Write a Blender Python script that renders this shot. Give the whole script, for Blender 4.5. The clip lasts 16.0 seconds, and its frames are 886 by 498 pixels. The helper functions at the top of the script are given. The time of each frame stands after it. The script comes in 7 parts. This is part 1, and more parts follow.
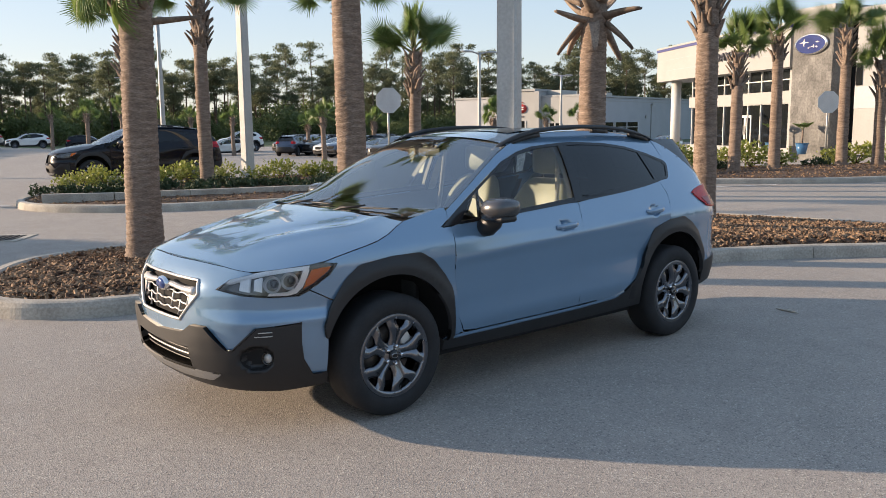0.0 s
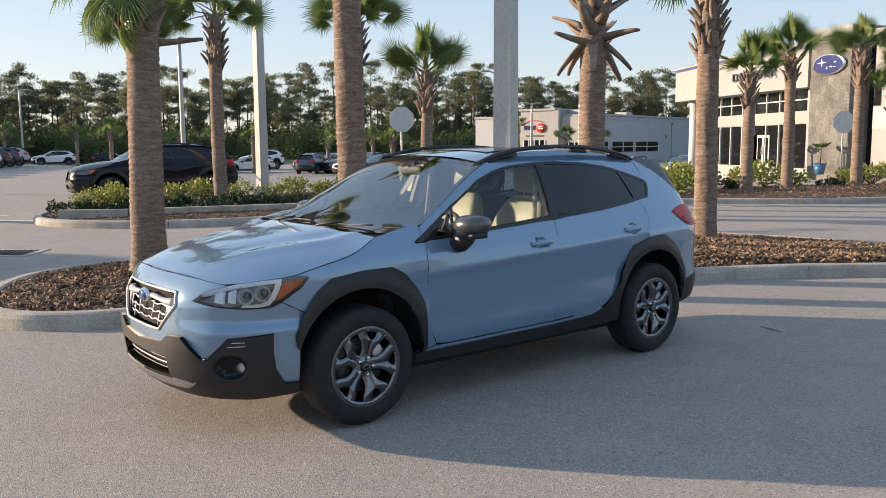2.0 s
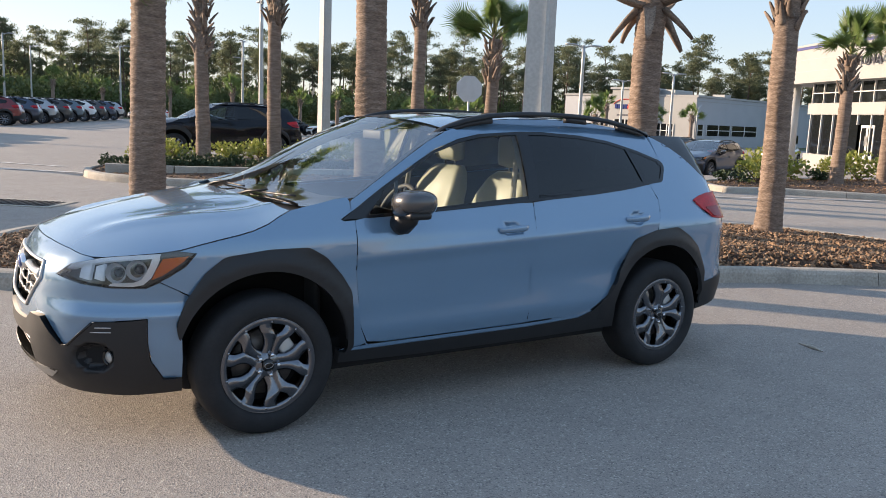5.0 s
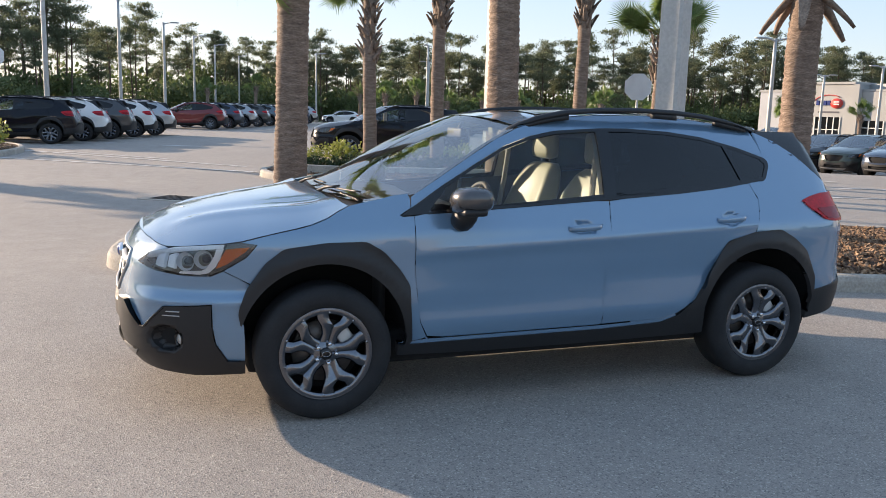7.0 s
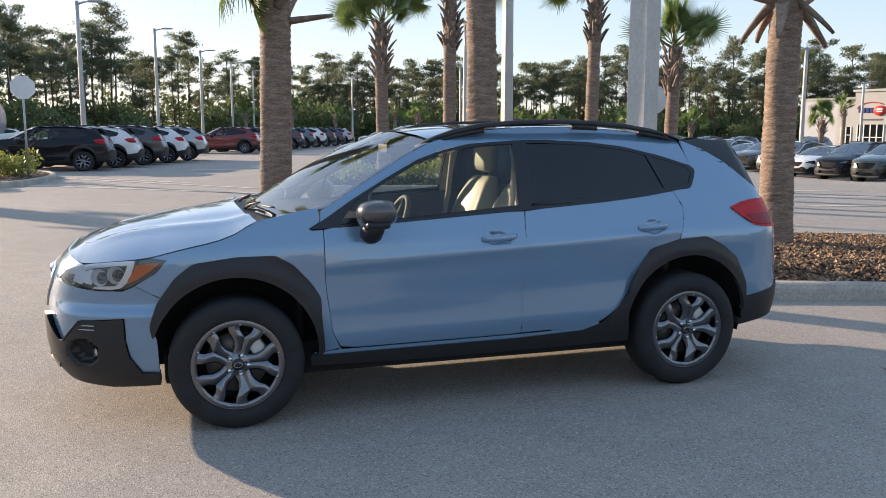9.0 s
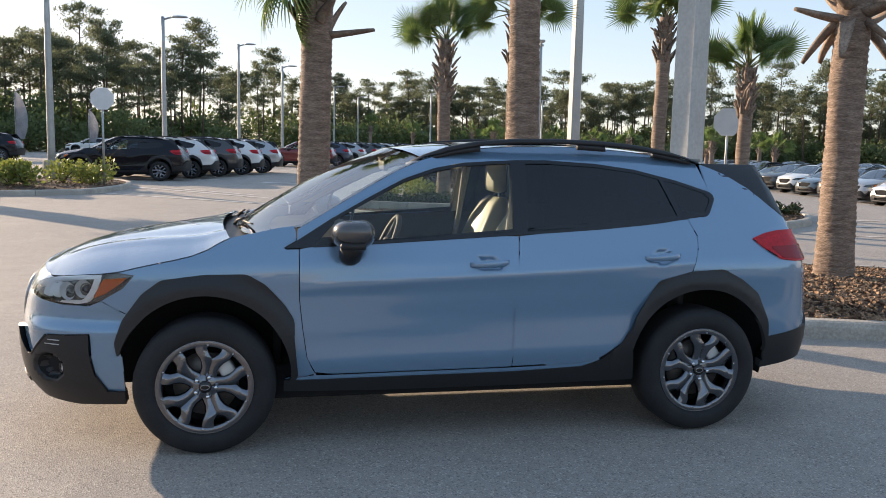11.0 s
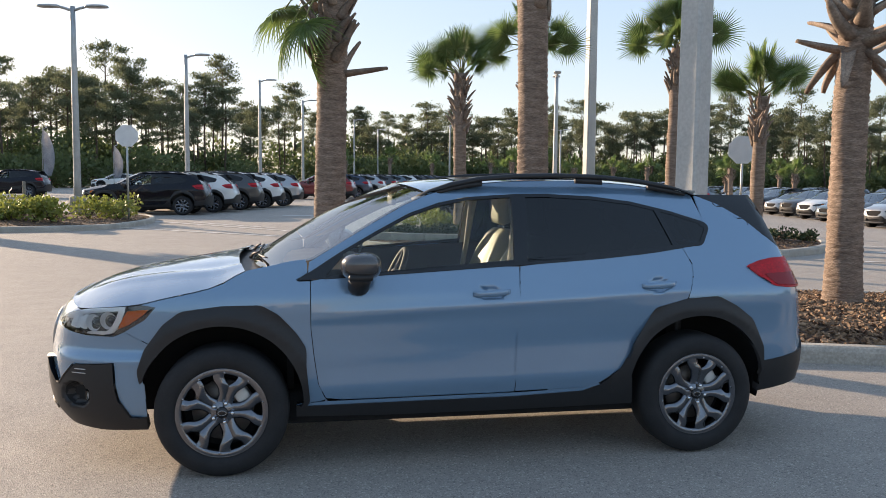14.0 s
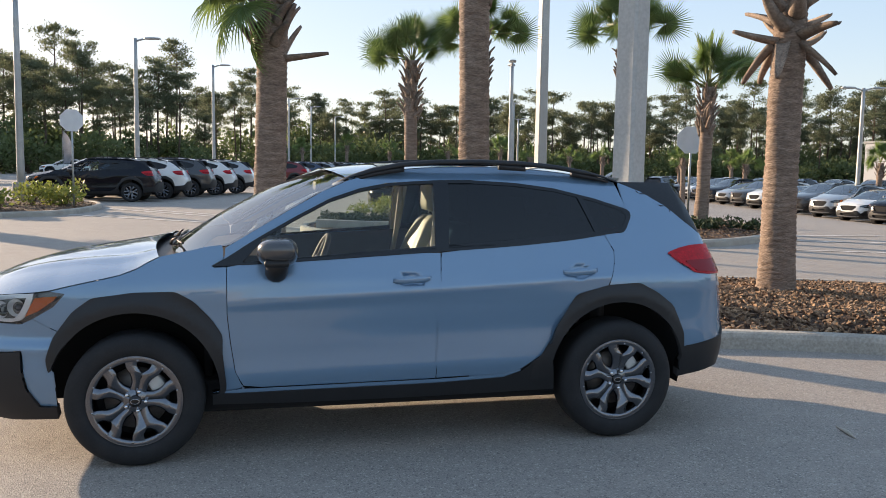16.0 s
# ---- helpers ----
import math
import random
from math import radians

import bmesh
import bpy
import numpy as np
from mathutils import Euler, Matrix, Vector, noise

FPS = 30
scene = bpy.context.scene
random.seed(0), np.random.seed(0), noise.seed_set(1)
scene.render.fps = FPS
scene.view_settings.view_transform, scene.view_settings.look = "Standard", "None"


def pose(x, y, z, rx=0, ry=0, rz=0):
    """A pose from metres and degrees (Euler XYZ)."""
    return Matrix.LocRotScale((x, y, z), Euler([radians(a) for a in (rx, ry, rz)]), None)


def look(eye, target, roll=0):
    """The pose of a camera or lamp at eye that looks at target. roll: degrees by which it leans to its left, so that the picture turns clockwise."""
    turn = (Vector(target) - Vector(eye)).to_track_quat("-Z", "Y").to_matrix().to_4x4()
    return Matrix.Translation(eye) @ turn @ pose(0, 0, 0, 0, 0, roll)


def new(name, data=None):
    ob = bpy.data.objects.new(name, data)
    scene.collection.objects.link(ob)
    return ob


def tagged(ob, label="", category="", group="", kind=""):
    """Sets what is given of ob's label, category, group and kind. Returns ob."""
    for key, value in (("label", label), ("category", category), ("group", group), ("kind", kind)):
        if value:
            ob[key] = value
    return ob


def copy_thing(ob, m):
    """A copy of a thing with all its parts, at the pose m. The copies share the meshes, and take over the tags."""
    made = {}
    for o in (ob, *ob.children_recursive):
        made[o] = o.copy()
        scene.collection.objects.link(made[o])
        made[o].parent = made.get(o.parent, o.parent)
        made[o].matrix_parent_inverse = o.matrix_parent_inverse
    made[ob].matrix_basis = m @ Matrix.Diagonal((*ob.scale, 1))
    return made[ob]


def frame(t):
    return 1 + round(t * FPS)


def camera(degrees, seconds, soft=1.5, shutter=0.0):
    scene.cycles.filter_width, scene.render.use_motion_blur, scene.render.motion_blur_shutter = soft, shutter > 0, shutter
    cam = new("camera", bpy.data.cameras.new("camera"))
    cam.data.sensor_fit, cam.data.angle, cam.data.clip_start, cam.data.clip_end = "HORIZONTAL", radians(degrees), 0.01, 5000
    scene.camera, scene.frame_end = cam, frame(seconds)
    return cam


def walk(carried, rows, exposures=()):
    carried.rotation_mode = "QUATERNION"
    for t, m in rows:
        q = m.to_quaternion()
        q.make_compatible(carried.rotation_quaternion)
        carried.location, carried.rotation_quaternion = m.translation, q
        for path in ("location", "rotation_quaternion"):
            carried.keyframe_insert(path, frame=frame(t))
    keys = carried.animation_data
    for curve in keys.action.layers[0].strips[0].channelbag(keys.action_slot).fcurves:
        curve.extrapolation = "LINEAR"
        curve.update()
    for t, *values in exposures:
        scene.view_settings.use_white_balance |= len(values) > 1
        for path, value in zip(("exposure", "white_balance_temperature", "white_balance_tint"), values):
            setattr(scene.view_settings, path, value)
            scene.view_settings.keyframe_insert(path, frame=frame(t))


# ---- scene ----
from mathutils.bvhtree import BVHTree

cam = camera(55.8, 16.0, 0.9)
PATH = [
    (0, (-4.059, -4.503, 1.618), (-2.779, -2.994, 1.325), -0.6),
    (0.5, (-4.015, -4.604, 1.628), (-2.74, -3.091, 1.336), -0.6),
    (1, (-3.959, -4.696, 1.62), (-2.695, -3.172, 1.339), -0.6),
    (1.5, (-3.968, -4.78, 1.623), (-2.717, -3.242, 1.361), -0.4),
    (2, (-3.938, -4.811, 1.62), (-2.693, -3.265, 1.371), -0.4),
    (2.5, (-3.911, -4.839, 1.61), (-2.668, -3.293, 1.358), -0.4),
    (3, (-3.804, -4.782, 1.588), (-2.561, -3.238, 1.323), -0.1),
    (3.2, (-3.725, -4.742, 1.594), (-2.487, -3.196, 1.317), -0.2),
    (5.3, (-2.625, -4.55, 1.561), (-1.612, -2.857, 1.236), 2.7),
    (5.5, (-2.543, -4.548, 1.559), (-1.579, -2.827, 1.231), 2.7),
    (6, (-2.279, -4.581, 1.553), (-1.435, -2.799, 1.217), 2.6),
    (6.5, (-2.166, -4.646, 1.542), (-1.414, -2.824, 1.206), 2.2),
    (7, (-2.195, -4.857, 1.568), (-1.514, -3.006, 1.241), 1.6),
    (7.5, (-2.136, -5.042, 1.582), (-1.494, -3.175, 1.264), 0.9),
    (8, (-1.925, -5.155, 1.566), (-1.305, -3.279, 1.256), 0.3),
    (8.5, (-1.745, -5.202, 1.558), (-1.136, -3.32, 1.26), 0.0),
    (11, (-1.018, -5.035, 1.56), (-0.612, -3.092, 1.315), 1.3),
    (11.5, (-1.099, -5.155, 1.576), (-0.715, -3.207, 1.337), 1.2),
    (12, (-1.124, -5.225, 1.574), (-0.759, -3.271, 1.35), 1.1),
    (12.5, (-1.057, -5.265, 1.577), (-0.711, -3.306, 1.368), 0.9),
    (13, (-1.013, -5.265, 1.581), (-0.675, -3.303, 1.389), 0.8),
    (13.5, (-0.993, -5.26, 1.587), (-0.652, -3.298, 1.409), 0.7),
    (14, (-0.971, -5.272, 1.59), (-0.614, -3.311, 1.416), 0.5),
    (14.5, (-0.951, -5.288, 1.589), (-0.582, -3.331, 1.408), 0.5),
    (15, (-0.916, -5.293, 1.585), (-0.535, -3.339, 1.396), 0.5),
    (15.5, (-0.834, -5.3, 1.577), (-0.432, -3.351, 1.379), 0.5),
    (16, (-0.759, -5.288, 1.577), (-0.307, -3.35, 1.377), 0.9),
]
walk(cam, [(t, look(eye, target, roll)) for t, eye, target, roll in PATH], [(0.0, 1.78, 6850, 15.0), (3.2, 1.78, 6850, 15.0), (5.5, 1.92, 6600, 15.0), (9.0, 1.94, 6650, 15.0), (12.0, 1.90, 6850, 15.0), (16.0, 1.90, 6900, 15.0)])

# ---- world, sun ----
SUN_AZ, SUN_EL = 130.0, 14.0          # degrees, direction towards the sun in the plan and its height
world = bpy.data.worlds.new("sky")
scene.world = world
world.use_nodes = True
wn = world.node_tree.nodes
sky = wn.new("ShaderNodeTexSky")
sky.sky_type = "NISHITA"
sky.sun_disc = False
sky.sun_elevation = radians(SUN_EL)
sky.sun_rotation = radians(90.0 - SUN_AZ)
sky.air_density, sky.dust_density, sky.ozone_density = 1.0, 0.9, 4.0
wn["Background"].inputs["Strength"].default_value = 0.15
# morning haze evens the sky out between the sun's side and the zenith
haze, lift, tint = wn.new("ShaderNodeGamma"), wn.new("ShaderNodeVectorMath"), wn.new("ShaderNodeHueSaturation")
haze.inputs["Gamma"].default_value = 0.30
tint.inputs["Hue"].default_value = 0.506
tint.inputs["Saturation"].default_value = 1.6
lift.operation = "SCALE"
lift.inputs["Scale"].default_value = 1.20
world.node_tree.links.new(sky.outputs["Color"], haze.inputs["Color"])
world.node_tree.links.new(haze.outputs["Color"], tint.inputs["Color"])
world.node_tree.links.new(tint.outputs["Color"], lift.inputs[0])
world.node_tree.links.new(lift.outputs["Vector"], wn["Background"].inputs["Color"])

sun = new("sun", bpy.data.lights.new("sun", "SUN"))
sun.data.energy, sun.data.angle, sun.data.color = 2.5, radians(0.6), (1.0, 0.80, 0.58)
az, el = radians(SUN_AZ), radians(SUN_EL)
sun.matrix_world = look((60 * math.cos(az), 60 * math.sin(az), 60 * math.tan(el)), (0, 0, 0))


# ---- materials ----
def mat(name, color, rough=0.6, metal=0.0, vary=0.25, scale=8.0, fine=60.0, bump=0.15, depth=0.004, color2=None, coat=0.0,
        random_tint=0.0, spec=0.5, stretch=(1, 1, 1), rough_vary=0.1, obj=True, coat_ior=1.5):
    """A principled material whose colour and gloss vary at two scales, with fine relief."""
    m = bpy.data.materials.new(name)
    m.use_nodes = True
    nt = m.node_tree
    n, l = nt.nodes, nt.links
    b = n["Principled BSDF"]
    b.inputs["Metallic"].default_value = metal
    b.inputs["Specular IOR Level"].default_value = spec
    b.inputs["Coat Weight"].default_value = coat
    b.inputs["Coat Roughness"].default_value = 0.02
    b.inputs["Coat IOR"].default_value = coat_ior
    tc = n.new("ShaderNodeTexCoord")
    mp = n.new("ShaderNodeMapping")
    mp.inputs["Scale"].default_value = stretch
    l.new(tc.outputs["Object" if obj else "Generated"], mp.inputs["Vector"])
    big, small = n.new("ShaderNodeTexNoise"), n.new("ShaderNodeTexNoise")
    for node, s, d in ((big, scale, 3.0), (small, fine, 4.0)):
        node.inputs["Scale"].default_value, node.inputs["Detail"].default_value = s, d
        l.new(mp.outputs["Vector"], node.inputs["Vector"])
    c1 = tuple(color) + (1,)
    c2 = tuple(color2 or [c * (1 - vary) for c in color]) + (1,)
    mix = n.new("ShaderNodeMix")
    mix.data_type = "RGBA"
    mix.inputs["A"].default_value, mix.inputs["B"].default_value = c1, c2
    ramp = n.new("ShaderNodeMapRange")
    ramp.inputs["From Min"].default_value, ramp.inputs["From Max"].default_value = 0.35, 0.65
    l.new(big.outputs["Fac"], ramp.inputs["Value"])
    l.new(ramp.outputs["Result"], mix.inputs["Factor"])
    grain = n.new("ShaderNodeMix")
    grain.data_type, grain.blend_type = "RGBA", "MULTIPLY"
    g = n.new("ShaderNodeMapRange")
    g.inputs["From Min"].default_value, g.inputs["From Max"].default_value = 0.3, 0.7
    g.inputs["To Min"].default_value, g.inputs["To Max"].default_value = 1 - vary, 1 + vary * 0.6
    l.new(small.outputs["Fac"], g.inputs["Value"])
    grain.inputs["Factor"].default_value = 1.0
    l.new(mix.outputs["Result"], grain.inputs["A"])
    l.new(g.outputs["Result"], grain.inputs["B"])
    out = grain.outputs["Result"]
    if random_tint:
        oi = n.new("ShaderNodeObjectInfo")
        r = n.new("ShaderNodeMapRange")
        r.inputs["To Min"].default_value, r.inputs["To Max"].default_value = 1 - random_tint, 1 + random_tint
        l.new(oi.outputs["Random"], r.inputs["Value"])
        t = n.new("ShaderNodeMix")
        t.data_type, t.blend_type = "RGBA", "MULTIPLY"
        t.inputs["Factor"].default_value = 1.0
        l.new(out, t.inputs["A"])
        l.new(r.outputs["Result"], t.inputs["B"])
        out = t.outputs["Result"]
    l.new(out, b.inputs["Base Color"])
    rr = n.new("ShaderNodeMapRange")
    rr.inputs["To Min"].default_value, rr.inputs["To Max"].default_value = max(0.02, rough - rough_vary), min(1.0, rough + rough_vary)
    l.new(big.outputs["Fac"], rr.inputs["Value"])
    l.new(rr.outputs["Result"], b.inputs["Roughness"])
    if bump:
        bp = n.new("ShaderNodeBump")
        bp.inputs["Strength"].default_value, bp.inputs["Distance"].default_value = bump, depth
        l.new(small.outputs["Fac"], bp.inputs["Height"])
        l.new(bp.outputs["Normal"], b.inputs["Normal"])
    return m


def plain(name, color, rough=0.4, metal=0.0, coat=0.0, spec=0.5):
    m = bpy.data.materials.new(name)
    m.use_nodes = True
    b = m.node_tree.nodes["Principled BSDF"]
    b.inputs["Base Color"].default_value = tuple(color) + (1,)
    b.inputs["Roughness"].default_value, b.inputs["Metallic"].default_value = rough, metal
    b.inputs["Coat Weight"].default_value, b.inputs["Coat Roughness"].default_value = coat, 0.02
    b.inputs["Specular IOR Level"].default_value = spec
    return m


def glass(name, tint, gloss=0.04, clear=1.0):
    """Thin glass: tinted see-through with a mirror coat by Fresnel."""
    m = bpy.data.materials.new(name)
    m.use_nodes = True
    n, l = m.node_tree.nodes, m.node_tree.links
    n.remove(n["Principled BSDF"])
    tr, gl, mx, fr = (n.new("ShaderNode" + k) for k in ("BsdfTransparent", "BsdfGlossy", "MixShader", "Fresnel"))
    tr.inputs["Color"].default_value = tuple(tint) + (1,)
    gl.inputs["Roughness"].default_value = 0.0
    gl.inputs["Color"].default_value = (1, 1, 1, 1)
    fr.inputs["IOR"].default_value = 1.5 + gloss
    l.new(fr.outputs["Fac"], mx.inputs["Fac"])
    l.new(tr.outputs[0], mx.inputs[1])
    l.new(gl.outputs[0], mx.inputs[2])
    l.new(mx.outputs[0], n["Material Output"].inputs["Surface"])
    return m


def leaf_mat(name, color, color2, rough=0.5, fine=20.0, translucent=0.3):
    """Foliage: two greens by noise and island, with some light let through."""
    m = bpy.data.materials.new(name)
    m.use_nodes = True
    n, l = m.node_tree.nodes, m.node_tree.links
    b = n["Principled BSDF"]
    geo, tc, nz, mix = (n.new("ShaderNode" + k) for k in ("NewGeometry", "TexCoord", "TexNoise", "Mix"))
    mix.data_type = "RGBA"
    mix.inputs["A"].default_value, mix.inputs["B"].default_value = tuple(color) + (1,), tuple(color2) + (1,)
    nz.inputs["Scale"].default_value = fine
    add = n.new("ShaderNodeMath")
    add.operation = "MULTIPLY_ADD"
    add.inputs[1].default_value, add.inputs[2].default_value = 0.6, -0.05
    l.new(tc.outputs["Object"], nz.inputs["Vector"])
    l.new(geo.outputs["Random Per Island"], add.inputs[0])
    a2 = n.new("ShaderNodeMath")
    a2.operation = "MULTIPLY_ADD"
    a2.inputs[1].default_value = 0.6
    l.new(nz.outputs["Fac"], a2.inputs[0])
    l.new(add.outputs[0], a2.inputs[2])
    l.new(a2.outputs[0], mix.inputs["Factor"])
    l.new(mix.outputs["Result"], b.inputs["Base Color"])
    b.inputs["Roughness"].default_value = rough
    tl, ms = n.new("ShaderNodeBsdfTranslucent"), n.new("ShaderNodeMixShader")
    l.new(mix.outputs["Result"], tl.inputs["Color"])
    ms.inputs["Fac"].default_value = translucent
    l.new(b.outputs[0], ms.inputs[1])
    l.new(tl.outputs[0], ms.inputs[2])
    l.new(ms.outputs[0], n["Material Output"].inputs["Surface"])
    return m


def ground_mat():
    """Worn asphalt with pale and dark stone chips, oil and wear patches; grass far out."""
    m = bpy.data.materials.new("asphalt")
    m.use_nodes = True
    n, l = m.node_tree.nodes, m.node_tree.links
    b = n["Principled BSDF"]
    tc = n.new("ShaderNodeTexCoord")
    def noise_node(s, d=3.0, r=0.5):
        k = n.new("ShaderNodeTexNoise")
        k.inputs["Scale"].default_value, k.inputs["Detail"].default_value, k.inputs["Roughness"].default_value = s, d, r
        l.new(tc.outputs["Object"], k.inputs["Vector"])
        return k
    def ramp(src, lo, hi, a, c):
        k = n.new("ShaderNodeMapRange")
        for key, v in (("From Min", lo), ("From Max", hi), ("To Min", a), ("To Max", c)):
            k.inputs[key].default_value = v
        l.new(src, k.inputs["Value"])
        return k.outputs["Result"]
    def mixc(fac, a, c, mode="MIX"):
        k = n.new("ShaderNodeMix")
        k.data_type, k.blend_type = "RGBA", mode
        for key, v in (("Factor", fac), ("A", a), ("B", c)):
            if isinstance(v, (tuple, float)):
                k.inputs[key].default_value = v if isinstance(v, float) else v + (1,)
            else:
                l.new(v, k.inputs[key])
        return k.outputs["Result"]
    vor = n.new("ShaderNodeTexVoronoi")
    vor.inputs["Scale"].default_value = 120.0
    l.new(tc.outputs["Object"], vor.inputs["Vector"])
    chip = n.new("ShaderNodeSeparateColor")
    l.new(vor.outputs["Color"], chip.inputs["Color"])
    patch, mid, tiny = noise_node(0.35, 4.0), noise_node(3.0, 5.0, 0.6), noise_node(130.0, 2.0)
    base = mixc(ramp(patch.outputs["Fac"], 0.35, 0.7, 0.0, 1.0), (0.375, 0.334, 0.292), (0.318, 0.285, 0.252))
    base = mixc(ramp(mid.outputs["Fac"], 0.3, 0.75, 0.0, 0.55), base, (0.258, 0.234, 0.210))
    base = mixc(ramp(chip.outputs["Red"], 0.80, 0.97, 0.0, 0.85), base, (0.50, 0.46, 0.40))
    base = mixc(ramp(chip.outputs["Green"], 0.74, 0.97, 0.0, 0.62), base, (0.10, 0.097, 0.094))
    base = mixc(1.0, base, ramp(tiny.outputs["Fac"], 0.3, 0.7, 0.78, 1.18), "MULTIPLY")
    # beyond the lot the sheet turns to rough grass
    sep = n.new("ShaderNodeVectorMath")
    sep.operation = "LENGTH"
    l.new(tc.outputs["Object"], sep.inputs[0])
    edge = noise_node(0.05)
    far = n.new("ShaderNodeMath")
    far.operation = "MULTIPLY_ADD"
    far.inputs[1].default_value = 60.0
    l.new(edge.outputs["Fac"], far.inputs[0])
    l.new(sep.outputs["Value"], far.inputs[2])
    base = mixc(ramp(far.outputs[0], 128.0, 134.0, 0.0, 1.0), base, (0.075, 0.10, 0.032))
    l.new(base, b.inputs["Base Color"])
    l.new(ramp(mid.outputs["Fac"], 0.3, 0.7, 0.72, 0.92), b.inputs["Roughness"])
    bp = n.new("ShaderNodeBump")
    bp.inputs["Strength"].default_value, bp.inputs["Distance"].default_value = 0.4, 0.005
    hsum = n.new("ShaderNodeMath")
    hsum.operation = "ADD"
    l.new(vor.outputs["Distance"], hsum.inputs[0])
    l.new(tiny.outputs["Fac"], hsum.inputs[1])
    l.new(hsum.outputs[0], bp.inputs["Height"])
    l.new(bp.outputs["Normal"], b.inputs["Normal"])
    return m


ASPHALT = ground_mat()
CONCRETE = mat("kerb_concrete", (0.46, 0.42, 0.36), 0.85, vary=0.25, scale=3.0, fine=45.0, bump=0.4)
POLE_MAT = mat("pole_concrete", (0.50, 0.50, 0.48), 0.6, vary=0.12, scale=2.0, fine=30.0, bump=0.15)
STEEL = mat("galvanised_steel", (0.42, 0.43, 0.43), 0.45, 0.6, vary=0.12, scale=6.0)
MULCH_BED = mat("mulch_bed", (0.15, 0.085, 0.05), 0.95, vary=0.6, scale=9.0, fine=40.0, bump=1.0, depth=0.03, color2=(0.045, 0.025, 0.015))
MULCH = mat("bark_chip", (0.40, 0.26, 0.155), 0.9, vary=0.5, scale=9.0, fine=50.0, bump=0.4, color2=(0.085, 0.045, 0.027))
TRUNK = mat("palm_trunk", (0.30, 0.225, 0.175), 0.92, vary=0.42, scale=5.0, fine=26.0, bump=0.9, depth=0.012, color2=(0.185, 0.132, 0.10), stretch=(1, 1, 5))
BOOT = mat("dry_leaf_base", (0.30, 0.235, 0.185), 0.85, vary=0.40, scale=5.0, fine=40.0, bump=0.6, color2=(0.15, 0.105, 0.08), random_tint=0.3)
FROND = leaf_mat("palm_frond", (0.10, 0.17, 0.045), (0.19, 0.26, 0.085), 0.38, 6.0, 0.45)
STALK = mat("frond_stalk", (0.20, 0.22, 0.07), 0.5, vary=0.3)
PINE_BARK = mat("pine_bark", (0.135, 0.095, 0.07), 0.95, vary=0.4, scale=2.0, fine=12.0)
# needles paler and greyer than their own green, with distance haze in the colour
PINE = leaf_mat("hazed_needles", (0.100, 0.122, 0.070), (0.195, 0.210, 0.122), 0.7, 1.0, 0.5)
BROADLEAF = leaf_mat("broadleaf", (0.080, 0.115, 0.042), (0.145, 0.175, 0.066), 0.6, 1.0, 0.4)
HEDGE = leaf_mat("shrub_leaves", (0.15, 0.20, 0.040), (0.30, 0.31, 0.075), 0.5, 5.0, 0.4)
# dark green taken darker still, with the hedge's shade in its colour
SHADED_HEDGE = leaf_mat("low_shrub", (0.020, 0.040, 0.016), (0.042, 0.070, 0.026), 0.7, 5.0, 0.10)
PAINT_LINE = mat("line_paint", (0.80, 0.79, 0.76), 0.8, vary=0.3, scale=4.0, fine=50.0)
STUCCO = mat("white_stucco", (0.37, 0.37, 0.36), 0.85, vary=0.06, scale=0.6, fine=12.0)
STUCCO_GREY = mat("pale_grey_panel", (0.38, 0.395, 0.42), 0.6, vary=0.06, scale=0.5, fine=8.0)
STONE = mat("grey_stone_tile", (0.19, 0.185, 0.175), 0.8, vary=0.3, scale=1.2, fine=9.0, random_tint=0.18)
WINDOW_DARK = mat("window_glass_dark", (0.012, 0.014, 0.016), 0.04, vary=0.1, bump=0.0, rough_vary=0.02)
WHITE_FRAME = mat("white_frame", (0.62, 0.62, 0.60), 0.5, vary=0.05)
CHROME_SIGN = plain("bright_rim", (0.75, 0.75, 0.76), 0.15, 1.0)
PURPLE = mat("blue_trim", (0.07, 0.075, 0.22), 0.5, vary=0.1)


# ---- helpers of the build ----
def finish(bm, smooth=True):
    bmesh.ops.recalc_face_normals(bm, faces=bm.faces)
    for f in bm.faces:
        f.smooth = smooth
    return bm


def mesh_of(name, bm, material, smooth=True, recalc=True):
    if recalc:
        finish(bm, smooth)
    else:
        for f in bm.faces:
            f.smooth = smooth
    me = bpy.data.meshes.new(name)
    bm.to_mesh(me)
    bm.free()
    for m in (material if isinstance(material, (list, tuple)) else [material]):
        me.materials.append(m)
    return me


def part(name, bm, material, parent, label="", smooth=True, recalc=True):
    ob = new(name, mesh_of(name, bm, material, smooth, recalc) if isinstance(bm, bmesh.types.BMesh) else bm)
    ob.parent = parent
    return tagged(ob, label) if label else ob


def thing(name, label, category, m=None, group="", kind=""):
    ob = new(name)
    ob.empty_display_size = 0.1
    ob.matrix_basis = m or Matrix()
    return tagged(ob, label, category, group, kind)


def solid(name, bm, material, label, category, kind="structure", m=None, smooth=False):
    ob = new(name, mesh_of(name, bm, material, smooth))
    if m:
        ob.matrix_basis = m
    return tagged(ob, label, category, kind=kind)


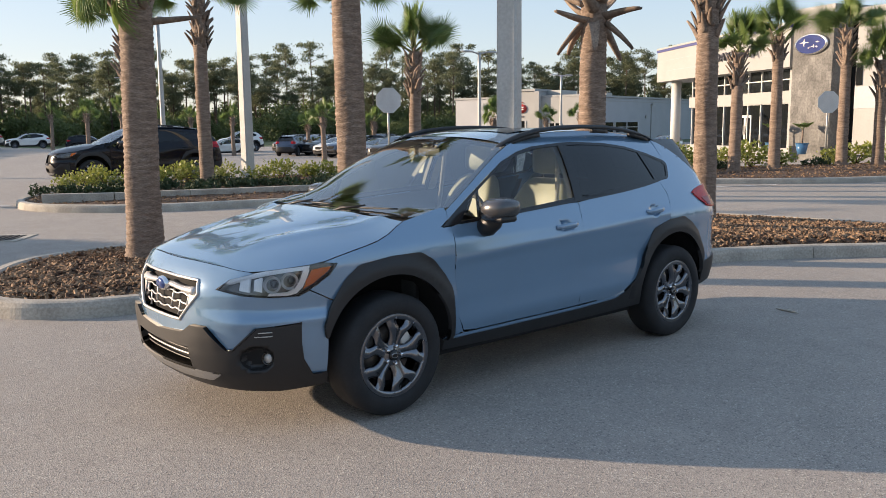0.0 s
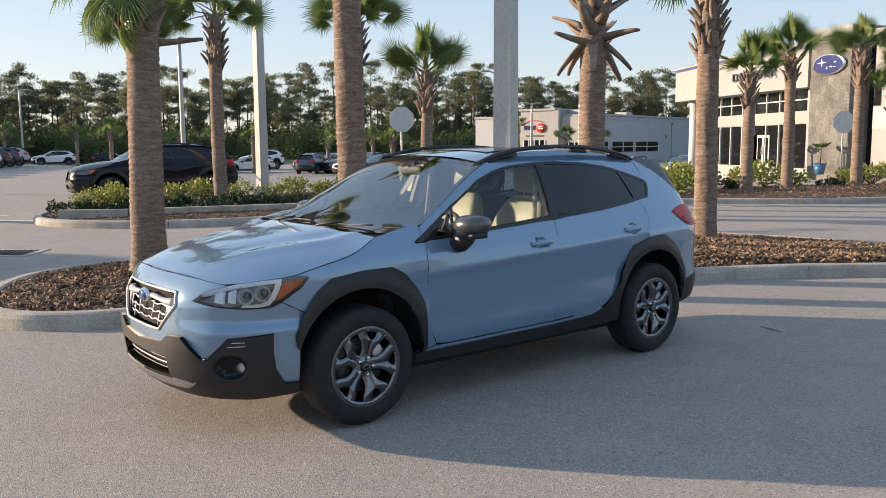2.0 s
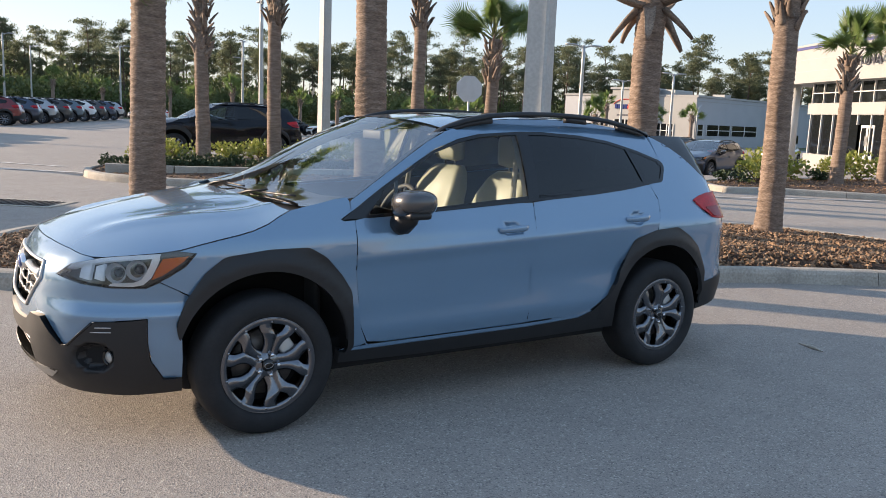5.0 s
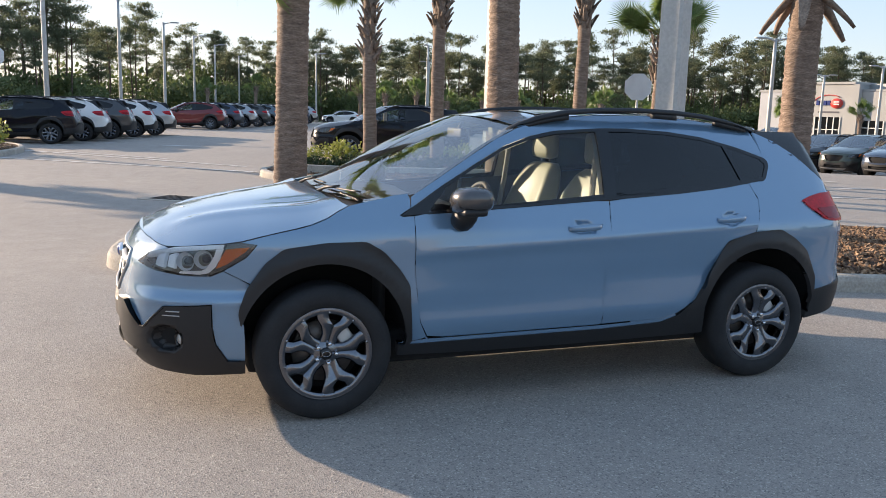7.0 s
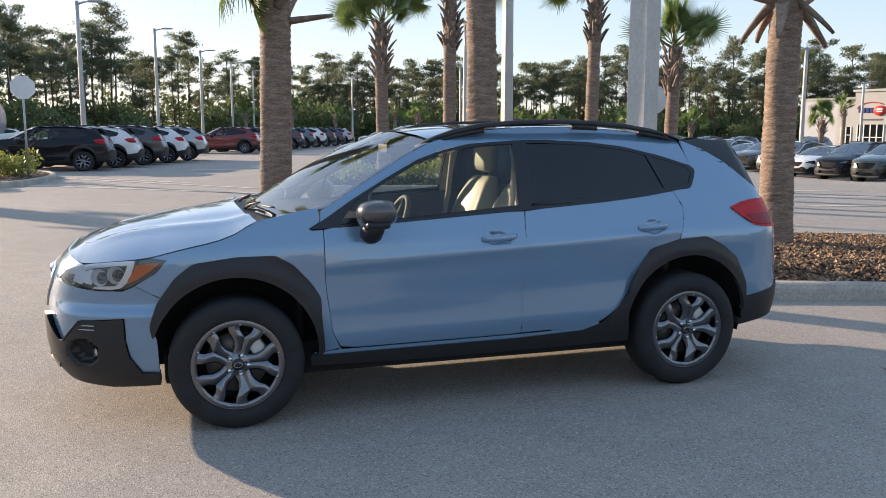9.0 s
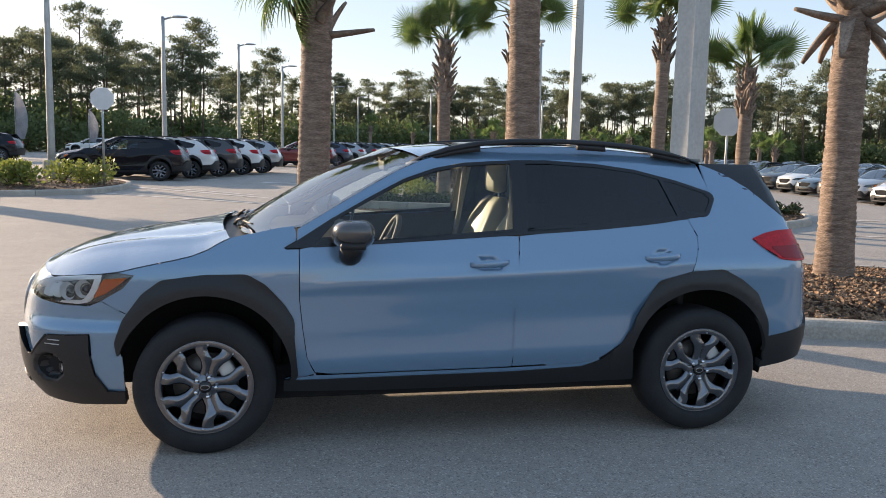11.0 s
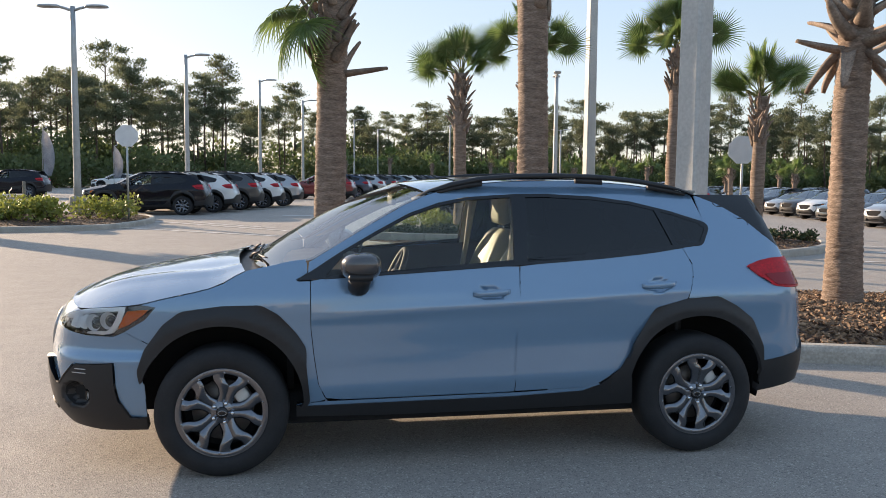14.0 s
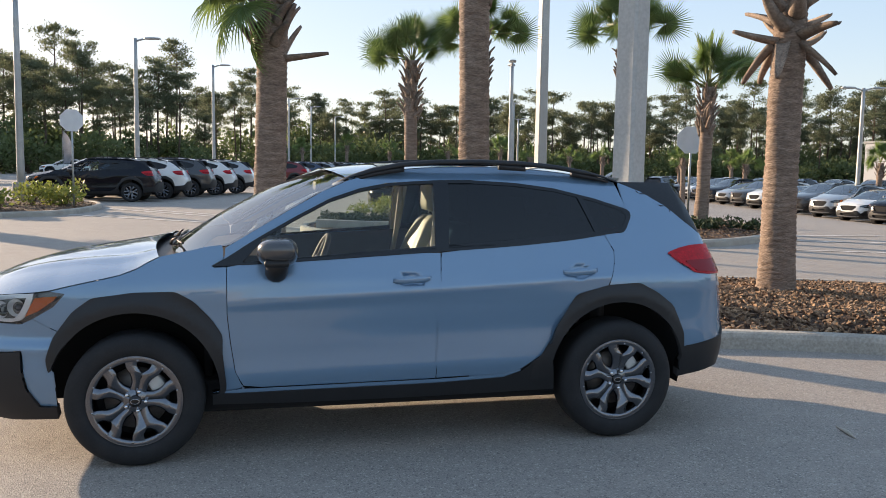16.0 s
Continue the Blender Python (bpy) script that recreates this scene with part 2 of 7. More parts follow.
def box(bm, x0, x1, y0, y1, z0, z1, bevel=0.0, m=None):
    r = bmesh.ops.create_cube(bm, size=1.0, matrix=Matrix.LocRotScale(((x0 + x1) / 2, (y0 + y1) / 2, (z0 + z1) / 2), None, (x1 - x0, y1 - y0, z1 - z0)))
    vs = r["verts"]
    if bevel:
        es = list({e for v in vs for e in v.link_edges})
        r2 = bmesh.ops.bevel(bm, geom=es, offset=bevel, segments=2, profile=0.6, affect="EDGES")
        vs = list({v for f in r2["faces"] for v in f.verts} | {v for v in vs if v.is_valid})
    if m:
        bmesh.ops.transform(bm, matrix=m, verts=vs)
    return bm


def tube(bm, pts, radii, seg=8, cap=True):
    """A round tube along pts with a radius at each."""
    rings = []
    pts = [Vector(p) for p in pts]
    side = None
    for i, p in enumerate(pts):
        d = (pts[min(i + 1, len(pts) - 1)] - pts[max(i - 1, 0)]).normalized()
        if side is None:
            side = d.orthogonal().normalized()
        side = (side - d * side.dot(d)).normalized()
        up = d.cross(side)
        r = radii[i] if isinstance(radii, (list, tuple)) else radii
        rings.append([bm.verts.new(p + (side * math.cos(a) + up * math.sin(a)) * r) for a in [2 * math.pi * k / seg for k in range(seg)]])
    for a, b in zip(rings, rings[1:]):
        for k in range(seg):
            bm.faces.new((a[k], a[(k + 1) % seg], b[(k + 1) % seg], b[k]))
    if cap:
        bm.faces.new(rings[0][::-1])
        bm.faces.new(rings[-1])
    return bm


def catmull(pts, n=8, closed=True):
    """A smooth line through the points."""
    out = []
    k = len(pts)
    vs = [Vector(p) for p in pts]
    for i in range(k if closed else k - 1):
        p0, p1, p2, p3 = (vs[(i + j) % k] if closed else vs[min(max(i + j, 0), k - 1)] for j in (-1, 0, 1, 2))
        for s in range(n):
            t = s / n
            out.append(0.5 * (2 * p1 + (p2 - p0) * t + (2 * p0 - 5 * p1 + 4 * p2 - p3) * t * t + (3 * p1 - p0 - 3 * p2 + p3) * t ** 3))
    if not closed:
        out.append(vs[-1])
    return out


# ---- ground ----
def gz(x, y):
    """The ground's height: level by the car, draining down into the lower far lot."""
    a, b = min(1.0, max(0.0, (x - 10.0) / 20.0)), min(1.0, max(0.0, (y - 10.0) / 14.0))
    return -0.75 * a * a * (3 - 2 * a) * b * b * (3 - 2 * b)


bm = bmesh.new()
xs_ = [-2500, -700, -200, -70] + [-42 + 4 * i for i in range(34)] + [110, 200, 700, 2500]
ys_ = [-2500, -700, -200, -60, -20] + [10 + 4 * i for i in range(35)] + [170, 300, 800, 2500]
grid_ = [[bm.verts.new((x, y, gz(x, y))) for x in xs_] for y in ys_]
for ra, rb in zip(grid_, grid_[1:]):
    for i in range(len(xs_) - 1):
        bm.faces.new((ra[i], ra[i + 1], rb[i + 1], rb[i]))
solid("ground", bm, ASPHALT, "worn grey asphalt lot with pale stone chips", "ground", smooth=True)


def inside(p, poly):
    c = False
    for (x0, y0), (x1, y1) in zip(poly, poly[1:] + poly[:1]):
        if (y0 > p[1]) != (y1 > p[1]) and p[0] < (x1 - x0) * (p[1] - y0) / (y1 - y0) + x0:
            c = not c
    return c


def offset_loop(loop, d):
    out = []
    k = len(loop)
    area = sum(a[0] * b[1] - b[0] * a[1] for a, b in zip(loop, loop[1:] + loop[:1]))
    s = 1 if area > 0 else -1
    for i in range(k):
        t = (loop[(i + 1) % k] - loop[i - 1]).normalized()
        out.append(loop[i] + Vector((-t.y, t.x)) * d * s)
    return out


def planting_island(name, outline, label, chips, seed, crown=0.12):
    """A kerbed bed: kerb segments with joints, a mounded bed of bark, and loose chips."""
    loop = [Vector(p).to_2d() for p in catmull([(x, y, 0) for x, y in outline], 10)]
    inner = offset_loop(loop, 0.17)
    isl = thing(name, label, "planting bed", kind="structure")
    prof_out = [(0.0, 0.0), (0.012, 0.10), (0.03, 0.138), (0.06, 0.15), (0.15, 0.152), (0.17, 0.13), (0.17, 0.0)]
    lines = [(offset_loop(loop, d), z) for d, z in prof_out]
    length, start, i = 0.0, 0, 0
    k = len(loop)
    while start < k:
        length, end = 0.0, start
        while end < k and length < 3.0:
            length += (loop[(end + 1) % k] - loop[end]).length
            end += 1
        bm = bmesh.new()
        rows = []
        for j in range(start, end + 1):
            jj = j % k
            rows.append([bm.verts.new((ln[jj].x, ln[jj].y, z)) for ln, z in lines])
        # a narrow joint between two castings
        if len(rows) > 2:
            for a, b in ((rows[0], rows[1]), (rows[-1], rows[-2])):
                for va, vb in zip(a, b):
                    va.co += (vb.co - va.co).normalized() * 0.004
        for a, b in zip(rows, rows[1:]):
            for q in range(len(a) - 1):
                bm.faces.new((a[q], b[q], b[q + 1], a[q + 1]))
        bm.faces.new(rows[0])
        bm.faces.new(rows[-1][::-1])
        part("kerb", bm, CONCRETE, isl, smooth=False)
        start = end
    # bed
    rnd = random.Random(seed)
    cx = sum(p.x for p in inner) / k
    cy = sum(p.y for p in inner) / k
    bm = bmesh.new()
    rings = []
    for s in (1.0, 0.9, 0.72, 0.5, 0.28):
        ring = []
        for p in inner:
            x, y = cx + (p.x - cx) * s, cy + (p.y - cy) * s
            z = 0.12 + crown * (1 - s ** 2) + (noise.noise(Vector((x * 1.3, y * 1.3, seed))) * 0.03 if s < 1 else 0)
            ring.append(bm.verts.new((x, y, z)))
        rings.append(ring)
    for a, b in zip(rings, rings[1:]):
        for q in range(k):
            bm.faces.new((a[q], a[(q + 1) % k], b[(q + 1) % k], b[q]))
    bm.faces.new(rings[-1])
    bmesh.ops.triangulate(bm, faces=[f for f in bm.faces if len(f.verts) > 4])
    relief = BVHTree.FromBMesh(bm)
    part("bed", bm, MULCH_BED, isl, "dark bark mulch")
    # loose bark
    poly = [(p.x, p.y) for p in offset_loop(loop, 0.2)]
    xs, ys = [p[0] for p in poly], [p[1] for p in poly]
    verts, faces = [], []
    made = 0
    while made < chips:
        x, y = rnd.uniform(min(xs), max(xs)), rnd.uniform(min(ys), max(ys))
        if not inside((x, y), poly):
            continue
        made += 1
        top = relief.ray_cast(Vector((x, y, 2.0)), Vector((0, 0, -1)))[0]
        z = (top.z if top else 0.13) + rnd.uniform(0.004, 0.016)
        ln, wd, th = rnd.uniform(0.03, 0.10), rnd.uniform(0.012, 0.035), rnd.uniform(0.006, 0.014)
        mm = Matrix.Translation((x, y, z)) @ Euler((rnd.gauss(0, 0.45), rnd.gauss(0, 0.45), rnd.uniform(0, 6.28))).to_matrix().to_4x4()
        base = len(verts)
        for dx, dy, dz in ((-1, -1, -1), (1, -0.6, -1), (1, 0.8, -1), (-1, 1, -1), (-0.9, -0.8, 1), (0.9, -0.5, 1), (0.8, 0.7, 1), (-1, 0.9, 1)):
            verts.append(mm @ Vector((dx * ln / 2, dy * wd / 2, dz * th)))
        for f in ((0, 3, 2, 1), (4, 5, 6, 7), (0, 1, 5, 4), (1, 2, 6, 5), (2, 3, 7, 6), (3, 0, 4, 7)):
            faces.append([base + q for q in f])
    me = bpy.data.meshes.new("bark_chips")
    me.from_pydata(verts, [], faces)
    me.materials.append(MULCH)
    ob = new("bark_chips", me)
    ob.parent = isl
    tagged(ob, kind="stuff")
    return isl


# ---- planting islands ----
planting_island("planting_island", [(-2.5, 3.9), (-2.35, 3.3), (-1.9, 2.9), (-1.3, 2.7), (0.5, 2.15), (2.0, 1.62), (3.4, 1.2), (4.5, 0.8), (5.6, 0.22), (6.5, -0.45), (7.6, -1.1), (8.7, -1.25),
                                    (9.1, -0.6), (8.8, 0.6), (8.5, 2.2), (7.9, 3.6), (6.0, 4.6), (3.5, 5.3), (1.2, 6.0), (-0.4, 6.3), (-1.5, 6.0), (-2.2, 5.1)],
                "kerbed bed of bark mulch with four palms", 17000, 1)
planting_island("planting_island", [(0.4, 13.8), (1.0, 12.5), (2.2, 11.5), (4.2, 10.9), (6.2, 10.4), (8.2, 9.95), (9.6, 10.5), (10.9, 11.6), (12.2, 14.0), (12.4, 16.6), (11.0, 18.0), (8.0, 18.7), (4.5, 17.9), (2.0, 16.9), (0.7, 15.4)],
                "kerbed bed of bark mulch with shrubs and palms", 3500, 2)
planting_island("planting_island", [(14.0, 8.9), (15.2, 8.2), (17.5, 5.9), (20.0, 4.6), (25.0, 2.6), (31.0, 0.4), (34.0, 0.9), (33.0, 3.4), (28.0, 7.5), (24.0, 9.9), (19.5, 11.2), (15.5, 10.8)],
                "kerbed bed of bark mulch with palms beside the showroom", 2500, 3)
planting_island("planting_island", [(-16.0, 20.0), (-13.0, 18.6), (-9.0, 18.4), (-6.5, 19.2), (-5.6, 20.8), (-5.4, 23.6), (-6.2, 26.0), (-9.0, 27.2), (-13.0, 27.5), (-16.0, 25.0)],
                "kerbed bed with yellow-green shrubs", 1500, 4)


# ---- palms ----
def frond_mesh(seed, radius=0.62, stalk=0.75, droop=0.5, blades=48):
    """A fan leaf: an arching stalk and a fan of narrow folded blades, along +x from the origin."""
    rnd = random.Random(seed)
    bm = bmesh.new()
    line = [(stalk * t, 0, 0.10 * math.sin(t * 2.2) - droop * 0.35 * t * t) for t in (0, 0.25, 0.5, 0.75, 1.0)]
    tube(bm, line, [0.022, 0.017, 0.013, 0.011, 0.008], 5)
    for f in bm.faces:
        f.material_index = 1
    hub = Vector(line[-1])
    tilt = -droop * 0.9
    for i in range(blades):
        a = (i / (blades - 1) - 0.5) * 2 * radians(148)
        ln = radius * (0.72 + 0.28 * math.cos(a * 0.7)) * rnd.uniform(0.82, 1.1)
        d = Vector((math.cos(a), math.sin(a), 0))
        s = Vector((-math.sin(a), math.cos(a), 0))
        fold = 0.05 * math.cos(a)
        prev = None
        w0 = radius * 0.026
        for t, w in ((0.03, 0.35), (0.30, 1.0), (0.62, 0.75), (0.85, 0.42), (1.0, 0.05)):
            drop = -droop * 0.55 * (t ** 2.2) * ln - rnd.uniform(0, 0.05) * t
            c = hub + d * ln * t + Vector((0, 0, drop + fold * t + 0.12 * abs(math.sin(a)) * t * radius))
            c = hub + Matrix.Rotation(-tilt * 0.6, 4, "Y").to_3x3() @ (c - hub)
            row = [bm.verts.new(c - s * w0 * w + Vector((0, 0, 0.012 * w))), bm.verts.new(c - Vector((0, 0, 0.012 * w))), bm.verts.new(c + s * w0 * w + Vector((0, 0, 0.012 * w)))]
            if prev:
                for q in (0, 1):
                    bm.faces.new((prev[q], prev[q + 1], row[q + 1], row[q]))
            prev = row
    return mesh_of("frond", bm, [FROND, STALK], True, False)


FRONDS = [frond_mesh(11 + i, 0.54 + 0.04 * (i % 3), 0.72 - 0.1 * (i % 2), 0.03 + 0.09 * i) for i in range(4)] + [frond_mesh(19, 0.62, 0.6, 0.95)]


def boot_mesh(seed, ln, curl, width=0.075, lean=0.2, thick=0.03, taper=0.5):
    """A cut leaf base: a tapering trough that leans out from the trunk and curls, along +z from the origin."""
    bm = bmesh.new()
    prev = None
    n = 8
    c = Vector((0, 0, 0))
    for i in range(n):
        t = i / (n - 1)
        ang = lean + curl * t
        if i:
            c = c + Vector((math.sin(ang), 0.10 * math.sin(seed * 1.7 + t * 2.5), math.cos(ang))) * ln / (n - 1)
        w = width * (1 - taper * t ** 1.3) * (1.0 if t < 0.95 else 0.72)
        th = thick * (1 - 0.4 * t)
        bow = 0.45 * w
        out, up = Vector((math.cos(ang), 0, -math.sin(ang))), Vector((0, 1, 0))
        ring = [bm.verts.new(c + out * dx + up * dy) for dx, dy in ((-th * 0.4 - bow, -w), (th * 0.3 - bow * 0.3, -w * 0.75), (th, -w * 0.3), (th, w * 0.3), (th * 0.3 - bow * 0.3, w * 0.75), (-th * 0.4 - bow, w), (-th * 0.5, w * 0.3), (-th * 0.5, -w * 0.3))]
        if prev:
            for q in range(8):
                bm.faces.new((prev[q], prev[(q + 1) % 8], ring[(q + 1) % 8], ring[q]))
        else:
            bm.faces.new(ring[::-1])
        prev = ring
    bm.faces.new(prev)
    return mesh_of("leaf_base", bm, BOOT)


BOOTS = [boot_mesh(i, 0.29 + 0.05 * (i % 3), 0.05 + 0.14 * (i % 4), 0.062, 0.30, 0.024, 0.68) for i in range(6)]
LONG_BOOTS = [boot_mesh(20 + i, 0.46 + 0.05 * (i % 3), 0.45 - 0.25 * (i % 3), 0.078, 0.0, 0.028, 0.60) for i in range(5)]
UPPER_BOOTS = [boot_mesh(40 + i, 0.44 + 0.05 * (i % 3), -0.60 + 0.42 * (i % 3), 0.096, 0.25, 0.024, 0.62) for i in range(4)]


def trunk_mesh(h, r0, r1, seed, detail=1.0, lean=(0, 0)):
    rnd = random.Random(seed)
    bm = bmesh.new()
    seg = 30 if detail > 0.7 else 14
    n = int(h / (0.022 if detail > 0.7 else 0.07))
    rows = []
    ridge, phase = 0.0, 0.0
    marks = [rnd.uniform(0.7, 1.3) for _ in range(400)]
    for i in range(n + 1):
        z = h * i / n
        t = z / h
        base = r0 + (r1 - r0) * min(1.0, t * 1.1) + 0.05 * r0 * math.exp(-z * 4) * 6
        row = []
        for k in range(seg):
            a = 2 * math.pi * k / seg
            zz = z + 0.035 * math.sin(a * 2 + seed) + 0.02 * noise.noise(Vector((math.cos(a) * 2, math.sin(a) * 2, z * 2 + seed)))
            ph = zz / 0.062
            saw = (ph % 1.0)
            amp = 0.017 * marks[int(ph) % 400]
            r = base + amp * (saw - 0.5) * (0.6 + 0.6 * abs(noise.noise(Vector((math.cos(a) * 3, math.sin(a) * 3, int(ph) * 1.7 + seed))))) * 1.3
            r += 0.014 * noise.noise(Vector((math.cos(a) * 2.2, math.sin(a) * 2.2, z * 1.5 + seed * 3)))
            row.append(bm.verts.new((r * math.cos(a) + lean[0] * t + 0.03 * math.sin(t * 3 + seed), r * math.sin(a) + lean[1] * t, z - 0.1)))
        rows.append(row)
    for a, b in zip(rows, rows[1:]):
        for k in range(seg):
            bm.faces.new((a[k], a[(k + 1) % seg], b[(k + 1) % seg], b[k]))
    bm.faces.new(rows[-1])
    return mesh_of("trunk", bm, TRUNK)


def palm(x, y, z, h, r, boots, crown, label, seed, kind="plain", fronds=14, detail=1.0, spread=1.0, lean=(0, 0), size=1.0, low=-0.5):
    """A cabbage palm: ringed trunk h high, leaf bases from boots[0] to boots[1], fronds round the crown's height."""
    rnd = random.Random(seed)
    p = thing("palm_tree", label, "palm tree", pose(x, y, z), group="palms of the lot")
    me = trunk_mesh(crown + 0.1, r, r * 0.88, seed, detail, lean)
    part("trunk", me, None, p)
    def at(zz):
        t = (zz + 0.1) / (crown + 0.2)
        return Vector((lean[0] * t, lean[1] * t, zz))
    count = 0
    if boots:
        lo, hi = boots
        n = int((hi - lo) / 0.030)
        for i in range(n):
            zz = lo + (hi - lo) * i / n
            a = i * 2.399 + rnd.uniform(-0.2, 0.2)
            rr = r * (0.86 + 0.18 * i / n)
            m = Matrix.Translation(at(zz) + Vector((math.cos(a) * rr, math.sin(a) * rr, 0))) @ Matrix.Rotation(a, 4, "Z")
            ob = part("leaf_base", BOOTS[rnd.randrange(6)], None, p)
            s = rnd.uniform(0.85, 1.15) * (r / 0.19) * (1.15 - 0.3 * i / n)
            ob.matrix_basis = m @ Matrix.Rotation(rnd.uniform(-0.12, 0.2), 4, "Y") @ Matrix.Rotation(rnd.choice((-1, 1)) * rnd.uniform(0.1, 0.5), 4, "X") @ Matrix.Scale(s, 4)
    for i in range(fronds):
        a = i * 2.399 + seed
        e = low + (1.45 - low) * ((i * 0.7548 + 0.13) % 1.0)
        me = FRONDS[min(3, max(0, int((1.3 - e) * 2.2)))]
        ob = part("frond", me, None, p)
        s = size * rnd.uniform(0.85, 1.12)
        ob.matrix_basis = Matrix.Translation(at(crown + rnd.uniform(-0.15, 0.1))) @ Matrix.Rotation(a, 4, "Z") @ Matrix.Rotation(-e, 4, "Y") @ Matrix.Rotation(rnd.choice((-1, 1)) * rnd.uniform(0.35, 1.4), 4, "X") @ Matrix.Scale(s, 4)
    return p


def stub(p, zz, a, me, tilt, s, rr, skew=0.0):
    ob = part("leaf_base", me, None, p)
    ob.matrix_basis = Matrix.Translation((math.cos(a) * rr, math.sin(a) * rr, zz)) @ Matrix.Rotation(a + skew, 4, "Z") @ Matrix.Rotation(tilt, 4, "Y") @ Matrix.Scale(s, 4)


def hang(p, zz, a, e, s, me, r=0.1):
    ob = part("frond", me, None, p)
    ob.matrix_basis = Matrix.Translation((math.cos(a) * r, math.sin(a) * r, zz)) @ Matrix.Rotation(a, 4, "Z") @ Matrix.Rotation(-e, 4, "Y") @ Matrix.Scale(s, 4)


# beside the car
pa = palm(-0.5, 4.92, 0.15, 3.0, 0.195, (2.7, 3.6), 3.62, "palm with brown ringed trunk and cut drooping fronds", 5, fronds=8, size=1.0, low=0.45)
for dz, da, e in ((3.50, 3.3, -0.45), (3.60, 2.8, -0.05), (3.40, 3.05, -1.0), (3.62, 2.2, 0.15), (3.5, 4.1, -0.3)):
    hang(pa, dz, da, e, 0.86, FRONDS[4])
stub(pa, 2.62, -0.35, LONG_BOOTS[2], 1.45, 1.0, 0.14)
pm = palm(1.77, 4.1, 0.15, 3.5, 0.185, None, 4.6, "tall palm with a ringed grey-brown trunk", 8, fronds=10, size=0.95, low=-0.1)
for i in range(24):
    stub(pm, 3.22 + 0.05 * i, i * 2.399, UPPER_BOOTS[i % 4], 0.02 + 0.012 * i, 1.0, 0.15)
pg = palm(5.08, 3.05, 0.15, 3.0, 0.19, None, 4.2, "palm with a ragged star of long dry leaf bases", 3, fronds=12, size=1.0, low=-0.1, lean=(0.06, 0.02))
rng = random.Random(77)
for i in range(28):
    stub(pg, 2.78 + 0.042 * i, i * 2.399 + 0.4, UPPER_BOOTS[i % 4], rng.uniform(0.95, 1.25) - 0.03 * i, rng.uniform(1.0, 1.2), 0.13, rng.uniform(-0.6, 0.6))
for i in range(5):
    stub(pg, 2.80, (3.7, 5.0, 0.1, 1.5, 2.6)[i], LONG_BOOTS[i % 5], (2.35, 2.2, 2.45, 2.3, 2.3)[i], rng.uniform(1.0, 1.1), 0.15, (0.35, 0.5, -0.3, 0.4, -0.4)[i])
palm(7.14, 2.6, 0.15, 2.9, 0.17, (2.65, 3.7), 3.8, "palm with criss-cross leaf bases under its crown", 14, fronds=11, size=1.0, low=0.0)
# second bed
pb = palm(3.16, 15.13, 0.15, 3.0, 0.17, (2.5, 3.85), 3.95, "palm with shaggy leaf bases in the far bed", 21, fronds=14, detail=0.4, low=0.4, size=1.0)
pc = palm(4.79, 14.75, 0.15, 3.4, 0.17, (3.3, 4.5), 4.6, "palm with shaggy leaf bases in the far bed", 22, fronds=14, detail=0.4, low=0.15, size=1.0)
pd = palm(7.97, 13.39, 0.15, 3.4, 0.165, (3.4, 4.4), 4.5, "palm with shaggy leaf bases in the far bed", 23, fronds=14, detail=0.4, low=0.15, size=1.0)
pe = palm(10.08, 13.27, 0.15, 2.4, 0.17, (2.2, 3.3), 3.4, "short palm with a full green crown", 24, fronds=15, detail=0.4, low=0.25, size=0.98)
def fan(p, zz, a, e, s, roll, me=0):
    """A fan leaf turned about its stalk, so that its blade shows."""
    ob = part("frond", FRONDS[me], None, p)
    ob.matrix_basis = Matrix.Translation((0.05 * math.cos(a), 0.05 * math.sin(a), zz)) @ Matrix.Rotation(a, 4, "Z") @ Matrix.Rotation(-e, 4, "Y") @ Matrix.Rotation(roll, 4, "X") @ Matrix.Scale(s, 4)


for p, zz, fans in ((pb, 3.95, ((2.75, 0.30, 1.15, 1.2), (3.1, 0.05, 1.0, 1.1), (1.2, 1.2, 1.1, 0.3))), (pc, 4.6, ((2.8, 0.1, 1.15, 1.2), (3.0, -0.35, 1.0, 1.0), (-0.4, 0.0, 1.15, -1.2), (-0.2, 0.5, 1.0, -1.0))),
                    (pd, 4.5, ((2.7, 0.35, 1.15, 1.2), (2.95, 0.0, 1.1, 1.0), (-0.5, 0.3, 1.2, -1.2), (-0.2, 0.7, 1.0, -1.0))), (pe, 3.4, ((2.6, 0.45, 1.15, 1.2), (-0.4, 0.55, 1.2, -1.2), (0.4, 1.1, 1.15, -0.9)))):
    for a_, e_, s_, r_ in fans:
        fan(p, zz, a_, e_, s_, r_)
# outside the view to the west: their shadows cross the lane
palm(-12.3, 21.0, 0.15, 3.4, 0.18, (3.0, 3.9), 4.0, "palm with shaggy leaf bases in the west bed", 41, fronds=14, detail=0.4)
palm(-14.0, 23.5, 0.15, 3.4, 0.18, (3.0, 3.9), 4.2, "palm with shaggy leaf bases in the west bed", 42, fronds=14, detail=0.4)
palm(-11.0, 18.9, 0.15, 3.4, 0.18, (3.0, 3.9), 3.6, "palm with shaggy leaf bases in the west bed", 43, fronds=16, detail=0.4)
# bed by the showroom
for x, y, lo, c, s in ((18.44, 8.77, 2.4, 3.45, 31), (19.94, 8.35, 3.2, 3.95, 32), (23.12, 7.77, 3.1, 4.35, 33), (23.8, 6.92, 2.0, 3.35, 34)):
    palm(x, y, 0.15, 3.0, 0.175, (lo, c - 0.05), c, "palm with criss-cross leaf bases by the showroom", s, fronds=14, detail=0.4, low=0.1, size=0.95)
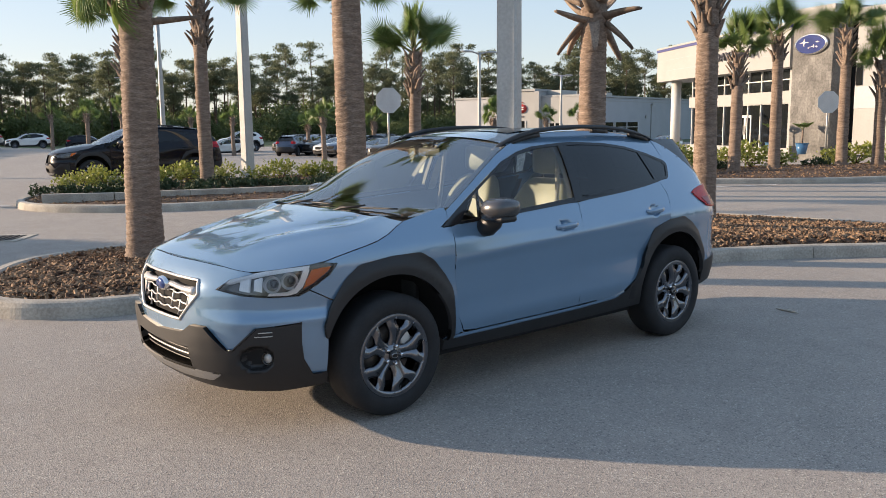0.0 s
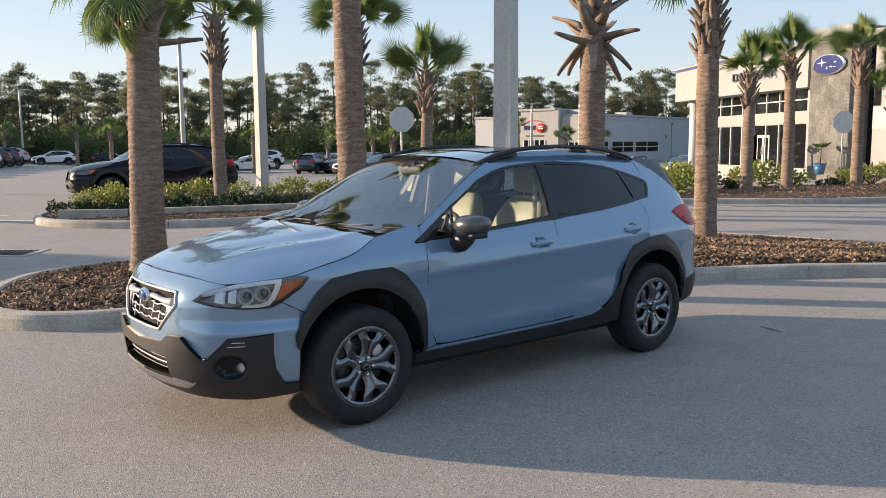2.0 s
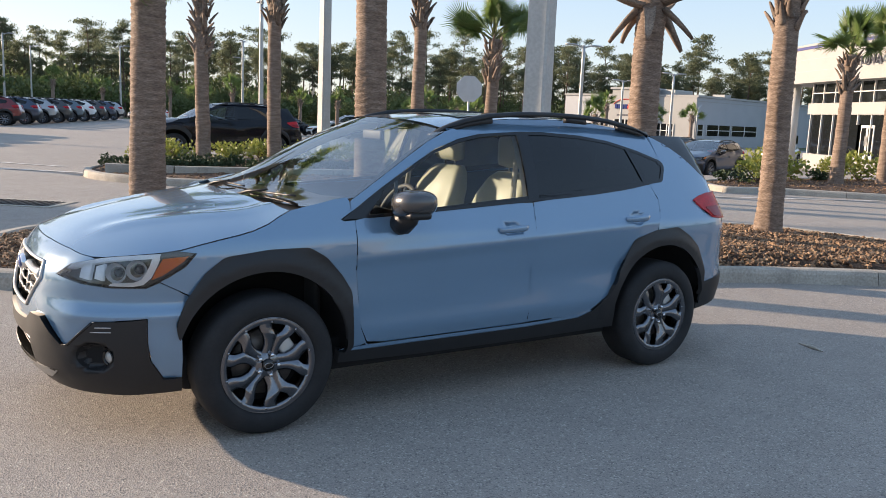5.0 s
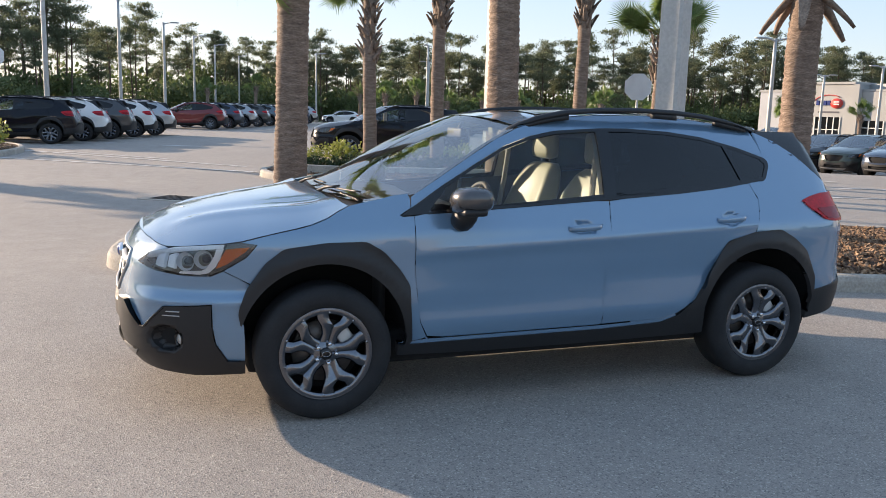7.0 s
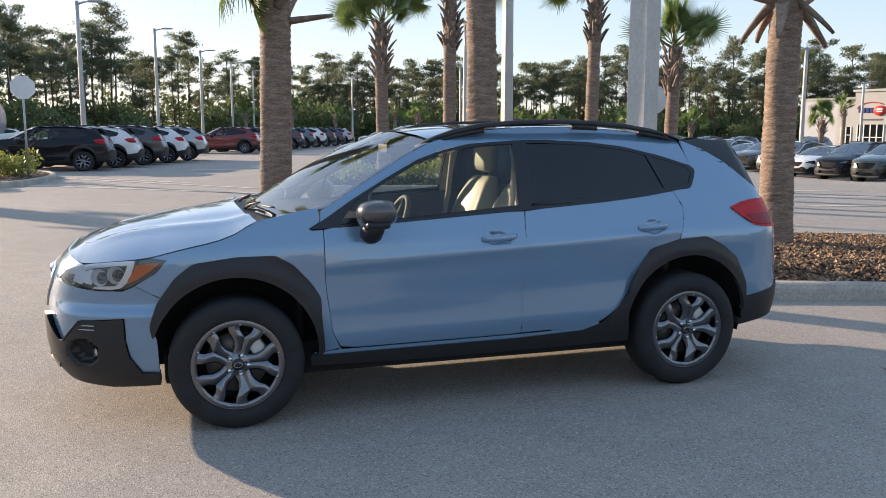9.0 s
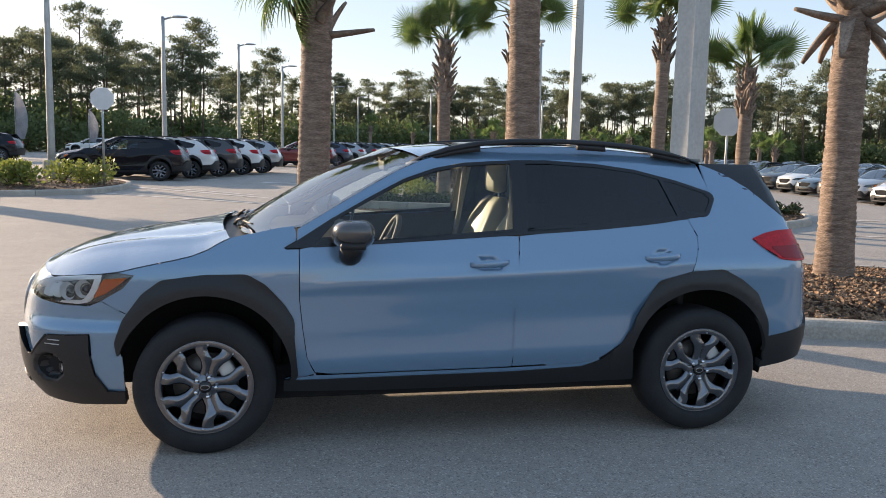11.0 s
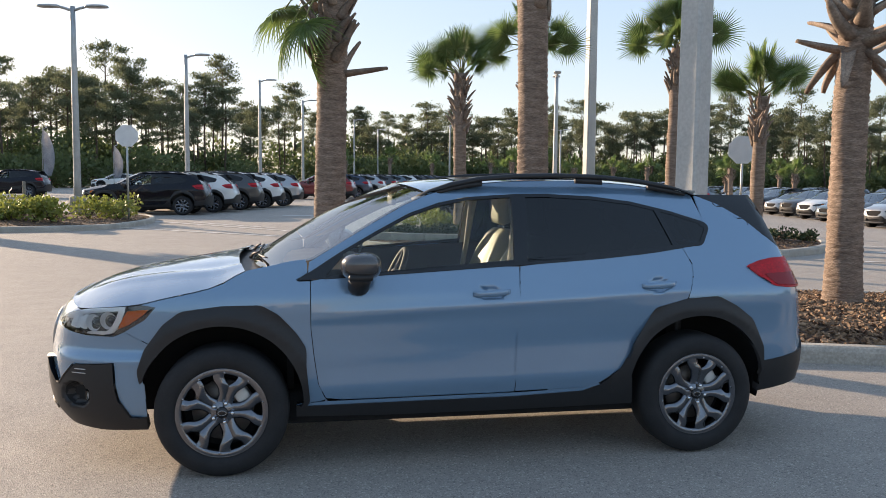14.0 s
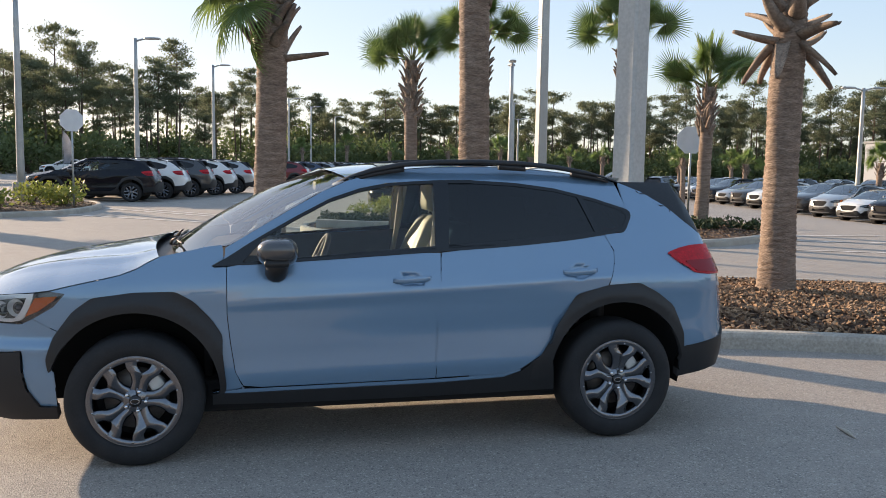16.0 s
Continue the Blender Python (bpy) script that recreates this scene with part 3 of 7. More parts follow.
# far lot
for i, (x, y, c) in enumerate(((17, 62, 3.0), (20, 63, 3.4), (22, 61, 2.8), (28, 60, 3.2), (34, 58, 2.6), (40, 60, 3.0), (31, 75, 3.4), (49.5, 50.6, 4.0), (26, 43, 2.9), (33, 47, 2.7), (9, 80, 3.4), (14, 84, 3.0), (20, 82, 3.4),
                                (5, 88, 3.2), (53.1, 48.2, 2.9), (57.0, 47.5, 3.3), (32.5, 33.6, 2.8))):
    palm(x, y, gz(x, y), 2.6, 0.17, (c - 0.8, c - 0.1), c, "small palm at the far edge of the lot", 50 + i, fronds=10, detail=0.3, low=-0.2, size=1.0)


# ---- lamp poles and signs ----
def square_pole(x, y, h, w0, w1, turn, label):
    p = thing("lamp_pole", label, "lamp pole", pose(x, y, 0.1, 0, 0, turn))
    bm = bmesh.new()
    rows = []
    for i in range(11):
        t = i / 10
        w = (w0 + (w1 - w0) * t) / 2
        c = w * 0.22
        rows.append([bm.verts.new((px, py, h * t)) for px, py in ((w, -w + c), (w, w - c), (w - c, w), (-w + c, w), (-w, w - c), (-w, -w + c), (-w + c, -w), (w - c, -w))])
    for a, b in zip(rows, rows[1:]):
        for k in range(8):
            bm.faces.new((a[k], a[(k + 1) % 8], b[(k + 1) % 8], b[k]))
    bm.faces.new(rows[-1])
    part("shaft", bm, POLE_MAT, p, smooth=False)
    return p


def lamp_heads(p, h, arms, r=0.35, turn=0.0):
    for a in arms:
        bm = bmesh.new()
        tube(bm, [(0.0, 0, h - 0.15), (0.25, 0, h - 0.06), (0.5, 0, h)], [0.05, 0.045, 0.04], 8)
        arm = part("arm", bm, STEEL, p)
        arm.matrix_basis = Matrix.Rotation(radians(a + turn), 4, "Z")
        bm = bmesh.new()
        rows = []
        for x, w, z0, z1 in ((0.42, 0.06, -0.03, 0.03), (0.5, 0.13, -0.04, 0.05), (0.75, 0.18, -0.035, 0.06), (1.05, 0.17, -0.03, 0.05), (1.16, 0.12, -0.02, 0.03)):
            rows.append([bm.verts.new((x, sy * w, h + z)) for sy, z in ((-1, z0), (1, z0), (1, z1 * 0.4), (0.6, z1), (-0.6, z1), (-1, z1 * 0.4))])
        for q, b in zip(rows, rows[1:]):
            for k in range(6):
                bm.faces.new((q[k], q[(k + 1) % 6], b[(k + 1) % 6], b[k]))
        bm.faces.new(rows[0])
        bm.faces.new(rows[-1])
        head = part("lamp_head", bm, STEEL, p, "flat grey lamp head")
        head.matrix_basis = arm.matrix_basis.copy()


def lamp_pole(x, y, h, arms, turn, label="tall galvanised lamp pole with flat heads", r=0.13):
    p = thing("lamp_pole", label, "lamp pole", pose(x, y, gz(x, y)), group="lamp poles of the lot")
    bm = bmesh.new()
    tube(bm, [(0, 0, h * i / 6) for i in range(7)], [r * (1 - 0.35 * i / 6) for i in range(7)], 12)
    part("shaft", bm, STEEL, p)
    bm = bmesh.new()
    tube(bm, [(0, 0, 0), (0, 0, 0.75), (0, 0, 0.8)], [r * 2.1, r * 2.1, r * 1.9], 16)
    part("footing", bm, CONCRETE, p, "round concrete footing")
    lamp_heads(p, h, arms, turn=turn)
    return p


square_pole(2.99, 2.58, 7.6, 0.255, 0.215, 28, "square pale grey concrete lamp pole in the mulch bed")
square_pole(7.53, 17.95, 8.6, 0.30, 0.22, 10, "square grey concrete lamp pole among shrubs")
for x, y, h, arms in ((-8.08, 24.9, 7.1, (0, 180)), (-5.88, 36.93, 7.25, (0,)), (-3.04, 54.3, 8.05, (0,)), (0.02, 64.4, 7.6, (0,)), (3.2, 80.0, 7.9, (0,)), (6.5, 95.7, 8.2, (0,)), (11.0, 112.0, 8.0, (0,)),
                      (12.1, 35.3, 6.7, (84, 264)), (23.8, 71.4, 8.1, (70, 250)), (29.74, 31.91, 6.54, (0, 180)), (31.0, 92.0, 8.0, (0, 180)), (51.97, 51.32, 6.1, (0, 180)),
                      (50.89, 44.43, 6.5, (0, 180)), (18.0, 95.0, 8.0, (0,))):
    lamp_pole(x, y, h, arms, -10)


def octagon_sign(x, y, z, face, label, size=0.38, back=True):
    p = thing("stop_sign", label, "road sign", pose(x, y, 0, 0, 0, face))
    bm = bmesh.new()
    tube(bm, [(0, 0, 0), (0, 0, z + size * 0.9)], 0.032, 8)
    part("post", bm, STEEL, p)
    bm = bmesh.new()
    a = [bm.verts.new((size * math.cos(radians(22.5 + 45 * k)) / math.cos(radians(22.5)), -0.04, z + size * math.sin(radians(22.5 + 45 * k)) / math.cos(radians(22.5)))) for k in range(8)]
    f = bm.faces.new(a)
    r = bmesh.ops.extrude_face_region(bm, geom=[f])
    bmesh.ops.translate(bm, verts=[v for v in r["geom"] if isinstance(v, bmesh.types.BMVert)], vec=(0, -0.012, 0))
    part("plate", bm, ALU, p, "bare aluminium back of an octagonal plate", smooth=False)
    return p


ALU = mat("bare_aluminium", (0.66, 0.68, 0.70), 0.45, 0.3, vary=0.1, scale=4.0)
octagon_sign(11.24, 16.01, 2.37, -25, "octagonal stop sign seen from its grey back", 0.37)
octagon_sign(-6.0, 22.4, 2.75, 10, "octagonal stop sign seen from its grey back", 0.33)
octagon_sign(25.95, 9.62, 2.29, -40, "octagonal stop sign seen from its grey back", 0.38)


# ---- woods ----
def pine_mesh(seed, h, bare=0.5):
    """A slash pine: a slim bare trunk, rising limbs and flat airy pads of needle tufts high up."""
    rnd = random.Random(seed)
    bm = bmesh.new()
    top = Vector((rnd.uniform(-0.5, 0.5), rnd.uniform(-0.5, 0.5), h))
    bend = Vector((rnd.uniform(-0.3, 0.3), rnd.uniform(-0.3, 0.3), 0))
    def at(t):
        return top * t + bend * math.sin(t * 3.1)
    tube(bm, [at(t) for t in (0, 0.2, 0.4, 0.6, 0.8, 1.0)], [0.20, 0.17, 0.145, 0.12, 0.08, 0.03], 6)
    pads = []
    nb = rnd.randint(10, 15)
    for i in range(nb):
        t = bare + (0.99 - bare) * (i + rnd.random()) / nb
        a = i * 2.399 + rnd.uniform(-0.6, 0.6)
        k = (t - bare) / (1 - bare)
        ln = h * (0.05 + 0.09 * math.sin(math.pi * (0.2 + 0.7 * k)) ** 0.8) * rnd.uniform(0.45, 1.2)
        b0 = at(t)
        b1 = b0 + Vector((math.cos(a) * ln, math.sin(a) * ln, ln * rnd.uniform(0.2, 0.9)))
        tube(bm, [b0, (b0 + b1) / 2 + Vector((0, 0, -0.1)), b1], [0.06, 0.04, 0.015], 4, False)
        pads.append((b1, rnd.uniform(0.75, 1.35) * (0.6 + 0.5 * math.sin(math.pi * min(1.0, 0.2 + 0.7 * k)))))
        if rnd.random() < 0.75:
            pads.append((b0.lerp(b1, rnd.uniform(0.45, 0.75)) + Vector((rnd.uniform(-.5, .5), rnd.uniform(-.5, .5), 0.25)), rnd.uniform(0.6, 1.0)))
    for _ in range(rnd.randint(2, 5)):
        t, a = rnd.uniform(0.25, bare), rnd.uniform(0, 6.28)
        b0 = at(t)
        tube(bm, [b0, b0 + Vector((math.cos(a), math.sin(a), 0.15)) * rnd.uniform(0.4, 1.3)], [0.03, 0.01], 4, False)
    pads += [(at(1.0), 1.0), (at(0.94), 1.1)]
    for c, s in pads:
        for _ in range(int(120 * s)):
            v = Vector((rnd.gauss(0, 1), rnd.gauss(0, 1), rnd.gauss(0, 0.50))) * s * 0.48
            p = c + v
            d = (v.normalized() * 0.6 + Vector((rnd.gauss(0, .5), rnd.gauss(0, .5), 0.6))).normalized()
            q = Matrix.Rotation(rnd.uniform(0, 6.28), 3, d) @ d.orthogonal().normalized()
            L, w = rnd.uniform(0.19, 0.36), rnd.uniform(0.07, 0.13)
            f = bm.faces.new([bm.verts.new(p + q * w), bm.verts.new(p + d * L), bm.verts.new(p - q * w)])
            f.material_index = 1
    return mesh_of("pine_tree", bm, [PINE_BARK, PINE], False, False)


def bush_mesh(seed, w, h, mat_, n=420, leaf=0.13, stems=True):
    """A broad shrub or low tree: stems and a loose cloud of small leaves in uneven lobes."""
    rnd = random.Random(seed)
    bm = bmesh.new()
    lobes = []
    for _ in range(9):
        a, rr = rnd.uniform(0, 6.28), w * 0.5 * math.sqrt(rnd.random()) * 0.8
        c = Vector((math.cos(a) * rr, math.sin(a) * rr, h * rnd.uniform(0.35, 0.8)))
        lobes.append((c, rnd.uniform(0.22, 0.38) * min(w, h * 1.6)))
        if stems:
            tube(bm, [(0, 0, 0), c * 0.5 + Vector((0, 0, 0.02)), c], [0.02 * h + 0.006, 0.012 * h + 0.004, 0.004], 4, False)
    for i in range(n):
        c, r = lobes[rnd.randrange(9)]
        v = Vector((rnd.gauss(0, 1), rnd.gauss(0, 1), rnd.gauss(0, 0.85))).normalized() * r * rnd.uniform(0.55, 1.08)
        p = c + v
        if p.z < 0.02:
            p.z = rnd.uniform(0.02, 0.2 * h)
        d = (v.normalized() * 0.6 + Vector((rnd.gauss(0, .6), rnd.gauss(0, .6), 0.4))).normalized()
        q = Matrix.Rotation(rnd.uniform(0, 6.28), 3, d) @ d.orthogonal().normalized()
        L, ww = leaf * rnd.uniform(0.7, 1.3), leaf * rnd.uniform(0.3, 0.45)
        f = bm.faces.new([bm.verts.new(p - d * L * 0.5), bm.verts.new(p + q * ww), bm.verts.new(p + d * L * 0.6), bm.verts.new(p - q * ww)])
        f.material_index = 1
    return mesh_of("shrub", bm, [PINE_BARK, mat_], False, False)


PINES = [pine_mesh(100 + i, 12.5 + 1.3 * (i % 4), (0.56, 0.63, 0.50, 0.68, 0.45)[i % 5]) for i in range(12)]
UNDER = [bush_mesh(200 + i, 5.0, 3.4, BROADLEAF, 950, 0.36) for i in range(4)]
BROADS = [bush_mesh(220 + i, 6.5, 8.0, BROADLEAF, 1500, 0.46) for i in range(3)]
rnd = random.Random(5)


def wood(kind, me, x, y, s, turn, label, category):
    ob = new(kind, me)
    ob.matrix_basis = Matrix.Translation((x, y, gz(x, y) - 0.1)) @ Matrix.Rotation(turn, 4, "Z") @ Matrix.Diagonal((s, s, s * rnd.uniform(0.9, 1.12), 1))
    return tagged(ob, label, category, "woods behind the lot")


def ray_xy(angle, d):
    return -2.0 + d * math.cos(radians(angle)), -5.0 + d * math.sin(radians(angle))


def smooth_a(a):
    return min(1.0, max(0.0, (a - 84) / 14))


for i in range(400):
    a = 12 + 108 * (i + rnd.uniform(-2.0, 2.0)) / 400
    if a > 84 and rnd.random() < 0.3:
        continue
    d0 = 112 + 45 * min(1.0, max(0.0, (100 - a) / 45)) - (10 if a > 92 else 0)
    d = d0 + rnd.uniform(0, 40)
    x, y = ray_xy(a, d)
    wood("pine_tree", PINES[rnd.randrange(12)], x, y, rnd.uniform(0.58, 1.1) * d / 135 * (0.80 + 0.28 * smooth_a(a)), rnd.uniform(0, 6.28), "tall pine with a bare trunk and high dark crown", "tree")
for i in range(120):
    a = 14 + 106 * (i + rnd.random()) / 120
    if a > 86 and rnd.random() < 0.4:
        continue
    d0 = 106 + 45 * min(1.0, max(0.0, (100 - a) / 45)) - (10 if a > 92 else 0)
    x, y = ray_xy(a, d0 + rnd.uniform(-3, 12))
    wood("shrub", UNDER[rnd.randrange(4)], x, y, rnd.uniform(0.8, 1.5), rnd.uniform(0, 6.28), "dense green undergrowth at the wood's edge", "bush")
for i in range(70):
    a = 14 + 106 * (i + rnd.random()) / 70
    if a > 88 and rnd.random() < 0.5:
        continue
    d0 = 138 + 45 * min(1.0, max(0.0, (100 - a) / 45)) - (10 if a > 92 else 0)
    x, y = ray_xy(a, d0 + rnd.uniform(0, 14))
    wood("shrub", UNDER[rnd.randrange(4)], x, y, rnd.uniform(1.7, 2.3), rnd.uniform(0, 6.28), "dense dark undergrowth inside the wood", "bush")
for i in range(62):
    a = 14 + 104 * (i + rnd.random()) / 62
    if a > 86 and rnd.random() < 0.6:
        continue
    d0 = 112 + 45 * min(1.0, max(0.0, (100 - a) / 45)) - (8 if a > 92 else 0)
    x, y = ray_xy(a, d0 + rnd.uniform(0, 20))
    wood("broadleaf_tree", BROADS[rnd.randrange(3)], x, y, rnd.uniform(0.55, 1.0), rnd.uniform(0, 6.28), "leafy green tree at the wood's edge", "tree")

# shrubs in the beds
SHRUBS = [bush_mesh(300 + i, 1.1, 0.65, HEDGE, 420, 0.11) for i in range(4)]
LOW = [bush_mesh(310 + i, 1.2, 0.32, SHADED_HEDGE, 380, 0.09) for i in range(3)]


def shrub(x, y, s, low=False, label=""):
    ob = new("shrub", (LOW if low else SHRUBS)[rnd.randrange(3 if low else 4)])
    ob.matrix_basis = Matrix.Translation((x, y, 0.16)) @ Matrix.Rotation(rnd.uniform(0, 6.28), 4, "Z") @ Matrix.Scale(s, 4)
    tagged(ob, label or ("low dark green shrub in the mulch bed" if low else "yellow-green shrub in the mulch bed"), "shrub", "shrubs of the beds")


EDGE = [(0.75, 13.8), (1.95, 13.05), (3.4, 12.65), (5.1, 12.1), (6.9, 11.65)]
edge = thing("kerb_edging", "low concrete edging between mulch and hedge", "kerb", kind="structure")
for (ax, ay), (bx, by) in zip(EDGE, EDGE[1:]):
    ln = math.hypot(bx - ax, by - ay)
    bm = bmesh.new()
    box(bm, 0.004, ln - 0.004, -0.07, 0.07, 0.10, 0.31, 0.015, m=Matrix.Translation((ax, ay, 0)) @ Matrix.Rotation(math.atan2(by - ay, bx - ax), 4, "Z"))
    part("kerb", bm, CONCRETE, edge, smooth=False)
for i in range(34):
    t = i / 33
    shrub(1.3 + 6.6 * t + rnd.uniform(-.15, .15), EDGE[0][1] + 0.55 + (EDGE[-1][1] - EDGE[0][1]) * t + rnd.uniform(-.1, 1.3), rnd.uniform(0.55, 0.8), True)
for i in range(14):
    t = i / 13
    shrub(1.9 + 9.0 * t + rnd.uniform(-.35, .35), 16.9 - 1.0 * t + rnd.uniform(-.35, .4), rnd.uniform(0.5, 0.78), False)
for i in range(5):
    shrub(9.3 + 0.35 * i, 12.6 + rnd.uniform(-.4, .4), rnd.uniform(0.6, 0.9), True)
for i in range(17):
    t = i / 16
    shrub(15.5 + 15 * t, 10.2 - 5.5 * t * t + rnd.uniform(-.5, .6), rnd.uniform(0.75, 1.15), rnd.random() < 0.2)
for i in range(24):
    shrub(-15 + 9.0 * (i + rnd.random()) / 24, rnd.uniform(20.4, 24.2), rnd.uniform(0.6, 1.1), False)


# ---- showroom and workshop ----
def local_box(parent, name, mat_, x0, x1, y0, y1, z0, z1, label="", bevel=0.0):
    bm = bmesh.new()
    box(bm, x0, x1, y0, y1, z0, z1, bevel)
    return part(name, bm, mat_, parent, label, smooth=False)


ROOM_DARK = mat("dark_interior", (0.05, 0.05, 0.05), 0.9)
LETTER = mat("dark_letters", (0.10, 0.10, 0.12), 0.4, 0.4)
SIGN_BLUE = mat("sign_blue", (0.010, 0.030, 0.16), 0.6, vary=0.2, scale=2.0, spec=0.2)
SIGN_RED = mat("sign_red", (0.55, 0.05, 0.04), 0.4, vary=0.05)
POT_BLUE = mat("blue_glaze", (0.05, 0.16, 0.32), 0.3, vary=0.2)

show = thing("showroom", "white car showroom with glass front and grey stone pier", "building", pose(38.8, 17.4, 0, 0, 0, -107.5))
FRONT = Matrix.Rotation(radians(-12.0), 4, "Z")       # the glazed front turns away from the pier's face


def front_box(name, mat_, *a, **k):
    ob = local_box(show, name, mat_, *a, **k)
    ob.matrix_basis = FRONT
    return ob


front_box("side_wall", STUCCO_GREY, -11.7, -11.4, 0.36, 12.0, -0.9, 6.4)
front_box("back_wall", STUCCO, -11.7, 0.0, 12.0, 12.3, 0.0, 6.4)
front_box("roof", STUCCO_GREY, -11.39, 0.0, 2.6, 11.99, 6.1, 6.3)
front_box("spandrel", STUCCO, -11.7, 0.0, 0.0, 0.35, 2.58, 3.24)
front_box("plinth", STUCCO, -11.7, 0.0, -0.03, 0.35, -0.9, 0.20)
front_box("inner_wall", ROOM_DARK, -11.3, 0.0, 1.6, 1.8, 0.0, 4.4)


def canopy_ring(name, mat_, x0, inset, z0, z1, label=""):
    """A long flat canopy with a slightly bowed front."""
    bm = bmesh.new()
    rows = []
    for i in range(17):
        t = i / 16
        x = x0 + (0.0 - x0) * t
        y = -0.42 - inset - 0.35 * math.sin(math.pi * t)
        rows.append([bm.verts.new(p) for p in ((x, 2.5, z0), (x, y, z0), (x, y, z1), (x, 2.5, z1))])
    for a, b in zip(rows, rows[1:]):
        for q in range(4):
            bm.faces.new((a[q], a[(q + 1) % 4], b[(q + 1) % 4], b[q]))
    bm.faces.new(rows[0])
    bm.faces.new(rows[-1])
    ob = part(name, bm, mat_, show, label, smooth=False)
    ob.matrix_basis = FRONT
    return ob


canopy_ring("canopy", STUCCO, -15.75, 0.0, 4.42, 6.42)
canopy_ring("canopy_trim", PURPLE, -15.78, 0.04, 6.423, 6.58, "blue trim")
canopy_ring("canopy_cap", STUCCO, -15.80, 0.06, 6.583, 6.70)
for zz in (5.1, 5.8):
    canopy_ring("panel_joint", STUCCO_GREY, -15.70, 0.003, zz, zz + 0.02)
bm = bmesh.new()
tube(bm, [(-14.2, 0.3, -0.9), (-14.2, 0.3, 4.43)], 0.33, 20)
part("column", bm, WHITE_FRAME, show).matrix_basis = FRONT
# glass front
for x0, x1 in [(-11.38 + i * 1.345, -11.38 + (i + 1) * 1.345) for i in range(8)]:
    door_bay = -5.6 < (x0 + x1) / 2 < -4.2
    for z0, z1 in (((2.02, 2.58),) if door_bay else ((0.20, 2.58),)) + ((3.24, 3.84), (3.84, 4.42)):
        w = front_box("window", WINDOW_DARK, x0 + 0.04, x1 - 0.04, 0.14, 0.18, z0 + 0.03, z1 - 0.03)
        local_box(w, "mullion", WHITE_FRAME, x0 - 0.035, x0 + 0.035, 0.04, 0.20, z0, z1)
        local_box(w, "transom", WHITE_FRAME, x0 + 0.036, x1 - 0.036, 0.06, 0.20, z1 - 0.03, z1 + 0.03)
front_box("end_post", STUCCO, -0.62, -0.0, 0.02, 0.34, 0.20, 4.42)
for x0 in (-5.63, -4.97):
    d = front_box("door", WHITE_FRAME, x0 + 0.01, x0 + 0.65, 0.10, 0.16, 0.05, 2.0, label="white glazed door")
    local_box(d, "pane", WINDOW_DARK, x0 + 0.11, x0 + 0.55, 0.085, 0.099, 0.35, 1.85)
    local_box(d, "handle", STEEL, x0 + (0.56 if x0 < -5 else 0.07), x0 + (0.59 if x0 < -5 else 0.10), 0.04, 0.07, 0.9, 1.4)
# stone pier with narrow tiles
pier = local_box(show, "pier", STONE, 0.34, 2.86, -0.62, 4.0, -0.9, 6.8, "grey stone pier")
for r in range(17):
    z = 0.02 + r * 0.4
    c = 0
    x = 0.34 - 0.31 * ((r * 5) % 3) / 3
    while x < 2.86:
        x0, x1 = max(0.34, x), min(2.86, x + 0.31)
        if x1 - x0 > 0.05:
            local_box(pier, "tile", STONE, x0 + 0.002, x1 - 0.002, -0.64 - 0.008 * ((r * 7 + c * 3) % 3), -0.618, z + 0.002, z + 0.398)
        x += 0.31
        c += 1
local_box(show, "pier_cap", STUCCO, 0.30, 2.90, -0.70, 4.1, 6.82, 7.22)
LX, LZ = 1.56, 5.42
bm = bmesh.new()
dish_rows = [(1.02, -0.665), (1.05, -0.74), (1.0, -0.79), (0.93, -0.79)]
rows = [[bm.verts.new((LX + r * math.cos(2 * math.pi * k / 40), y, LZ + r * 0.49 * math.sin(2 * math.pi * k / 40))) for k in range(40)] for r, y in dish_rows]
for a, b in zip(rows, rows[1:]):
    for k in range(40):
        bm.faces.new((a[k], a[(k + 1) % 40], b[(k + 1) % 40], b[k]))
sg = part("oval_sign", bm, CHROME_SIGN, show, "blue oval sign with a bright rim")
bm = bmesh.new()
bm.faces.new([bm.verts.new((LX + 0.94 * math.cos(2 * math.pi * k / 40), -0.775, LZ + 0.46 * math.sin(2 * math.pi * k / 40))) for k in range(40)])
part("sign_face", bm, SIGN_BLUE, sg)
for sx_, sz_, s in ((1.15, 5.52, 0.26), (1.75, 5.30, 0.13), (1.98, 5.50, 0.10), (1.48, 5.24, 0.10), (1.95, 5.27, 0.09)):
    bm = bmesh.new()
    pts = []
    for k in range(8):
        r = s if k % 2 == 0 else s * 0.2
        a = math.pi / 4 * k
        pts.append(bm.verts.new((sx_ + r * 1.25 * math.cos(a), -0.782, sz_ + r * 0.8 * math.sin(a))))
    bm.faces.new(pts)
    part("spark", bm, WHITE_FRAME, sg)
# fascia lettering
fc = bpy.data.curves.new("lettering", "FONT")
fc.body = "DAYTONA"
fc.size, fc.extrude, fc.align_x = 0.68, 0.05, "CENTER"
tmp = new("lettering", fc)
bpy.context.view_layer.update()
me = bpy.data.meshes.new_from_object(tmp.evaluated_get(bpy.context.evaluated_depsgraph_get()))
bpy.data.objects.remove(tmp)
me.materials.clear()
me.materials.append(LETTER)
wide = max(v.co.x for v in me.vertices) - min(v.co.x for v in me.vertices)
let = new("lettering", me)
let.parent = show
let.matrix_basis = FRONT @ Matrix.Translation((-4.85, -0.84, 5.17)) @ Matrix.Rotation(radians(90), 4, "X") @ Matrix.Diagonal((4.3 / wide, 1.0, 1.0, 1.0))
tagged(let, "dark raised letters")
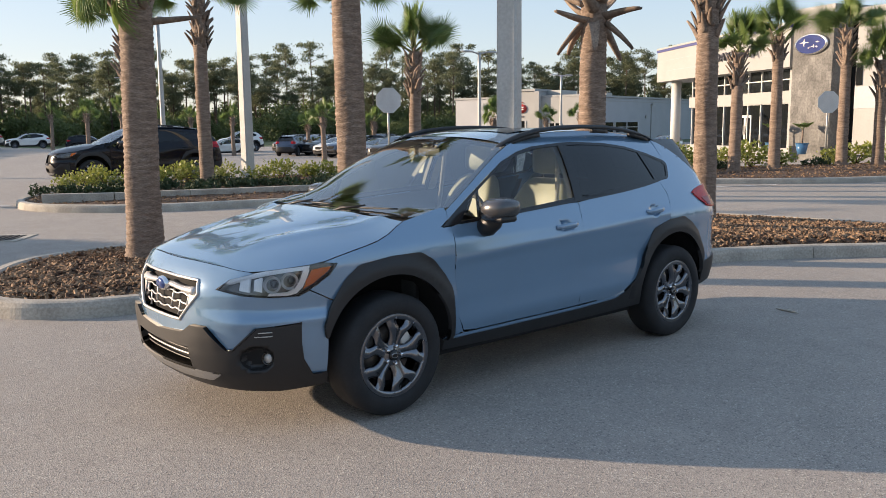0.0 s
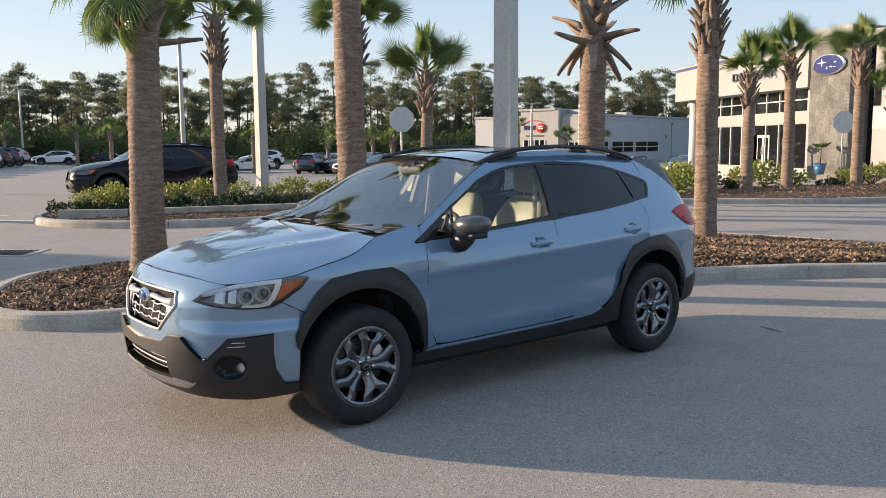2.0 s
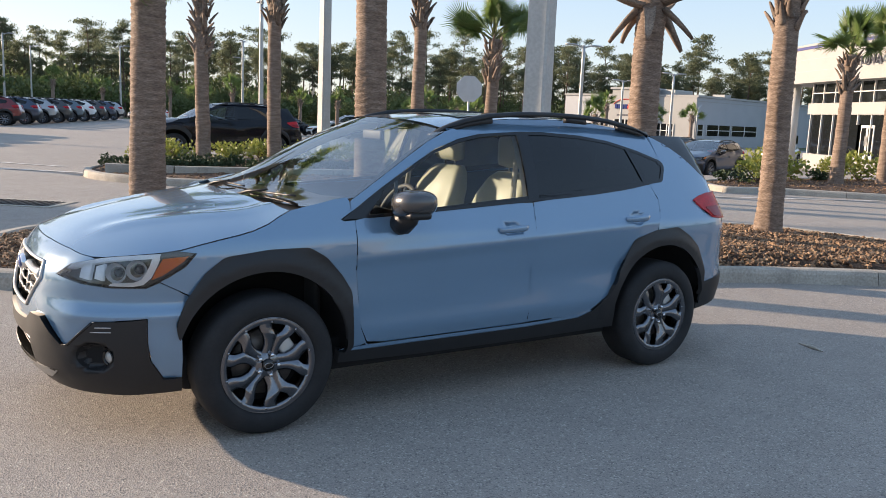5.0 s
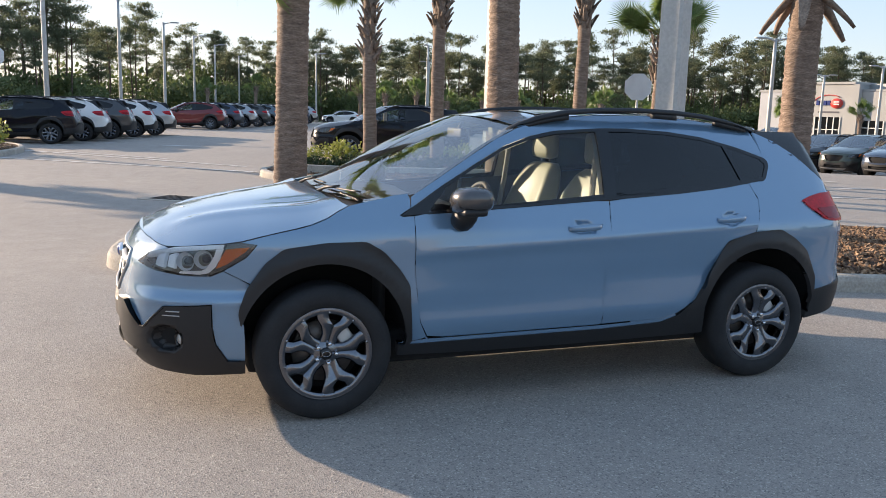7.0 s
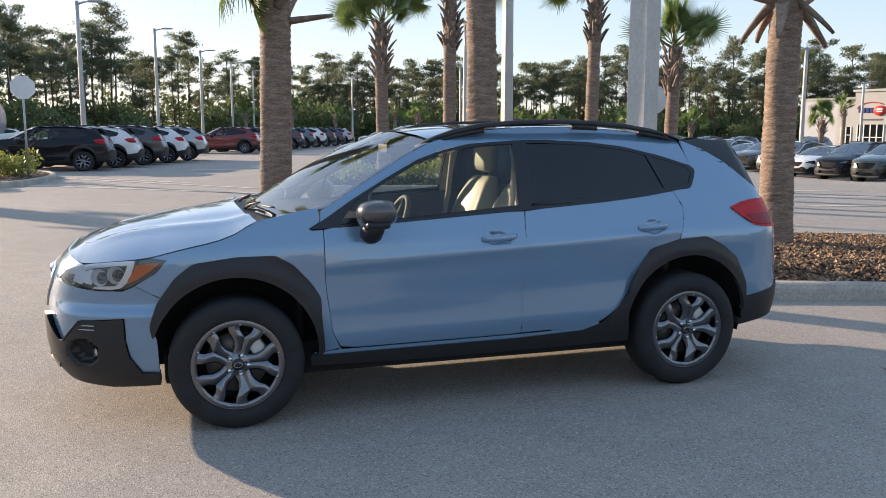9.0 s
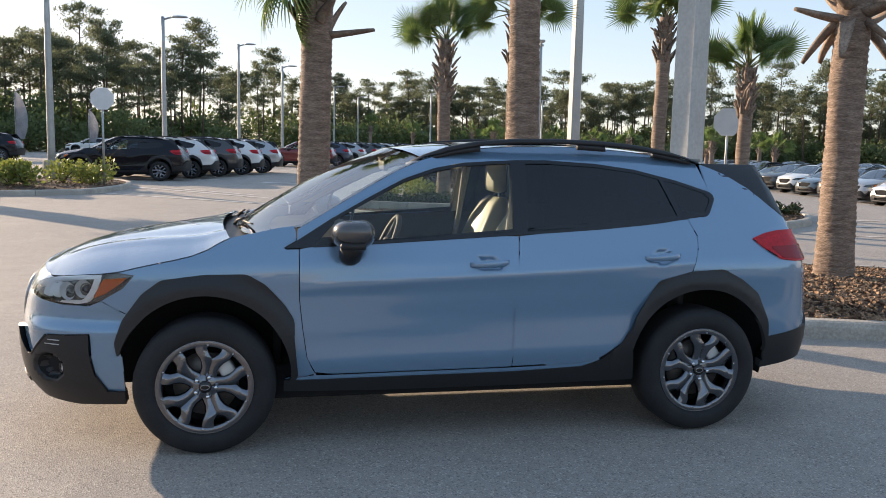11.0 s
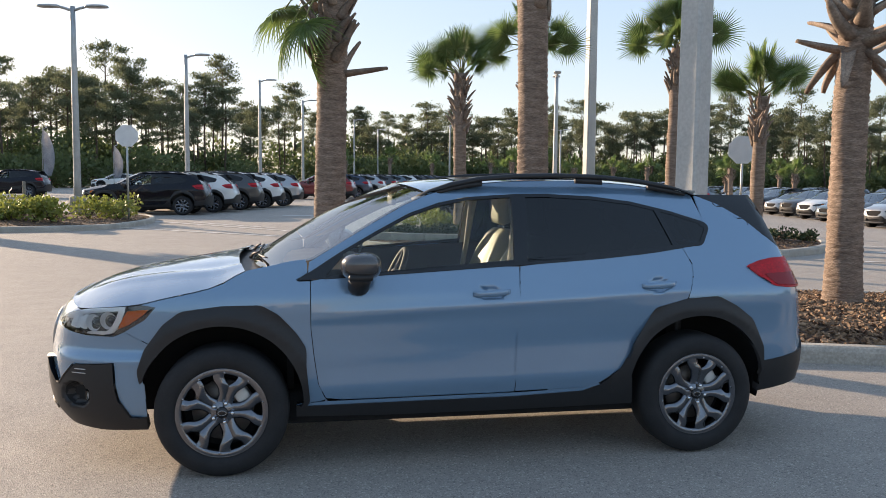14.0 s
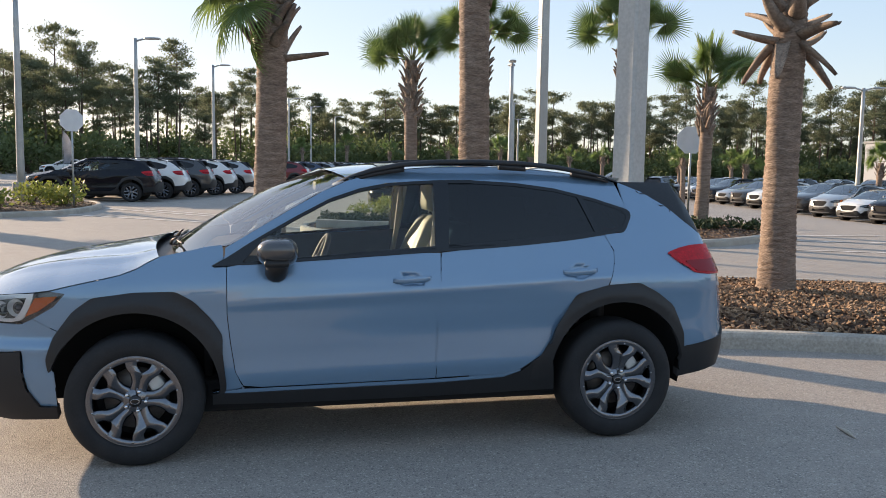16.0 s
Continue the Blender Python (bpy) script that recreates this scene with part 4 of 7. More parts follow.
# wing beyond the pier
local_box(show, "recess", WINDOW_DARK, 2.88, 3.7, 0.6, 0.9, 0.0, 6.5)
local_box(show, "wing_wall", STUCCO, 3.7, 26.0, 0.0, 0.4, 0.0, 6.6)
local_box(show, "wing_cap", STUCCO, 3.6, 26.0, -0.2, 0.5, 6.62, 6.9)
local_box(show, "wing_ledge", STUCCO_GREY, 3.7, 26.0, -0.06, -0.004, 4.4, 4.5)
local_box(show, "wing_band", STUCCO_GREY, 3.7, 26.0, -0.02, -0.004, 2.2, 3.25)
for x in (3.75, 8.0, 10.2, 12.4):
    local_box(show, "window", WINDOW_DARK, x, x + (0.35 if x < 4 else 1.6), -0.05, -0.022, 3.3, 4.35)
for x in (7.2, 9.4, 11.6):
    local_box(show, "window", WINDOW_DARK, x, x + 1.6, -0.05, -0.004, 0.3, 2.15)
for i, x in enumerate((4.25, 5.25, 6.25, 7.25, 8.25)):
    local_box(show, "sign_block", LETTER, x, x + 0.75, -0.12, -0.004, 5.35, 5.85, bevel=0.08)
local_box(show, "wall_lamp", STEEL, 6.0, 6.2, -0.2, -0.022, 2.7, 3.0)


def potted_palm(x, y):
    p = thing("potted_plant", "small spiky palm in a blue glazed pot", "potted plant", pose(x, y, 0))
    bm = bmesh.new()
    for (r0, z0), (r1, z1) in zip([(0.20, 0), (0.30, 0.5), (0.33, 0.55)], [(0.30, 0.5), (0.33, 0.55), (0.28, 0.55)]):
        tube(bm, [(0, 0, z0), (0, 0, z1)], [r0, r1], 14, z0 == 0)
    part("pot", bm, POT_BLUE, p)
    bm = bmesh.new()
    tube(bm, [(0, 0, 0.5), (0.03, 0, 1.2)], [0.05, 0.04], 7)
    part("stem", bm, TRUNK, p)
    for i in range(9):
        ob = part("frond", FRONDS[i % 3], None, p)
        ob.matrix_basis = Matrix.Translation((0.03, 0, 1.2)) @ Matrix.Rotation(i * 2.4, 4, "Z") @ Matrix.Rotation(-0.5 - 0.1 * (i % 3), 4, "Y") @ Matrix.Scale(0.5, 4)


lot = pose(38.8, 17.4, 0, 0, 0, -107.5)
for x in (0.1, 2.15):
    v = lot @ Vector((x, -1.6, 0))
    potted_palm(v.x, v.y)

# workshop of the neighbour: a lit entrance front and a long shaded flank
shop = thing("workshop", "long white workshop with a signed entrance front", "building", pose(70.9, 59.0, 0, 0, 0, 12.2))
def shop_box(*a, **k):
    return local_box(shop, *a, **k)
def shop_window(x0, x1, z0, z1, cols, flank_):
    """A window with white bars, on the flank (along x) or on the front (along y)."""
    f = (lambda a, b, c, d, e, g: (a, b, -d, -c, e, g)) if flank_ else (lambda a, b, c, d, e, g: (-d, -c, a, b, e, g))
    w = shop_box("window", WINDOW_DARK, *f(x0, x1, 0.004, 0.04, z0, z1))
    for i in range(cols + 1):
        x = x0 + (x1 - x0) * i / cols
        local_box(w, "bar", WHITE_FRAME, *f(x - 0.06, x + 0.06, 0.042, 0.09, z0, z1))
    local_box(w, "bar", WHITE_FRAME, *f(x0, x1, 0.042, 0.07, (z0 + z1) / 2 - 0.04, (z0 + z1) / 2 + 0.04))
    return w
shop_box("hall", STUCCO_GREY, 0.0, 40.0, 0.0, 18.0, -0.9, 4.70)
shop_box("hall_cap", STUCCO, -0.12, 40.1, -0.12, 18.1, 4.72, 4.95)
shop_box("wall_joint", STUCCO, 0.0, 40.0, -0.03, -0.004, 4.25, 4.33)
shop_box("front_wall", STUCCO, -0.20, -0.004, 0.0, 5.6, -0.9, 4.70)
shop_box("tower", STUCCO, -0.62, 3.0, 5.9, 10.7, -0.9, 5.45)
shop_box("tower_cap", STUCCO, -0.80, 3.2, 5.8, 10.9, 5.47, 5.72)
shop_box("pilaster", STUCCO, -0.85, -0.3, 5.25, 5.88, -0.9, 5.45)
shop_box("side_wing", STUCCO, -0.40, 3.0, 10.72, 12.9, -0.9, 4.5)
shop_box("side_wing_cap", STUCCO, -0.52, 3.1, 10.92, 13.0, 4.52, 4.72)
shop_box("roof_unit", STEEL, 2.0, 6.0, 4.0, 6.5, 4.97, 5.6)
shop_box("roof_unit", STEEL, 12.0, 13.6, 3.0, 4.6, 4.97, 5.5)
for x0, x1, c in ((0.3, 1.6, 1), (2.4, 8.0, 2), (8.4, 15.0, 2)):
    shop_window(x0, x1, 0.55, 1.75, c, True)
bm = bmesh.new()
tube(bm, [(-0.5, -0.35, -0.5), (-0.5, -0.35, 3.0), (-0.2, -0.35, 3.6), (0.6, -0.2, 3.9)], 0.06, 6)
part("downpipe", bm, STEEL, shop)
shop_box("wall_lamp", STEEL, 18.8, 19.4, -0.35, -0.05, 3.9, 4.15)
shop_box("conduit", STEEL, 19.0, 19.1, -0.1, -0.004, -0.5, 3.9)
shop_box("wall_box", STEEL, 17.2, 17.6, -0.2, -0.004, 2.2, 2.6)
shop_box("vent", WINDOW_DARK, 26.0, 27.6, -0.05, -0.004, -0.2, 0.9)
def front_shift(w, dx):
    w.matrix_basis = Matrix.Translation((dx, 0, 0))
front_shift(shop_window(2.6, 5.0, 0.2, 1.7, 3, False), -0.20)
front_shift(shop_window(7.2, 10.2, -0.7, 2.0, 4, False), -0.62)
front_shift(shop_window(11.1, 12.3, 0.0, 1.75, 2, False), -0.40)
bm = bmesh.new()
tube(bm, [(-0.76, 0, 0), (-0.63, 0, 0)], 0.62, 28)
bmesh.ops.scale(bm, vec=(1, 1.12, 0.86), verts=bm.verts)
bmesh.ops.translate(bm, verts=bm.verts, vec=(0, 7.75, 3.45))
part("round_sign", bm, SIGN_RED, shop, "red round sign")
for zz in (3.30, 3.55):
    shop_box("sign_stroke", WHITE_FRAME, -0.775, -0.762, 7.42, 8.08, zz, zz + 0.12)
for yy in (8.50, 8.95, 9.40, 9.82):
    shop_box("sign_block", SIGN_BLUE, -0.74, -0.624, yy, yy + 0.36, 3.25, 3.75, bevel=0.03)
bm = bmesh.new()
tube(bm, [(-0.68, 8.7 + 1.75 * math.cos(radians(a)), 3.5 + 0.85 * math.sin(radians(a))) for a in range(15, 150, 15)], 0.05, 6)
part("sign_arc", bm, SIGN_RED, shop)
shop_box("sign_bar", LETTER, -0.66, -0.624, 7.4, 9.9, 2.42, 2.60)

# plain pale building behind the viewer, and unseen woods added to close the place
bh = thing("far_building", "plain pale building across the lot", "building", pose(8, -52, 0, 0, 0, 4))
local_box(bh, "wall", STUCCO, -22, 22, -12, 0, 0, 6.0)
for i in range(9):
    local_box(bh, "window", WINDOW_DARK, -20 + i * 4.6, -17.2 + i * 4.6, -0.002, 0.04, 0.4, 3.4)
for i in range(70):
    a = 122 + 252 * (i + rnd.random()) / 70
    d = rnd.uniform(92, 120)
    x, y = ray_xy(a, d)
    wood("broadleaf_tree", BROADS[rnd.randrange(3)], x, y, rnd.uniform(0.9, 1.4), rnd.uniform(0, 6.28), "unseen leafy green tree added to close the far side", "tree")


# ---- car surface ----
def smooth01(a, b, v):
    t = min(1.0, max(0.0, (v - a) / (b - a)))
    return t * t * (3 - 2 * t)


def curve(keys):
    """A smooth function through (position, value) keys (monotone cubic)."""
    xs, ys = [k[0] for k in keys], [k[1] for k in keys]
    n = len(xs)
    d = [(ys[i + 1] - ys[i]) / (xs[i + 1] - xs[i]) for i in range(n - 1)]
    m = [d[0]] + [0.0 if d[i - 1] * d[i] <= 0 else 2 * d[i - 1] * d[i] / (d[i - 1] + d[i]) for i in range(1, n - 1)] + [d[-1]]

    def f(x):
        if x <= xs[0]:
            return ys[0] + m[0] * (x - xs[0])
        if x >= xs[-1]:
            return ys[-1] + m[-1] * (x - xs[-1])
        i = max(k for k in range(n - 1) if xs[k] <= x)
        h = xs[i + 1] - xs[i]
        t = (x - xs[i]) / h
        return (ys[i] * (1 + 2 * t) * (1 - t) ** 2 + m[i] * h * t * (1 - t) ** 2 + ys[i + 1] * t * t * (3 - 2 * t) + m[i + 1] * h * t * t * (t - 1))
    return f


PLAN = [(-2.312, 0.0), (-2.300, 0.25), (-2.248, 0.48), (-2.140, 0.65), (-1.955, 0.765), (-1.68, 0.825), (-1.33, 0.852), (-0.9, 0.862), (0.0, 0.868), (0.9, 0.868),
        (1.33, 0.862), (1.70, 0.838), (1.95, 0.790), (2.095, 0.68), (2.165, 0.46), (2.195, 0.22), (2.205, 0.0)]


def plan_table():
    pts = []
    k = len(PLAN)
    ext = [(PLAN[1][0], -PLAN[1][1])] + PLAN + [(PLAN[-2][0], -PLAN[-2][1])]
    for i in range(1, k):
        p0, p1, p2, p3 = ext[i - 1], ext[i], ext[i + 1], ext[i + 2]
        for s in range(24):
            t = s / 24
            pts.append(tuple(0.5 * (2 * p1[q] + (p2[q] - p0[q]) * t + (2 * p0[q] - 5 * p1[q] + 4 * p2[q] - p3[q]) * t * t + (3 * p1[q] - p0[q] - 3 * p2[q] + p3[q]) * t ** 3) for q in (0, 1)))
    pts.append(PLAN[-1])
    us = [0.0]
    for a, b in zip(pts, pts[1:]):
        us.append(us[-1] + math.hypot(b[0] - a[0], b[1] - a[1]))
    return us, pts


PLAN_U, PLAN_P = plan_table()


def plan_at(u):
    """The plan outline's point (x, half width) and inward normal at the distance u from the nose."""
    u = min(max(u, 0.0), PLAN_U[-1] - 1e-6)
    lo, hi = 0, len(PLAN_U) - 1
    while hi - lo > 1:
        mid = (lo + hi) // 2
        if PLAN_U[mid] <= u:
            lo = mid
        else:
            hi = mid
    t = (u - PLAN_U[lo]) / (PLAN_U[hi] - PLAN_U[lo])
    a, b = PLAN_P[lo], PLAN_P[hi]
    pa, pb = PLAN_P[max(lo - 1, 0)], PLAN_P[min(hi + 1, len(PLAN_P) - 1)]
    tx, ty = (b[0] - pa[0]) * (1 - t) + (pb[0] - a[0]) * t, (b[1] - pa[1]) * (1 - t) + (pb[1] - a[1]) * t
    ln = math.hypot(tx, ty)
    return a[0] + (b[0] - a[0]) * t, a[1] + (b[1] - a[1]) * t, ty / ln, -tx / ln


def u_of_x(x):
    lo, hi = 0.6, PLAN_U[-1] - 0.6
    for _ in range(40):
        mid = (lo + hi) / 2
        if plan_at(mid)[0] < x:
            lo = mid
        else:
            hi = mid
    return (lo + hi) / 2


IN_SIDE = curve([(0.20, 0.10), (0.30, 0.055), (0.40, 0.028), (0.50, 0.010), (0.60, 0.006), (0.70, 0.010), (0.80, 0.006), (0.88, 0.0), (0.94, 0.006), (1.02, 0.032), (1.10, 0.062), (1.20, 0.100), (1.30, 0.145), (1.40, 0.197), (1.48, 0.250), (1.56, 0.325)])
IN_FRONT = curve([(0.20, 0.13), (0.28, 0.06), (0.36, 0.015), (0.45, 0.0), (0.60, 0.0), (0.70, 0.012), (0.78, 0.032), (0.86, 0.075), (0.92, 0.135), (0.97, 0.21), (1.05, 0.40)])
IN_REAR = curve([(0.20, 0.12), (0.35, 0.03), (0.50, 0.0), (0.70, 0.0), (0.85, 0.05), (0.95, 0.13), (1.10, 0.19), (1.25, 0.32), (1.40, 0.53), (1.50, 0.74), (1.56, 0.95)])


def inset(u, z):
    wf = 1 - smooth01(0.45, 1.12, u)
    wr = smooth01(PLAN_U[-1] - 0.86, PLAN_U[-1] - 0.48, u)
    x = plan_at(u)[0]
    s = IN_SIDE(z)
    # the glasshouse narrows towards the tail, the wings towards the lamps
    s += smooth01(0.6, 1.9, x) * max(0.0, z - 0.95) * 0.16
    s += smooth01(-0.9, -1.7, x) * max(0.0, z - 0.80) * 0.10
    return s * (1 - wf) * (1 - wr) + IN_FRONT(z) * wf + IN_REAR(z) * wr


def flank(u, z, out=0.0, side=-1):
    """The skin's point at u round the car and the height z, lifted outwards."""
    px, py, nx, ny = plan_at(abs(u))
    d = inset(abs(u), z) - out
    s = side if u >= 0 else -side
    return (px + nx * d, (py + ny * d) * s, z)


# ---- car materials ----
PAINT_BLUE = mat("pale_blue_paint", (0.150, 0.262, 0.390), 0.18, 0.30, vary=0.02, scale=3.0, fine=400.0, bump=0.02, depth=0.0006, coat=1.0, rough_vary=0.02, coat_ior=1.65)
CLAD = mat("black_plastic", (0.013, 0.0135, 0.0155), 0.50, vary=0.15, scale=5.0, fine=300.0, bump=0.12, depth=0.001, rough_vary=0.06)
GLOSS_BLACK = plain("gloss_black", (0.008, 0.008, 0.009), 0.12)
TRIM_BLACK = plain("trim_black", (0.008, 0.009, 0.011), 0.10, spec=0.5)
RUBBER = mat("tyre_rubber", (0.014, 0.0145, 0.0165), 0.78, vary=0.2, scale=8.0, fine=90.0, bump=0.15, depth=0.002)
RIM = mat("dark_alloy", (0.165, 0.174, 0.195), 0.20, 1.0, vary=0.05, scale=4.0, bump=0.0, coat=0.6, rough_vary=0.04)
RIM_CUT = mat("machined_alloy", (0.42, 0.42, 0.43), 0.25, 1.0, vary=0.05, bump=0.0)
CHROME = plain("chrome", (0.78, 0.78, 0.79), 0.08, 1.0)
SILVER = mat("silver_plastic", (0.50, 0.49, 0.48), 0.35, 0.35, vary=0.06)
DISC = mat("brake_disc", (0.17, 0.15, 0.135), 0.45, 0.5, vary=0.15, stretch=(1, 1, 6))
WELL = plain("wheel_well", (0.012, 0.012, 0.013), 0.95)
GLASS_CLEAR = glass("window_glass", (0.80, 0.86, 0.84))
GLASS_SCREEN = glass("windscreen_glass", (0.82, 0.90, 0.88), 2.0)
GLASS_DARK = glass("privacy_glass", (0.016, 0.034, 0.058), 0.04)
LENS = glass("lamp_lens", (0.93, 0.94, 0.95))
AMBER = plain("amber_lens", (0.66, 0.13, 0.010), 0.15, coat=0.6)
PROJECTOR = plain("projector_glass", (0.03, 0.035, 0.05), 0.05, coat=1.0)
CALIPER = plain("bare_caliper", (0.55, 0.55, 0.53), 0.5, 0.2)
RED_DARK = plain("red_lens_dark", (0.26, 0.004, 0.008), 0.2, coat=0.2, spec=0.3)
RED = mat("red_lens", (0.58, 0.010, 0.018), 0.30, vary=0.25, scale=18.0, fine=80.0, coat=0.12, bump=0.0, spec=0.25)
LAMP_DARK = plain("lamp_housing", (0.05, 0.05, 0.053), 0.12, coat=1.0)
# pale plastic for chrome, its bright reflections put into the colour
LAMP_BRIGHT = plain("lamp_bright", (0.88, 0.88, 0.89), 0.25, 0.25, coat=0.5)
SKID = mat("skid_silver", (0.26, 0.26, 0.26), 0.35, 0.45, vary=0.1)
LEATHER = mat("cream_leather", (0.31, 0.325, 0.25), 0.5, vary=0.10, scale=6.0, fine=120.0, bump=0.2, depth=0.002)
LEATHER_GREY = mat("grey_leather", (0.20, 0.20, 0.185), 0.5, vary=0.12, scale=6.0, fine=120.0, bump=0.2)
TRIM_DARK = mat("dark_trim", (0.035, 0.036, 0.038), 0.6, vary=0.15, fine=200.0)
HEADLINER = mat("headliner", (0.26, 0.26, 0.23), 0.9, vary=0.08)
BADGE = plain("badge_blue", (0.02, 0.05, 0.20), 0.15, coat=1.0)


def clip_grid(poly, step):
    """A face of the outline cut along an even grid."""
    bm = bmesh.new()
    bm.faces.new([bm.verts.new((a, b, 0)) for a, b in poly])
    bmesh.ops.triangulate(bm, faces=bm.faces[:], ngon_method="EAR_CLIP")
    for axis in (0, 1):
        lo, hi = min(p[axis] for p in poly), max(p[axis] for p in poly)
        n = max(1, int((hi - lo) / step[axis]))
        for i in range(1, n):
            c, no = [0, 0, 0], [0, 0, 0]
            c[axis], no[axis] = lo + (hi - lo) * i / n, 1
            bmesh.ops.bisect_plane(bm, geom=bm.verts[:] + bm.edges[:] + bm.faces[:], plane_co=c, plane_no=no, dist=1e-5)
    return bm


def round_poly(poly, r=0.01, n=3):
    """The outline with its corners eased."""
    out = []
    k = len(poly)
    for i in range(k):
        p, a, b = Vector(poly[i]), Vector(poly[i - 1]), Vector(poly[(i + 1) % k])
        da, db = (a - p), (b - p)
        ra, rb = min(r, da.length * 0.45), min(r, db.length * 0.45)
        if da.length < 1e-6 or db.length < 1e-6:
            continue
        q0, q1 = p + da.normalized() * ra, p + db.normalized() * rb
        for s in range(n + 1):
            t = s / n
            out.append(tuple((1 - t) ** 2 * q0 + 2 * t * (1 - t) * p + t * t * q1))
    return out


def patch(poly, fn, step=(0.05, 0.04), out=0.0, lip=0.012, ease=0.0, bulge=None):
    """A panel: the outline, cut into a grid, laid on the surface fn(a, b, out), with turned-in edges and true normals."""
    if ease:
        poly = round_poly(poly, ease)
    bm = clip_grid(poly, step)
    flat = [(v.co.x, v.co.y) for v in bm.verts]
    def at(a, b, o):
        if bulge:
            o += bulge(a, b)
        return Vector(fn(a, b, o))
    verts = [at(a, b, out) for a, b in flat]
    e = 0.002
    norms = []
    for a, b in flat:
        n = (at(a + e, b, out) - at(a - e, b, out)).cross(at(a, b + e, out) - at(a, b - e, out))
        ref = Vector(fn(a, b, out + 0.01)) - Vector(fn(a, b, out))
        n.normalize()
        norms.append(n if n.dot(ref) > 0 else -n)
    bm.verts.index_update()
    faces = [[v.index for v in f.verts] for f in bm.faces]
    edges = [[v.index for v in ed.verts] for ed in bm.edges if ed.is_boundary]
    bm.free()
    base = len(verts)
    if lip:
        ring = {}
        for ed in edges:
            for i in ed:
                if i not in ring:
                    ring[i] = len(verts)
                    verts.append(at(*flat[i], out) - norms[i] * lip)
                    norms.append(norms[i])
        for i, j in edges:
            faces.append([i, j, ring[j], ring[i]])
    return verts, faces, norms


def panel(name, pieces, material, parent, label=""):
    """One mesh from patches, shaded by their own normals."""
    verts, faces, norms = [], [], []
    for v, f, n in pieces:
        o = len(verts)
        verts += v
        norms += n
        for q in f:
            # face the way of the normals
            a = (v[q[1]] - v[q[0]]).cross(v[q[2]] - v[q[0]])
            if len(q) > 3:
                a += (v[q[2]] - v[q[0]]).cross(v[q[3]] - v[q[0]])
            q = q if a.dot(n[q[0]]) >= 0 else q[::-1]
            faces.append([o + i for i in q])
    me = bpy.data.meshes.new(name)
    me.from_pydata(verts, [], faces)
    for p in me.polygons:
        p.use_smooth = True
    me.materials.append(material)
    me.normals_split_custom_set_from_vertices(norms)
    ob = new(name, me)
    ob.parent = parent
    return tagged(ob, label) if label else ob


def arch(cx, a0, a1, n=22, r=0.42, rise=0.04):
    """The wheel opening's edge: an arc that stands a little higher than wide."""
    out = []
    for i in range(n + 1):
        t = radians(a0 + (a1 - a0) * i / n)
        rr = r + rise * max(0.0, math.sin(t))
        out.append((cx + rr * math.cos(t), 0.347 + rr * math.sin(t)))
    return out


def arc(cx, cz, r, a0, a1, n=14):
    return [(cx + r * math.cos(radians(a0 + (a1 - a0) * i / n)), cz + r * math.sin(radians(a0 + (a1 - a0) * i / n))) for i in range(n + 1)]


def grid_surface(rows, flip=False):
    """A smooth surface through rows of points, as a patch."""
    verts = [Vector(p) for r in rows for p in r]
    w, h = len(rows[0]), len(rows)
    faces, norms = [], []
    for i in range(h - 1):
        for j in range(w - 1):
            faces.append([i * w + j, i * w + j + 1, (i + 1) * w + j + 1, (i + 1) * w + j])
    for i in range(h):
        for j in range(w):
            a = verts[min(i + 1, h - 1) * w + j] - verts[max(i - 1, 0) * w + j]
            b = verts[i * w + min(j + 1, w - 1)] - verts[i * w + max(j - 1, 0)]
            n = a.cross(b)
            n = n.normalized() if n.length > 1e-9 else Vector((0, 0, 1))
            norms.append(-n if flip else n)
    return verts, faces, norms


UE = PLAN_U[-1]
HOOD_EDGE = [(0.0, 0.905), (0.12, 0.906), (0.24, 0.907), (0.38, 0.903), (0.52, 0.897), (0.64, 0.886), (0.72, 0.880), (0.80, 0.884), (0.88, 0.892), (0.97, 0.901), (1.06, 0.909), (1.14, 0.920),
             (1.22, 0.940), (1.32, 0.962), (1.40, 0.978), (1.475, 0.996), (1.55, 1.025), (1.61, 1.060), (1.66, 1.084)]
WING_TOP = [(1.67, 1.085), (1.74, 1.100), (1.82, 1.116), (1.90, 1.134)]
hood_z = curve([(-2.2, 0.895), (-2.16, 0.915), (-2.10, 0.948), (-2.0, 0.985), (-1.86, 1.022), (-1.65, 1.062), (-1.45, 1.092), (-1.25, 1.112), (-1.05, 1.122)])
ROOF_EDGE = [(-0.86, 1.140), (-0.72, 1.222), (-0.52, 1.338), (-0.36, 1.425), (-0.22, 1.483), (-0.10, 1.517), (0.05, 1.543), (0.28, 1.562), (0.62, 1.568), (0.95, 1.552), (1.2, 1.523), (1.42, 1.490)]
roof_edge_z = curve(ROOF_EDGE)
WIN_TOP = [(-0.94, 1.034), (-0.71, 1.179), (-0.52, 1.284), (-0.33, 1.382), (-0.16, 1.439), (0.0, 1.470), (0.30, 1.489), (0.50, 1.491), (0.75, 1.479), (0.99, 1.450), (1.25, 1.392), (1.45, 1.332)]
win_top_z = curve(WIN_TOP)
win_low_z = curve([(-0.94, 1.033), (-0.53, 1.052), (-0.22, 1.073), (0.29, 1.101), (0.76, 1.131), (1.11, 1.164), (1.40, 1.205)])
FLARE_F = [(-1.74, 0.500), (-1.752, 0.570), (-1.715, 0.682), (-1.625, 0.808), (-1.535, 0.876), (-1.33, 0.903), (-1.13, 0.905), (-1.04, 0.852), (-0.95, 0.753), (-0.900, 0.674), (-0.900, 0.568), (-0.882, 0.380)]
